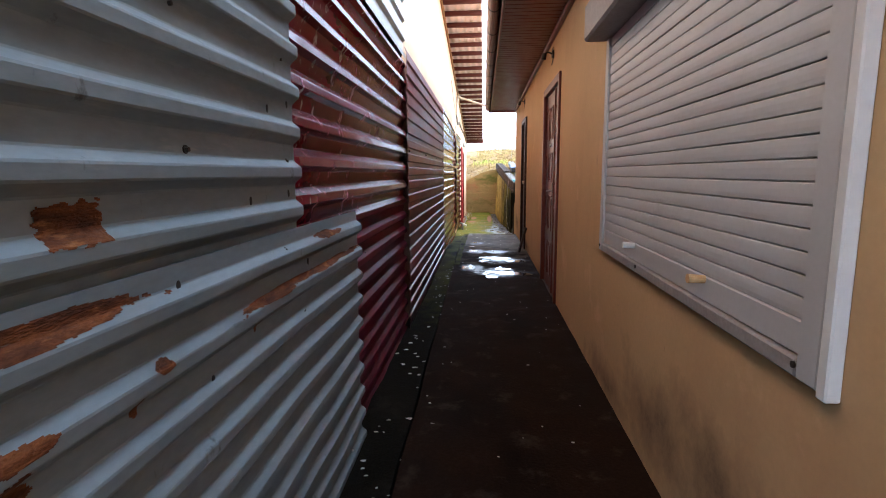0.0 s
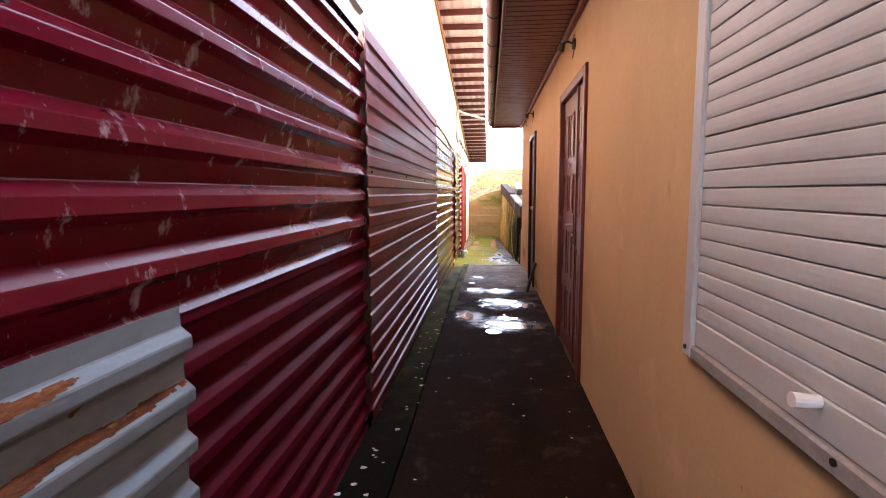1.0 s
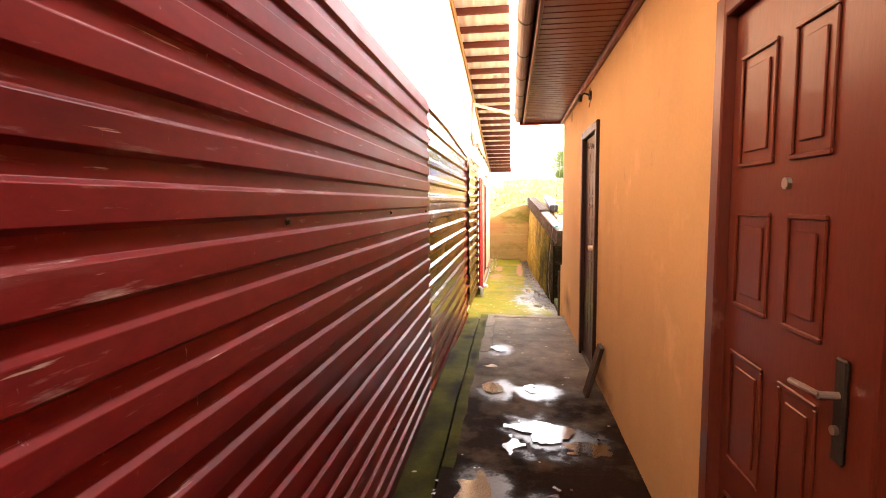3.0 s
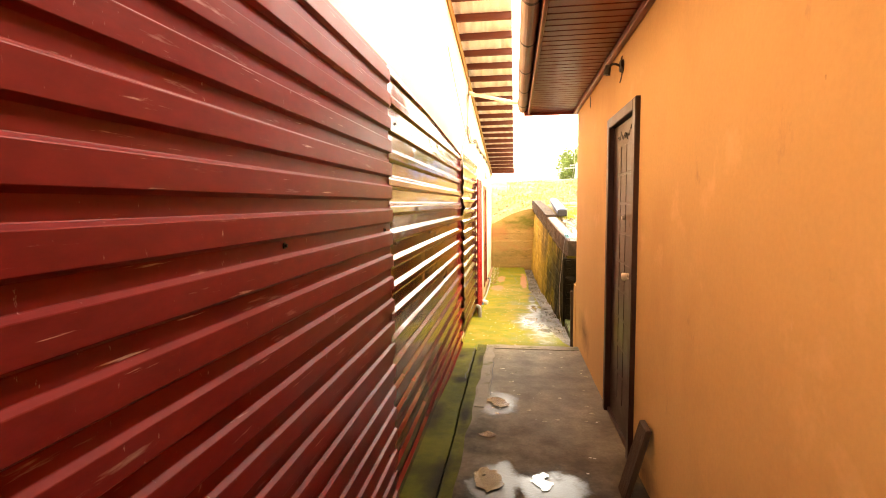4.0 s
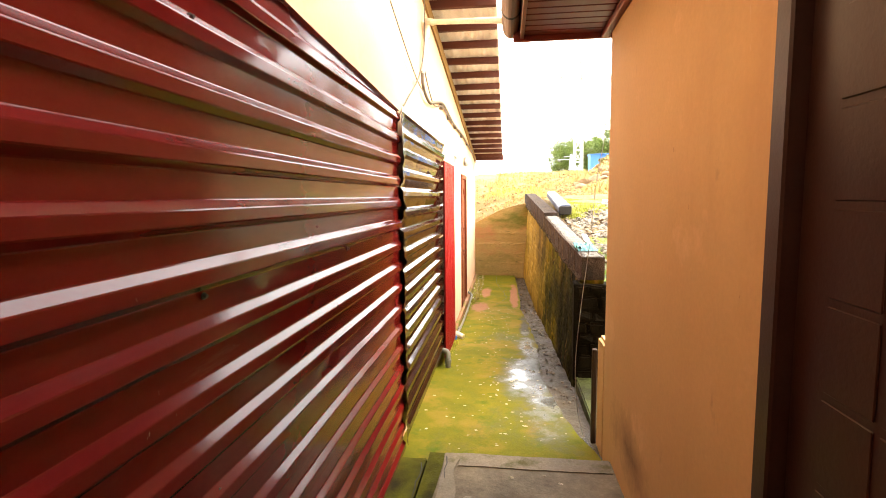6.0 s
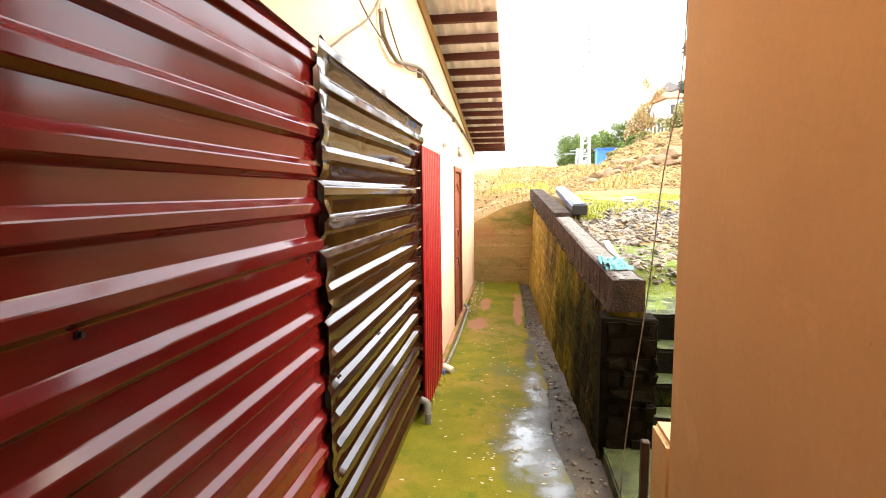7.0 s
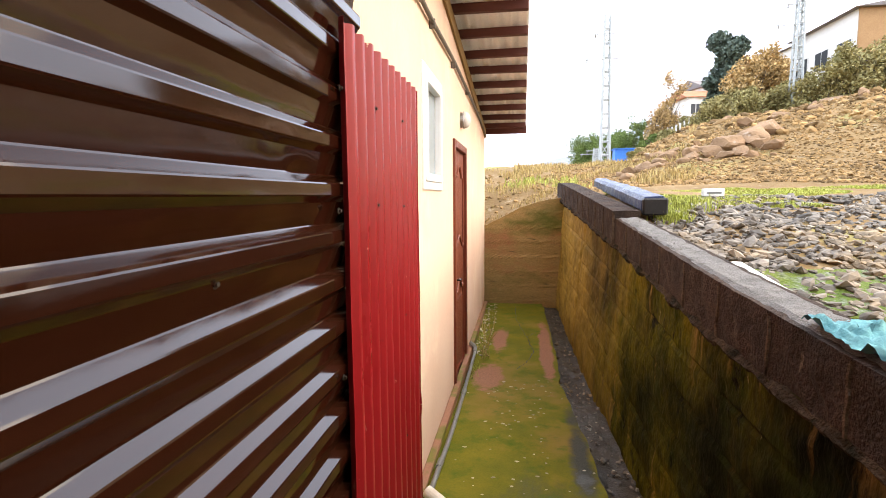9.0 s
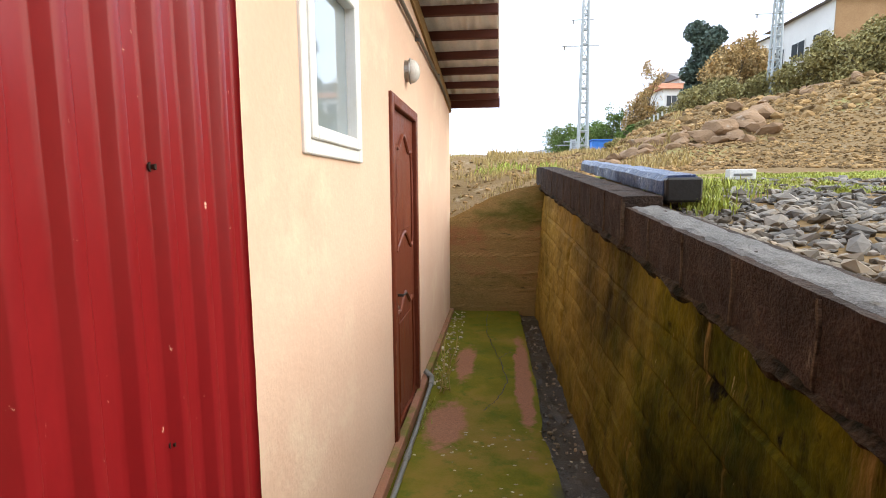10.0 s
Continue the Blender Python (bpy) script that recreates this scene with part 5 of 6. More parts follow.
for y in (yA + 0.097, yB - 0.067):
    rowsS.append([slat_bm.verts.new((x, y, pitch * f)) for f, x in ((0, 0.012), (0.015, 0.003), (0.06, 0.0012), (0.3, 0.0), (0.6, 0.0), (0.9, 0.0012), (0.955, 0.003), (0.96, 0.013), (1.0, 0.013))])
for i in range(8):
    slat_bm.faces.new((rowsS[0][i], rowsS[1][i], rowsS[1][i + 1], rowsS[0][i + 1]))
slat = part("slat", slat_bm, M_SHUTTER, shutter)
slat.matrix_basis = pose(XR - 0.018, 0, zA + 0.127)
for k in range(1, 21):
    shared("slat", slat, pose(XR - 0.018 + 0.0012 * math.sin(k * 2.1), 0, zA + 0.127 + pitch * k), shutter)
part("shutter_box", box(XR - 0.15, XR + 0.05, yA - 0.05, yB + 0.03, 1.975, 2.17, 0.012), M_HOUSING, shutter, "boxy shutter housing")
for y, c in ((2.37, M_UPVC), (1.62, M_PEG)):
    part("stopper", cyl((XR - 0.018, y, zA + 0.115), (XR - 0.070, y, zA + 0.118), 0.013, 0.015), c, shutter, "small plastic stop peg")
for y in (1.12, 2.3, 3.0):
    part("screw", cyl((XR - 0.03, y, zA + 0.03), (XR - 0.034, y, zA + 0.03), 0.008), M_DARKMETAL, shutter)

# ---- small window in the left house ----
win = tagged(new("window_2"), "small white plastic tilt window", "window", kind="structure")
y0, y1, z0, z1 = 15.12, 15.84, 1.475, 2.245
for nm, (a, b, c, d), xf in (("window_frame", (y0, y1, z0, z1), 0.014), ("sash", (y0 + 0.055, y1 - 0.055, z0 + 0.055, z1 - 0.055), 0.024)):
    w = 0.055 if nm == "window_frame" else 0.05
    for p in ((a, a + w, c, d), (b - w, b, c, d), (a + w, b - w, c, c + w), (a + w, b - w, d - w, d)):
        part(nm, box(XL - 0.05, XL + xf, *p, 0.005), M_UPVC, win)
part("pane", box(XL - 0.03, XL - 0.024, y0 + 0.105, y1 - 0.105, z0 + 0.105, z1 - 0.105), M_GLASS, win)

# ---- puddles and litter on the alley floor ----


def puddle(x, y, rx, ry, seed, cell=0.007):
    """Thin water with a ragged rim and small dry islands."""
    nx_, ny_ = int(1.5 * rx / cell), int(1.5 * ry / cell)
    keep = set()
    for i in range(-nx_, nx_):
        for j in range(-ny_, ny_):
            u, v = i * cell / rx, j * cell / ry
            d = 1 - math.hypot(u, v) + 0.62 * noise.noise((u * 1.3 + seed * 7, v * 1.3, 0)) + 0.34 * noise.noise((i * cell * 20, j * cell * 20, seed)) - 0.35 * max(0, noise.noise((i * cell * 13, j * cell * 13, seed + 4)) - 0.30) / 0.2
            if d > 0.24:
                keep.add((i, j))
    V, F, idx = [], [], {}
    rnd = random.Random(seed)
    for i, j in sorted(keep):
        q = []
        for c in ((i, j), (i + 1, j), (i + 1, j + 1), (i, j + 1)):
            if c not in idx:
                idx[c] = len(V)
                V.append((c[0] * cell + rnd.uniform(-0.3, 0.3) * cell, c[1] * cell + rnd.uniform(-0.3, 0.3) * cell, zfloor(y + c[1] * cell) - zfloor(y)))
            q.append(idx[c])
        F.append(q)
    o = mesh_from("puddle", V, F, M_WATER)
    o.location = (x, y, zfloor(y) + 0.0075)
    return tagged(o, "shallow rain puddle reflecting the sky on concrete", "puddle", "rain puddles on the alley floor")


for k, (x, y, rx, ry) in enumerate(((0.22, 7.50, 0.24, 0.20), (0.46, 7.30, 0.17, 0.12), (-0.16, 8.28, 0.11, 0.16), (0.0, 7.32, 0.07, 0.13), (-0.20, 6.78, 0.11, 0.19),
                                    (0.14, 8.30, 0.08, 0.09), (0.24, 6.72, 0.10, 0.16), (0.10, 6.15, 0.11, 0.09), (0.32, 6.40, 0.24, 0.15), (0.09, 6.47, 0.09, 0.09), (-0.16, 9.52, 0.10, 0.15), (0.50, 6.33, 0.14, 0.09),
                                    (0.02, 6.35, 0.05, 0.07), (-0.2, 8.9, 0.07, 0.07))):
    puddle(x, y, rx, ry, k + 1)


def scatter(name, n, area, size, material, label, cat, seed, flat=0.25, zoff=0.004, hz=None):
    """Small curled flakes lying on a surface, joined."""
    r = random.Random(seed)
    V, F = [], []
    for _ in range(n):
        x, y = area(r)
        z = (hz or (lambda a, b: zfloor(b)))(x, y) + zoff
        s, a = r.uniform(*size), r.uniform(0, 6.28)
        m = 6
        k = len(V)
        V.append((x, y, z + s * flat))
        for i in range(m):
            t = a + 2 * math.pi * i / m
            w = s * r.uniform(0.5, 1.1)
            V.append((x + w * math.cos(t), y + 0.7 * w * math.sin(t), z + s * flat * r.uniform(-0.1, 0.6)))
        F += [(k, k + 1 + i, k + 1 + (i + 1) % m) for i in range(m)]
    return tagged(mesh_from(name, V, F, material), label, cat, kind="stuff")


scatter("paint_flakes", 110, lambda r: (min(max(r.gauss(-0.42, 0.10), -0.62), 0.0), r.uniform(0.8, 7.0)), (0.007, 0.026), M_CHIP, "pale paint flakes scattered on the floor", "debris", 3, 0.15, -0.005)
scatter("paint_chips", 60, lambda r: (r.uniform(-0.3, 0.65), r.uniform(0.8, 10.5)), (0.005, 0.013), M_CHIP, "small pale chips scattered on the concrete", "debris", 4, 0.15)
scatter("leaf_litter", 260, lambda r: (min(max(r.gauss(0.0, 0.3), -0.6), 0.5), r.uniform(11.5, 17)), (0.006, 0.02), M_LEAF_L, "small yellowed leaves scattered on moss", "leaf litter", 5, 0.2)
scatter("fallen_leaves", 40, lambda r: (r.uniform(-0.2, 0.66), r.uniform(9.0, 11.3)), (0.008, 0.03), M_LEAF_L, "brown leaves and twigs on concrete", "leaf litter", 6, 0.3)


def stones(name, n, area, hz, size, material, label, seed, squash=(0.35, 0.7), cat="stones"):
    """Angular stones heaped on the ground, joined."""
    r = random.Random(seed)
    base = bmesh.new()
    bmesh.ops.create_icosphere(base, subdivisions=1, radius=1)
    bv = [v.co.copy() for v in base.verts]
    bf = [tuple(v.index for v in f.verts) for f in base.faces]
    base.free()
    V, F = [], []
    for _ in range(n):
        x, y = area(r)
        s = r.uniform(*size) * (1.0 if r.random() < 0.85 else 1.5)
        m = Matrix.Translation((x, y, hz(x, y) + s * 0.15)) @ Euler((r.uniform(-0.5, 0.5), r.uniform(-0.5, 0.5), r.uniform(0, 6.28))).to_matrix().to_4x4() @ Matrix.Diagonal((s * r.uniform(0.8, 1.4), s * r.uniform(0.6, 1.0), s * r.uniform(*squash), 1))
        k = len(V)
        V += [m @ (v * r.uniform(0.72, 1.12)) for v in bv]
        F += [tuple(k + i for i in f) for f in bf]
    return tagged(mesh_from(name, V, F, material), label, cat, kind="stuff")


def gz(x, y):
    return ground_z(x, y)


stones("gully_gravel", 420, lambda r: (lambda y: (r.uniform(gully_x(y) + 0.01, retain_x(y) - 0.01), y))(r.uniform(12.6, 20.1)), lambda x, y: zfloor(y) - 0.05, (0.006, 0.02), M_STONE, "grit and gravel washed into the gully", 8)
stones("wall_foot_debris", 120, lambda r: (r.uniform(-0.62, -0.45), r.uniform(17.6, 20.1)), lambda x, y: zfloor(y), (0.006, 0.022), M_LEAF_L, "dry plant debris at the wall foot", 9)
stones("rubble_field", 5200, lambda r: (lambda y: (0.98 + (6.5) * r.random() ** 1.4 * (0.5 + (y - 14.3) / 8), y))(14.35 + 3.6 * r.random() ** 1.1), gz, (0.018, 0.05), M_STONE, "loose field of flat grey stones", 10, (0.3, 0.6))
stones("bank_gravel", 15000, lambda r: (lambda d, a: (-0.05 + d * math.sin(a), 12 + d * math.cos(a)))(r.uniform(10.5, 22), r.uniform(0.05, 0.62)), gz, (0.014, 0.045), M_GRAVEL, "ochre gravel and rubble on the bank", 11, (0.4, 0.8))
stones("bank_crest_rubble", 500, lambda r: (lambda d, a: (-0.05 + d * math.sin(a), 12 + d * math.cos(a)))(r.uniform(16, 23), r.uniform(0.2, 0.6)), gz, (0.05, 0.15), M_GRAVEL, "coarser rubble on the bank", 12, (0.4, 0.8))
stones("mound_stones", 500, lambda r: (r.uniform(-1.2, 1.6), r.uniform(20.5, 24)), gz, (0.012, 0.05), M_GRAVEL, "stones in the bank behind the end wall", 13)
for k, (x, y, s, q) in enumerate(((5.1, 26.1, 0.50, 0.6), (5.8, 26.5, 0.50, 0.5), (4.7, 26.0, 0.32, 0.7), (5.1, 25.4, 0.30, 0.6), (4.75, 25.5, 0.24, 0.6), (6.3, 27.0, 0.42, 0.5), (5.6, 25.6, 0.28, 0.6), (4.3, 26.6, 0.25, 0.6),
                                  (12.2, 34.6, 0.8, 0.5), (11.4, 34.4, 0.6, 0.4), (11.9, 34.9, 0.55, 0.45), (3.2, 25.4, 0.2, 0.6), (3.6, 27.6, 0.28, 0.5), (6.6, 29.0, 0.35, 0.5))):
    bm = bmesh.new()
    bmesh.ops.create_icosphere(bm, subdivisions=3, radius=1)
    rr = random.Random(k + 40)
    planes = [Vector((rr.gauss(0, 1), rr.gauss(0, 1), rr.gauss(0, 0.8))).normalized() for _ in range(13)]
    for v in bm.verts:
        d = v.co.normalized()
        lim = min([0.66 / max(d.dot(p), 0.05) for p in planes] + [1.7])
        v.co = d * lim * s
        v.co.z *= q
    o = part("boulder", bm, M_ROCK)
    o.matrix_basis = pose(x, y, gz(x, y) + s * q * 0.35, rr.uniform(-12, 12), rr.uniform(-12, 12), rr.uniform(0, 360))
    tagged(o, "angular brown boulder lying on the gravel bank", "boulder", "boulders on the bank")

rr = random.Random(77)
for k in range(34):
    bm = bmesh.new()
    bmesh.ops.create_icosphere(bm, subdivisions=2, radius=1)
    planes = [Vector((rr.gauss(0, 1), rr.gauss(0, 1), rr.gauss(0, 0.8))).normalized() for _ in range(12)]
    s = rr.uniform(0.10, 0.30)
    for v in bm.verts:
        d = v.co.normalized()
        v.co = d * min([0.62 / max(d.dot(p), 0.05) for p in planes] + [1.7]) * s
        v.co.z *= 0.55
    o = part("rock", bm, M_ROCK)
    bx, by = (rr.uniform(2.2, 6.6), rr.uniform(24.8, 27.6)) if k < 24 else (rr.uniform(6.5, 11.5), rr.uniform(28.5, 33.0))
    o.matrix_basis = pose(bx, by, gz(bx, by) + s * 0.15, rr.uniform(-25, 25), rr.uniform(-25, 25), rr.uniform(0, 360))
    tagged(o, "broken angular brown rock on the gravel bank", "rock", "rocks on the bank")

# ---- grass ----


def grass(name, n, area, hz, h, material, label, seed, width=0.004):
    r = random.Random(seed)
    V, F = [], []
    for _ in range(n):
        x, y = area(r)
        z = hz(x, y) - 0.01
        hh, a, lean = r.uniform(*h), r.uniform(0, 6.28), r.uniform(0.1, 0.7)
        dx, dy = math.cos(a), math.sin(a)
        k = len(V)
        w = width * r.uniform(0.7, 1.4)
        V += [(x - dy * w, y + dx * w, z), (x + dy * w, y - dx * w, z), (x + dx * hh * lean * 0.35 + dy * w * 0.7, y + dy * hh * lean * 0.35 - dx * w * 0.7, z + hh * 0.6),
              (x + dx * hh * lean * 0.35 - dy * w * 0.7, y + dy * hh * lean * 0.35 + dx * w * 0.7, z + hh * 0.6), (x + dx * hh * lean, y + dy * hh * lean, z + hh)]
        F += [(k, k + 1, k + 2, k + 3), (k + 3, k + 2, k + 4)]
    return tagged(mesh_from(name, V, F, material), label, "grass", kind="stuff")


def patchy(fn, sc, thr, sd):
    def area(r):
        while True:
            x, y = fn(r)
            if noise.noise((x * sc, y * sc, sd)) > thr:
                return x, y
    return area


grass("grass_meadow", 34000, patchy(lambda r: (lambda y: (1.0 + 8.5 * r.random() * (y - 16) / 5, y))(r.uniform(17.0, 20.8)), 0.8, 0.02, 2), gz, (0.012, 0.045), M_GRASS, "short yellow-green grass beyond the stones", 20, 0.006)
grass("grass_terrace", 2600, patchy(lambda r: (r.uniform(0.95, 3.2), r.uniform(13.75, 14.6)), 3, 0.0, 3), lambda x, y: max(gz(x, y), 0.62), (0.01, 0.035), M_GRASS, "thin moss and grass on the terrace", 21, 0.003)
grass("grass_tufts", 3400, lambda r: (lambda c: (c[0] + r.gauss(0, c[2]), c[1] + r.gauss(0, c[2])))(r.choice(((1.25, 16.9, 0.13), (1.45, 17.2, 0.12), (1.1, 16.4, 0.06), (3.4, 16.0, 0.3), (3.7, 15.8, 0.3), (3.9, 16.2, 0.3), (4.1, 16.0, 0.3)))), gz, (0.035, 0.12), M_GRASS, "green grass tufts behind the wall", 22, 0.005)
grass("mound_weeds", 2200, patchy(lambda r: (r.uniform(-1.2, 1.0), r.uniform(20.5, 25)), 1.6, 0.0, 5), gz, (0.04, 0.14), M_STRAW, "dry straw-coloured weeds on the bank", 23, 0.006)
grass("mound_green_weeds", 380, lambda r: (lambda c: (c[0] + r.gauss(0, 0.16), c[1] + r.gauss(0, 0.2)))(r.choice(((-0.15, 22.6), (0.1, 22.9), (0.75, 22.4), (0.9, 22.7)))), gz, (0.05, 0.17), M_GRASS, "green weeds on the bank behind the wall", 24, 0.012)
grass("bank_weeds", 5000, patchy(lambda r: (lambda d, a: (-0.05 + d * math.sin(a), 12 + d * math.cos(a)))(r.uniform(11, 24), r.uniform(-0.02, 0.3)), 0.5, 0.1, 8), gz, (0.05, 0.2), M_STRAW, "dry weeds on the bank", 25, 0.012)
grass("wall_foot_moss", 300, lambda r: (-0.60 + abs(r.gauss(0, 0.03)), r.choice((13.75, 14.0, 14.3, 16.9, 17.2, 17.9, 18.4)) + r.gauss(0, 0.07)), lambda x, y: zfloor(y), (0.015, 0.06), M_GRASS, "small green weeds along the wall foot", 26, 0.004)

# ---- cracks in the floor ----


for k, pts in enumerate((((-0.18, 20.0), (-0.16, 19.2), (-0.02, 18.4), (0.06, 17.8), (-0.05, 17.4), (-0.15, 17.2)), ((-0.46, 11.2), (-0.45, 10.6), (-0.47, 10.0)), ((-0.33, 11.3), (-0.22, 10.6), (-0.22, 10.1), (-0.2, 9.6)), ((-0.02, 18.4), (0.10, 18.6), (0.18, 18.5)), ((-0.38, 7.02), (-0.1, 7.05), (0.3, 7.0), (0.69, 7.04)), ((-0.38, 4.6), (0.1, 4.63), (0.69, 4.58)), ((-0.4, 8.95), (0.1, 8.9), (0.69, 8.94)))):
    bm = bmesh.new()
    rnd = random.Random(k)
    P = []
    for (x0, ya), (x1, yb) in zip(pts, pts[1:]):
        for i in range(8):
            t = i / 8
            P.append((x0 + (x1 - x0) * t + rnd.uniform(-0.012, 0.012), ya + (yb - ya) * t))
    rowsC = [(bm.verts.new((x - 0.004 * rnd.uniform(0.4, 1.3), y, zfloor(y) + 0.0055)), bm.verts.new((x + 0.004 * rnd.uniform(0.4, 1.3), y, zfloor(y) + 0.0055))) for x, y in P]
    for a, b in zip(rowsC, rowsC[1:]):
        bm.faces.new((a[0], a[1], b[1], b[0]))
    tagged(part("trim_crack", bm, M_BLACK), "dark crack in the concrete floor", "crack", kind="structure")

# ---- small things along the walls ----


def wall_lamp(y, z):
    t = thing("wall_lamp", "old dark iron lamp bracket with a dangling wire", "lamp", (XR, y, z), "lamp brackets over the doors")
    part("base_plate", cyl((0, 0, 0), (-0.02, 0, 0), 0.045, 0.04), M_DARKMETAL, t)
    part("arm", tube([(-0.015, 0, 0), (-0.06, 0.01, 0.02), (-0.09, 0.03, 0.0)], 0.008), M_DARKMETAL, t)
    part("socket", cyl((-0.09, 0.03, 0.015), (-0.10, 0.035, -0.045), 0.02, 0.024), M_DARKMETAL, t)
    part("wire", tube([(-0.01, -0.02, 0.06), (-0.02, -0.03, 0.02), (-0.012, -0.035, -0.05), (-0.02, -0.01, -0.11)], 0.004, 6), M_CABLE, t)


wall_lamp(5.50, 2.45)
wall_lamp(9.13, 2.46)
# thin black disc on the wall stands for the hole's dark inside
hole = thing("wall_vent", "black oval disc for a small hole in the plaster", "vent", (XR, 10.62, 2.51))
bm = cyl((-0.003, 0, 0), (0.001, 0, 0), 0.03, n=20)
for v in bm.verts:
    v.co.z *= 1.9
part("hole", bm, M_BLACK, hole)

lamp3 = thing("bulkhead_lamp", "round frosted bulkhead lamp on the plaster wall", "lamp", (XL, 17.08, 2.17))
part("base_plate", cyl((0, 0, 0), (0.03, 0, 0), 0.075, 0.07, 24), M_STEEL, lamp3)
bm = bmesh.new()
bmesh.ops.create_uvsphere(bm, u_segments=20, v_segments=12, radius=0.07)
for v in bm.verts:
    v.co = Vector((0.04 + max(v.co.x, -0.01) * 0.9, v.co.y, v.co.z * 1.15))
part("cover", bm, M_BULB, lamp3, "frosted glass cover", True)
part("rim", tube([(0.035, 0.074 * math.cos(a * math.pi / 8), 0.083 * math.sin(a * math.pi / 8)) for a in range(17)], 0.006, 6, None, 2), M_STEEL, lamp3)

board = thing("wooden_board", "short dark damp board leaning against the wall", "board", (0.575, 8.22, zfloor(8.2)))
bm = box(-0.016, 0.016, -0.075, 0.075, 0, 0.40, 0.006)
for v in bm.verts:
    v.co.x += v.co.z * 0.27
part("plank", bm, M_PLANK, board)

# grey drain pipe along the foot of the left wall
dp = thing("drain_pipe", "grey plastic drain pipe lying along the wall foot", "pipe")
zz = lambda y: zfloor(y) + 0.045
part("long_pipe", tube([(-0.585, 14.75, zz(14.75)), (-0.575, 15.6, zz(15.6)), (-0.585, 16.6, zz(16.6) + 0.01), (-0.59, 17.55, zz(17.55) + 0.03)], 0.016, 10), M_PIPE, dp, smooth=True)
part("elbow", tube([(-0.59, 17.52, zz(17.5) + 0.03), (-0.60, 17.64, zz(17.6) + 0.05), (-0.66, 17.68, zz(17.6) + 0.09)], 0.024, 12), M_PIPE, dp, smooth=True)
part("coupling", cyl((-0.585, 15.02, zz(15.02)), (-0.583, 15.12, zz(15.1)), 0.021), M_PIPE, dp)
part("coupling", cyl((-0.583, 16.35, zz(16.35)), (-0.584, 16.45, zz(16.45)), 0.021), M_PIPE, dp)
sp = thing("soil_pipe", "grey plastic elbow pipe coming out of the ground", "pipe")
part("riser", cyl((-0.555, 13.42, zfloor(13.4) - 0.02), (-0.555, 13.42, zfloor(13.4) + 0.09), 0.029, n=16), M_PIPE, sp, smooth=False)
part("elbow", tube([(-0.555, 13.42, zfloor(13.4) + 0.08), (-0.56, 13.44, zfloor(13.4) + 0.15), (-0.61, 13.46, zfloor(13.4) + 0.17), (-0.66, 13.47, zfloor(13.4) + 0.17)], 0.028, 14), M_PIPE, sp, smooth=True)
part("collar", cyl((-0.555, 13.42, zfloor(13.4) + 0.05), (-0.555, 13.42, zfloor(13.4) + 0.085), 0.034, n=16), M_PIPE, sp)
cup = thing("drain_outlet", "short white pipe outlet with a blue clip", "pipe")
part("outlet", cyl((-0.60, 14.72, zfloor(14.7) + 0.06), (-0.50, 14.66, zfloor(14.7) + 0.03), 0.034, n=16), M_WPIPE, cup)
part("clip", box(-0.60, -0.575, 14.60, 14.63, zfloor(14.6), zfloor(14.6) + 0.05, 0.004), M_BLUE, cup, "blue plastic clip")

# conduit across the alley and cables on the left wall
conduit = thing("conduit_pipe", "yellowed white plastic conduit crossing between the houses", "pipe")
part("crossing_pipe", tube([(-0.62, 12.78, 3.09), (-0.3, 12.28, 2.92), (-0.01, 11.85, 2.77), (0.10, 11.80, 2.73)], 0.022, 10), M_WPIPE, conduit, smooth=True)
part("elbow", tube([(-0.58, 12.72, 3.07), (-0.635, 12.79, 3.10), (-0.65, 12.80, 3.05), (-0.65, 12.80, 2.96)], 0.029, 12), M_WPIPE, conduit, smooth=True)
part("down_pipe", tube([(-0.652, 12.80, 2.98), (-0.655, 12.72, 2.85), (-0.655, 12.62, 2.62)], 0.018, 8), M_WPIPE, conduit, smooth=True)
part("lower_run", tube([(0.10, 11.80, 2.71), (0.35, 11.79, 2.66), (0.70, 11.78, 2.64)], 0.014, 8), M_GUTTER, conduit, smooth=True)
cab = thing("cable_run", "sagging old cables clipped along the plaster wall", "cable")
part("thick_cable", tube([(-0.66, 12.62, 2.64), (-0.655, 12.66, 2.50), (-0.65, 12.95, 2.44), (-0.655, 13.3, 2.50), (-0.655, 13.9, 2.60), (-0.66, 14.4, 2.60), (-0.66, 15.2, 2.55), (-0.66, 16.5, 2.56), (-0.66, 18.2, 2.50), (-0.665, 19.3, 2.46), (-0.665, 20.2, 2.36)], 0.015, 8), M_CABLE, cab, smooth=True)
part("thin_cable", tube([(-0.655, 12.75, 3.4), (-0.65, 12.70, 2.9), (-0.65, 12.4, 2.55), (-0.65, 11.9, 2.28), (-0.645, 11.55, 2.10)], 0.006, 6), M_CABLE, cab)
part("thin_cable", tube([(-0.66, 10.6, 3.1), (-0.655, 11.4, 2.78), (-0.65, 12.2, 2.52), (-0.655, 12.66, 2.47)], 0.005, 6), M_CABLE, cab)
part("thin_cable", tube([(-0.66, 12.70, 2.7), (-0.65, 13.2, 2.47), (-0.655, 14.0, 2.57), (-0.66, 15.0, 2.53)], 0.007, 6), M_CABLE, cab)
for k, y in enumerate((13.9, 14.6, 15.4, 16.4, 17.5, 18.8)):
    part("cable_clip", box(XL, -0.645, y, y + 0.02, 2.53 - 0.01 * k, 2.60 - 0.015 * k, 0.003), M_CABLE, cab)
hang = thing("hanging_wire", "thin grey wire hanging from the eave at the house corner", "cable")
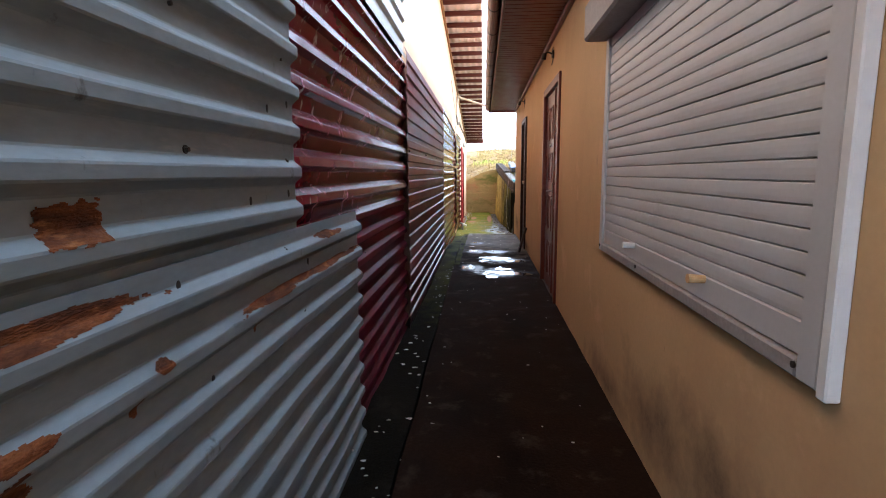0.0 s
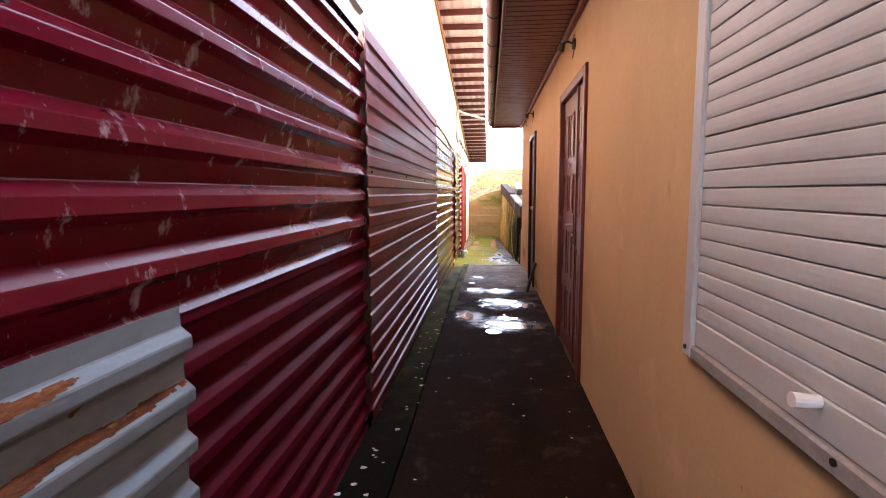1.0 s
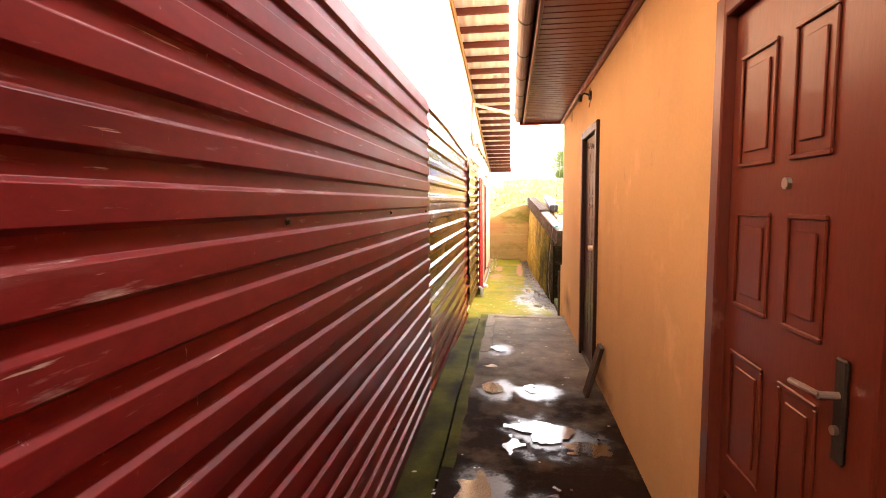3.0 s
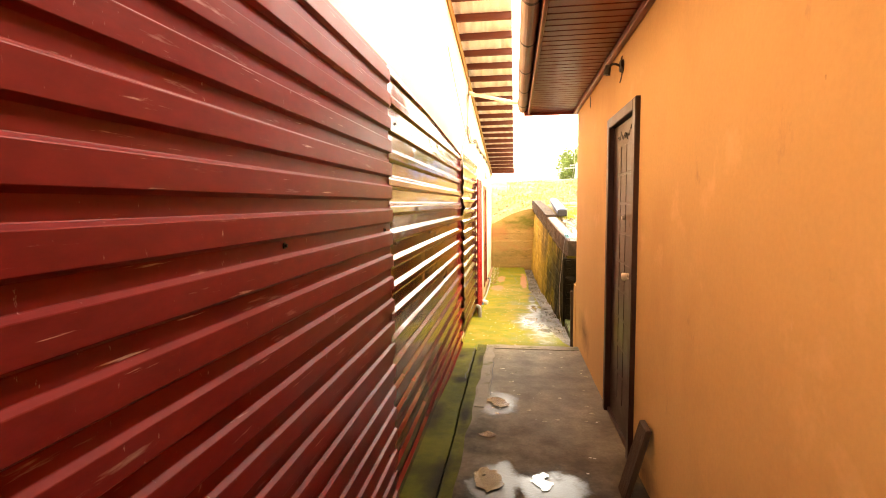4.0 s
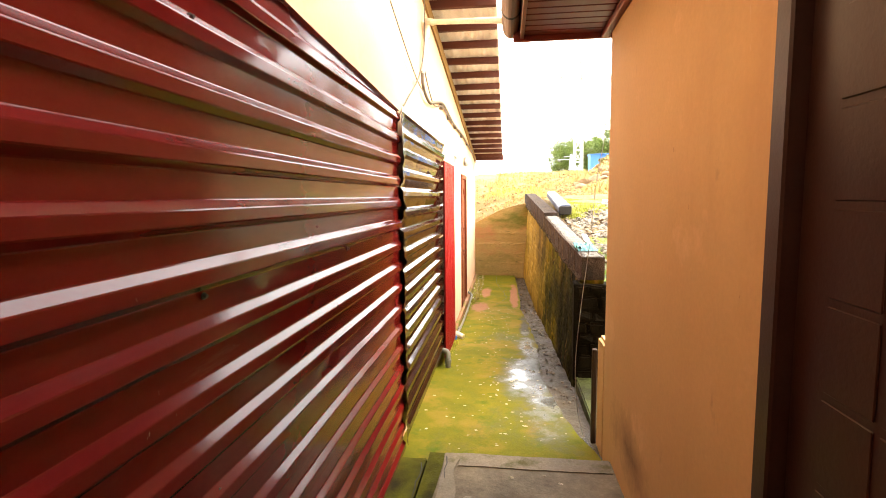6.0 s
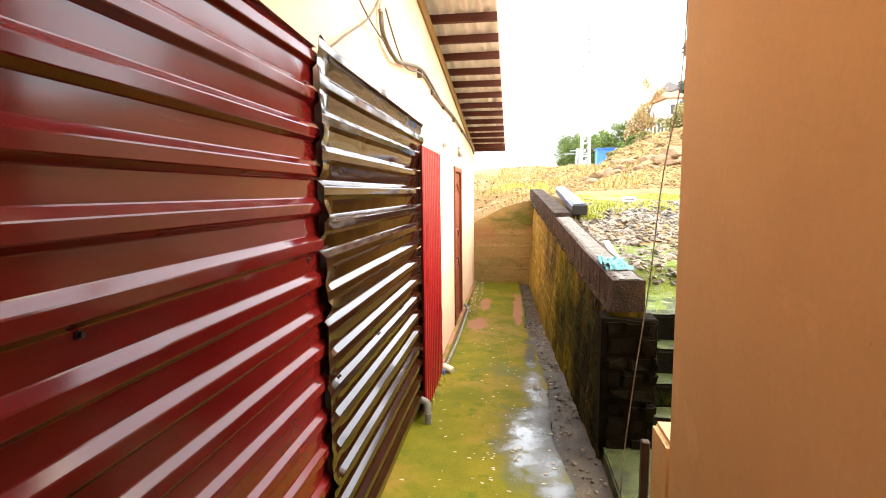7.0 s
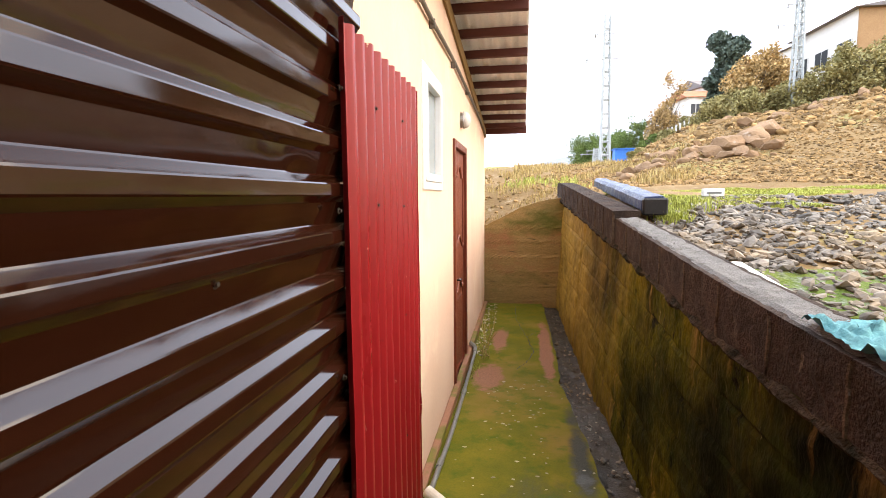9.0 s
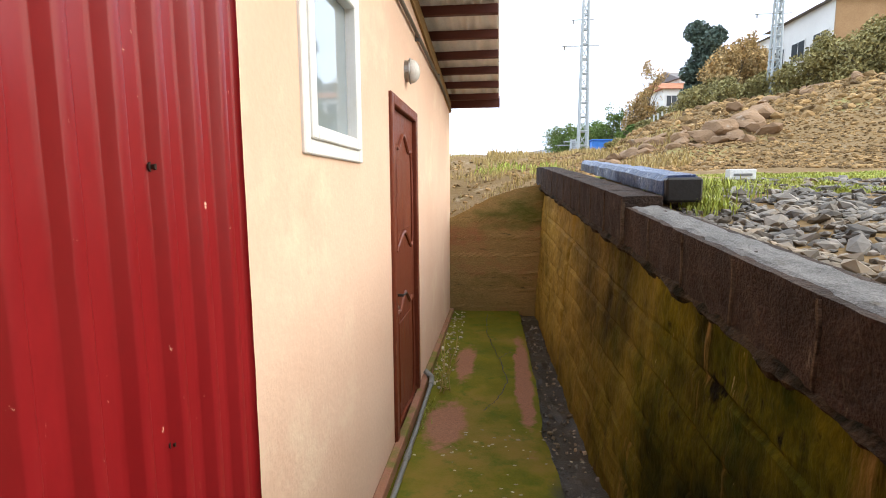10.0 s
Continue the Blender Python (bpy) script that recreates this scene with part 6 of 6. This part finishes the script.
part("wire", tube([(0.69, 11.55, 2.60), (0.665, 11.46, 2.2), (0.65, 11.45, 1.92), (0.605, 11.45, 1.62), (0.572, 11.45, 1.24), (0.53, 11.46, 0.85), (0.505, 11.48, 0.47), (0.53, 11.52, 0.15), (0.58, 11.55, -0.05)], 0.0022, 6), M_MAST, hang)

# low plaster stub and stick past the house corner
stub = thing("plaster_stub", "low broken plaster pier at the house corner", "pier")
part("pier", box(XR + 0.0, XR + 0.14, 11.62, 11.86, -0.25, 0.58, 0.02, None, 2), M_PLASTER, stub)
stick = thing("wooden_post", "thin dark post standing against the pier", "post")
part("post", box(XR - 0.03, XR + 0.005, 11.88, 11.92, -0.25, 0.46, 0.005), M_PLANK, stick)
landing = bmesh.new()
for v in box(0.715, 3.2, 11.95, 12.985, -0.5, -0.165, 0.012, landing, 2).verts:
    v.co += 0.01 * Vector((noise.noise(v.co * 6), noise.noise(v.co * 6 + Vector((3, 0, 0))), 0))
part("landing", landing, M_STEPMOSS, steps, "wet mossy landing slab")

# black flap at the top of the pale sheet
flap = thing("plastic_flap", "torn black plastic flap at the sheet top", "plastic")
bm = bmesh.new()
vs = [[bm.verts.new((XS + 0.02 + 0.05 * i / 4 + 0.01 * math.sin(j), 4.05 + 0.4 * i / 4, 2.95 - 0.05 * j - 0.03 * i * (j % 2))) for i in range(5)] for j in range(5)]
for j in range(4):
    for i in range(4):
        bm.faces.new((vs[j][i], vs[j][i + 1], vs[j + 1][i + 1], vs[j + 1][i]))
part("flap", bm, M_BLACK, flap)

# things on top of the retaining wall
cloth = thing("cloth", "crumpled turquoise cloth lying on the wall top", "cloth")
bm = bmesh.new()
g = 22
grid = [[None] * (g + 1) for _ in range(g + 1)]
for i in range(g + 1):
    for j in range(g + 1):
        u, v = i / g, j / g
        x = retain_x(13.6) + 0.075 + 0.19 * u + 0.03 * noise.noise((v * 4, 0, 3))
        y = 13.30 + 0.42 * v + 0.06 * noise.noise((u * 3, v * 3, 1))
        z = ztop_near(y) + 0.020 + 0.060 * abs(noise.noise((u * 4, v * 6, 0))) * min(1, 6 * v, 6 * (1 - v)) + 0.022 * abs(noise.noise((u * 11, v * 13, 2)))
        grid[i][j] = bm.verts.new((x, y, z))
for i in range(g):
    for j in range(g):
        if noise.noise((i * 0.3, j * 0.3, 9)) > -0.5:
            bm.faces.new((grid[i][j], grid[i + 1][j], grid[i + 1][j + 1], grid[i][j + 1]))
part("fabric", bm, M_TURQ, cloth, smooth=True)
strip = thing("white_strip", "long white plastic strip along the wall top", "strip")
bm = box(0, 0.06, 0, 1.35, 0, 0.012, 0.003)
o = part("strip", bm, M_WHITE, strip)
strip.matrix_basis = pose(0.93, 13.65, 0.965, 4.0, 0, -4.2)
beam = thing("wrapped_beam", "timber beam wrapped in blue plastic on the wall", "beam")
bm = bmesh.new()
rowsB = []
for j in range(28):
    t = j / 27
    y = 16.38 + 3.3 * t
    r = [(0.0, -0.03), (0.0, 0.055), (0.03, 0.085), (0.17, 0.085), (0.20, 0.055), (0.20, -0.03)]
    rowsB.append([bm.verts.new((0.87 + 0.02 * (y - 16.38) + x + 0.012 * noise.noise((x * 9, y * 4, z * 9)), y, 1.335 + 0.075 * (y - 16.38) + z + 0.012 * noise.noise((x * 9, y * 5, z * 9 + 4)))) for x, z in r])
for a, b in zip(rowsB, rowsB[1:]):
    for k in range(6):
        bm.faces.new((a[k], a[(k + 1) % 6], b[(k + 1) % 6], b[k]))
bm.faces.new(rowsB[-1])
bm.faces.new(rowsB[0])
part("wrapping", bm, M_BLUEWRAP, beam)
part("beam_end", box(0.875, 1.065, 16.33, 16.42, 1.27, 1.405, 0.012), M_BLACK, beam, "black torn end")
litter = thing("white_box", "small white printed box lying in the grass", "box")
part("box", box(1.78, 1.98, 17.72, 17.80, 1.41, 1.49, 0.004), M_WHITE, litter)
part("print", box(1.81, 1.95, 17.716, 17.719, 1.435, 1.455), M_PIPE, litter)

# dry weed by the left wall
weed = thing("dry_weed", "dry bare weed stalks by the wall foot", "plant", (-0.48, 17.6, zfloor(17.6)))
for k in range(9):
    r = random.Random(k + 70)
    a, h = r.uniform(0, 6.28), r.uniform(0.2, 0.62) if k < 5 else r.uniform(0.08, 0.2)
    sx, sy = 0.10 * math.cos(a), 0.16 * math.sin(a)
    part("stalk", tube([(r.uniform(-0.05, 0.05), r.uniform(-0.1, 0.1), 0), (sx * 0.4, sy * 0.5, h * 0.4), (sx, sy, h * 0.75), (sx * 1.1 + r.uniform(-0.05, 0.05), sy * 1.3, h)], 0.004, 5), M_STRAW, weed)

# ---- distance: masts, trees, houses, hills ----


def spot(az, r):
    """A place on the ground at a bearing and distance from the lower alley."""
    k = 1 / math.hypot(az, 1)
    x, y = -0.08 + az * k * r, 12.06 + k * r
    return x, y, ground_z(x, y)


def mast(az, r, top, label):
    x, y, z = spot(az, r)
    t = thing("lattice_mast", label, "mast", (x, y, z - 0.1), "railway masts on the bank")
    H, w0, w1 = top - z, 0.30, 0.17
    corner = [(-1, -1), (1, -1), (1, 1), (-1, 1)]
    for a, b in corner:
        part("leg", cyl((a * w0, b * w0, 0), (a * w1, b * w1, H), 0.085, 0.07, 6), M_MAST, t)
    nseg = 11
    brace = bmesh.new()
    for k in range(nseg):
        for s in (0, 1):
            za, zb_ = H * k / nseg, H * (k + 1) / nseg
            wa, wb = w0 + (w1 - w0) * k / nseg, w0 + (w1 - w0) * (k + 1) / nseg
            for (a, b), (c, d) in zip(corner, corner[1:] + corner[:1]):
                if s == 0:
                    cyl((a * wa, b * wa, za), (c * wa, d * wa, za), 0.055, n=5, bm=brace)
                else:
                    cyl((a * wa, b * wa, za), (c * wb, d * wb, zb_), 0.032, n=5, bm=brace)
    part("bracing", brace, M_MAST, t)
    for zf, l in ((0.72, 1.5), (0.88, 0.9)):
        part("cross_arm", cyl((-l, 0, H * zf), (l * 0.6, 0, H * zf), 0.04, n=6), M_MAST, t)
        part("insulator", cyl((-l * 0.9, 0, H * zf), (-l * 0.9, 0, H * zf - 0.25), 0.05, n=8), M_PIPE, t)
    part("footing", box(-0.45, 0.45, -0.45, 0.45, -0.3, 0.3, 0.03), M_MORTAR, t)


mast(0.151, 38, 13.8, "tall pale steel lattice railway mast")
mast(0.472, 44, 15.5, "tall pale steel lattice railway mast on the bank")
mast(0.135, 52, 6.0, "short pale steel lattice mast near the tall one")
mast(0.01, 190, 21.0, "distant pale steel lattice mast")
mast(0.035, 150, 15.0, "distant pale steel lattice mast")


def tree(az, r, h, w, material, label, seed, leaves=1600, leaf=0.16, trunk=0.25, columnar=False, lobes=9, bare=0.0, sink=0.0, name="tree"):
    x, y, z = spot(az, r)
    rnd = random.Random(seed)
    t = thing(name, label, "tree" if name == "tree" else "bush", (x, y, z - 0.15 - sink))
    bm = cyl((0, 0, 0), (0.05 * h * rnd.uniform(-1, 1), 0, h * 0.6), 0.03 * h * 0.6 + 0.05, 0.05, 8)
    for k in range(7):
        a, hh = rnd.uniform(0, 6.28), h * rnd.uniform(trunk, 0.65)
        cyl((0, 0, hh * 0.85), (w * 0.4 * math.cos(a), w * 0.4 * math.sin(a), hh + h * 0.2), 0.05, 0.018, 6, bm)
    part("trunk", bm, M_BARK, t)
    centres = []
    for k in range(lobes):
        a, q = rnd.uniform(0, 6.28), math.sqrt(rnd.random())
        zf = trunk + (1 - trunk) * (k + 0.5) / lobes * 0.92
        width = w * 0.5 * (math.sin(math.pi * min(max((zf - trunk) / (1.02 - trunk), 0.12), 0.97)) ** (0.45 if columnar else 0.7))
        centres.append((q * width * 0.75 * math.cos(a), q * width * 0.75 * math.sin(a), zf * h, max(width * rnd.uniform(0.55, 0.85), 0.12 * w), h * (1 - trunk) / lobes * (1.6 if columnar else 2.1)))
    V, F = [], []
    for _ in range(leaves):
        cx, cy, cz, rw, rh = rnd.choice(centres)
        d = Vector((rnd.gauss(0, 1), rnd.gauss(0, 1), rnd.gauss(0, 1))).normalized() * (rnd.random() ** 0.45)
        p = Vector((cx + d.x * rw, cy + d.y * rw, max(cz + d.z * rh, 0.1)))
        if noise.noise(p * (2.2 / max(w, 0.5)) + Vector((seed, 0, 0))) < -0.32 - 0.2 * (1 - bare) + 0.22 * bare:
            continue
        s = leaf * rnd.uniform(0.6, 1.3)
        e = Euler((rnd.uniform(-1.2, 1.2), rnd.uniform(-1.2, 1.2), rnd.uniform(0, 6.28))).to_matrix()
        k = len(V)
        V += [p + e @ Vector(c) * s for c in ((-0.5, 0, 0), (0, -0.35, 0.06), (0.6, 0, -0.05), (0, 0.35, 0.06))]
        F.append((k, k + 1, k + 2, k + 3))
    mesh_from("crown", V, F, material, t)


tree(0.357, 56, 9.2, 4.4, M_CYP, "tall dark evergreen tree on the hillside", 1, 15000, 0.30, 0.12, True, 13, sink=0.6)
tree(0.412, 47, 5.3, 3.4, M_AUT, "orange-brown autumn tree behind the bank", 2, 8000, 0.2, 0.08, False, 11)
tree(0.436, 49, 5.6, 2.8, M_AUT, "orange-brown autumn tree beside the mast", 3, 6000, 0.2, 0.08, False, 10)
tree(0.395, 46, 4.4, 3.2, M_AUT, "orange-brown autumn tree by the hedge", 6, 5000, 0.2, 0.06, False, 10)
tree(0.268, 50, 6.2, 2.6, M_AUT, "tall half-bare yellowing tree", 4, 3200, 0.18, 0.25, False, 11, 0.8)
tree(0.238, 52, 4.2, 3.0, M_AUT, "pale yellow-brown shrub tree", 5, 4200, 0.2, 0.1, False, 9, 0.2)
for k, (az, r, h, w, m, lab) in enumerate(((0.325, 46, 2.2, 3.2, M_HEDGE, "olive-brown hedge bush on the bank"), (0.355, 45, 2.8, 3.4, M_HEDGE, "olive-brown hedge bush on the bank"), (0.385, 44, 2.6, 3.0, M_HEDGE, "olive hedge bush on the bank"),
                                         (0.49, 44, 2.8, 3.2, M_HEDGE, "dense olive hedge below the brick house"), (0.525, 43, 3.4, 3.4, M_HEDGE, "dense olive hedge below the brick house"), (0.565, 43, 4.0, 3.6, M_HEDGE, "yellowing hedge below the brick house"),
                                         (0.61, 42, 4.2, 3.8, M_HEDGE, "yellowing hedge below the brick house"), (0.66, 42, 4.4, 4.0, M_HEDGE, "dense olive hedge below the brick house"), (0.72, 42, 4.4, 4.0, M_HEDGE, "dense olive hedge below the brick house"),
                                         (0.455, 45, 2.6, 3.0, M_HEDGE, "olive hedge bush by the mast"), (0.295, 49, 1.8, 2.6, M_HEDGE, "low olive bush on the bank"),
                                         (0.205, 62, 5.4, 4.4, M_GREEN, "green leafy tree in the distance"), (0.18, 70, 5.0, 5.5, M_GREEN, "green leafy tree in the distance"), (0.105, 80, 5.2, 5.5, M_GREEN, "green leafy bush by the railway"),
                                         (0.125, 72, 4.6, 4.8, M_GREEN, "green leafy bush by the railway"), (0.165, 66, 4.2, 4.2, M_GREEN, "green leafy bush behind the mast"), (0.24, 47, 1.5, 2.4, M_GREEN, "low green bush on the bank"),
                                         (0.21, 44, 1.2, 2.2, M_HEDGE, "low olive scrub on the bank"), (0.27, 46, 1.2, 2.6, M_HEDGE, "low olive scrub on the bank"))):
    tree(az, r, h, w, m, lab, 20 + k, int(1500 * w), 0.18, 0.05, False, 10, sink=0.1, name="bush")


def house(x, y, zb_, w, d, h, turn, wall_m, end_m, roof_m, label, rows, cols, gable=1.0):
    t = thing("house", label, "house", (x, y, zb_))
    t.rotation_euler = (0, 0, radians(turn))
    part("wall", box(-w / 2, w / 2, -d / 2, d / 2, -4, h, 0), wall_m, t)
    part("end_wall", box(w / 2, w / 2 + 0.12, -d / 2 - 0.02, d / 2 + 0.02, -4, h, 0), end_m, t)
    bm = bmesh.new()
    o = 0.5
    pts = [(-w / 2 - o, -d / 2 - o, h), (w / 2 + o, -d / 2 - o, h), (w / 2 + o, d / 2 + o, h), (-w / 2 - o, d / 2 + o, h), (-w / 2 - o, 0, h + gable), (w / 2 + o, 0, h + gable)]
    lo = [bm.verts.new(p) for p in pts]
    for f in ((0, 1, 5, 4), (2, 3, 4, 5), (0, 4, 3), (1, 2, 5), (0, 3, 2, 1)):
        bm.faces.new([lo[i] for i in f])
    part("roof", bm, roof_m, t)
    for j in range(rows):
        for i in range(cols):
            cx = -w / 2 + w * (i + 0.5) / cols
            cz = 0.9 + j * 2.9
            ww = w / cols * 0.30
            fr = part("window", box(cx - ww - 0.08, cx + ww + 0.08, -d / 2 - 0.06, -d / 2 - 0.002, cz - 0.1, cz + 1.5, 0.02), M_HWALL, t)
            part("pane", box(cx - ww, cx - 0.04, -d / 2 - 0.075, -d / 2 - 0.062, cz, cz + 1.4), M_HGLASS, fr)
            part("pane", box(cx + 0.04, cx + ww, -d / 2 - 0.075, -d / 2 - 0.062, cz, cz + 1.4), M_HGLASS, fr)


house(26.8, 57.4, 10.1, 8, 7.6, 4.2, -88, M_HWALL, M_HBRICK, M_HROOF, "white house with a brick gable end on the hill", 1, 3, 0.7)
house(31.0, 74.0, 12.2, 9, 7, 4.4, -84, M_HWALL, M_HWALL, M_HROOF, "white house with a grey roof behind the trees", 1, 3, 1.2)
house(24.3, 92.0, 11.6, 4.6, 6, 3.2, 8, M_HWALL, M_HWALL, M_HROOFRED, "small white house with a clay roof", 1, 2, 1.4)
house(27.0, 96.0, 12.6, 5, 6, 4.2, 20, M_HWALL, M_HBRICK, M_HROOF, "white and brick house with a grey roof", 1, 2, 1.6)
shed = thing("blue_shed", "small bright blue sheet-metal shed", "shed", spot(0.185, 58))
part("body", box(-1.0, 1.0, -0.8, 0.8, -0.3, 1.9, 0.03), M_BLUE, shed)
part("roof", box(-1.15, 1.15, -0.95, 0.95, 1.9, 2.0, 0.02), M_BLUE, shed)
fence = thing("wire_fence", "pale post fence along the hillside", "fence")
for k in range(14):
    az = 0.262 + 0.007 * k
    x, y, z = spot(az, 48 - 0.15 * k)
    part("post", box(x - 0.05, x + 0.05, y - 0.05, y + 0.05, z - 0.4, z + 1.25), M_HWALL, fence)
hv, hf = [], []
for k in range(41):
    az = -1.2 + 2.4 * k / 40
    x, y = az * 900, 912
    hgt = 48 + 60 * smooth01((az + 0.05) / 0.35) + 9 * noise.noise((az * 9, 0, 0))
    hv += [(x, y, -5), (x, y + 60, hgt)]
hf = [(2 * k, 2 * k + 2, 2 * k + 3, 2 * k + 1) for k in range(40)]
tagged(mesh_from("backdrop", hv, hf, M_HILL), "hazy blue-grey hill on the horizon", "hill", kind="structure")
wires = thing("overhead_wires", "thin overhead railway wires between masts", "cable")
x1, y1, z1 = spot(0.151, 38)
x2, y2, z2 = spot(0.472, 44)
for k, dz in enumerate((9.2, 7.6)):
    a, b = Vector((x1 - 0.8, y1, z1 + dz)), Vector((x2 - 0.8, y2, z2 + dz - 0.4))
    part("wire", tube([a + (a - b) * 0.6, a, (a + b) / 2 - Vector((0, 0, 0.3)), b, b + (b - a) * 0.8], 0.012, 4), M_CABLE, wires)
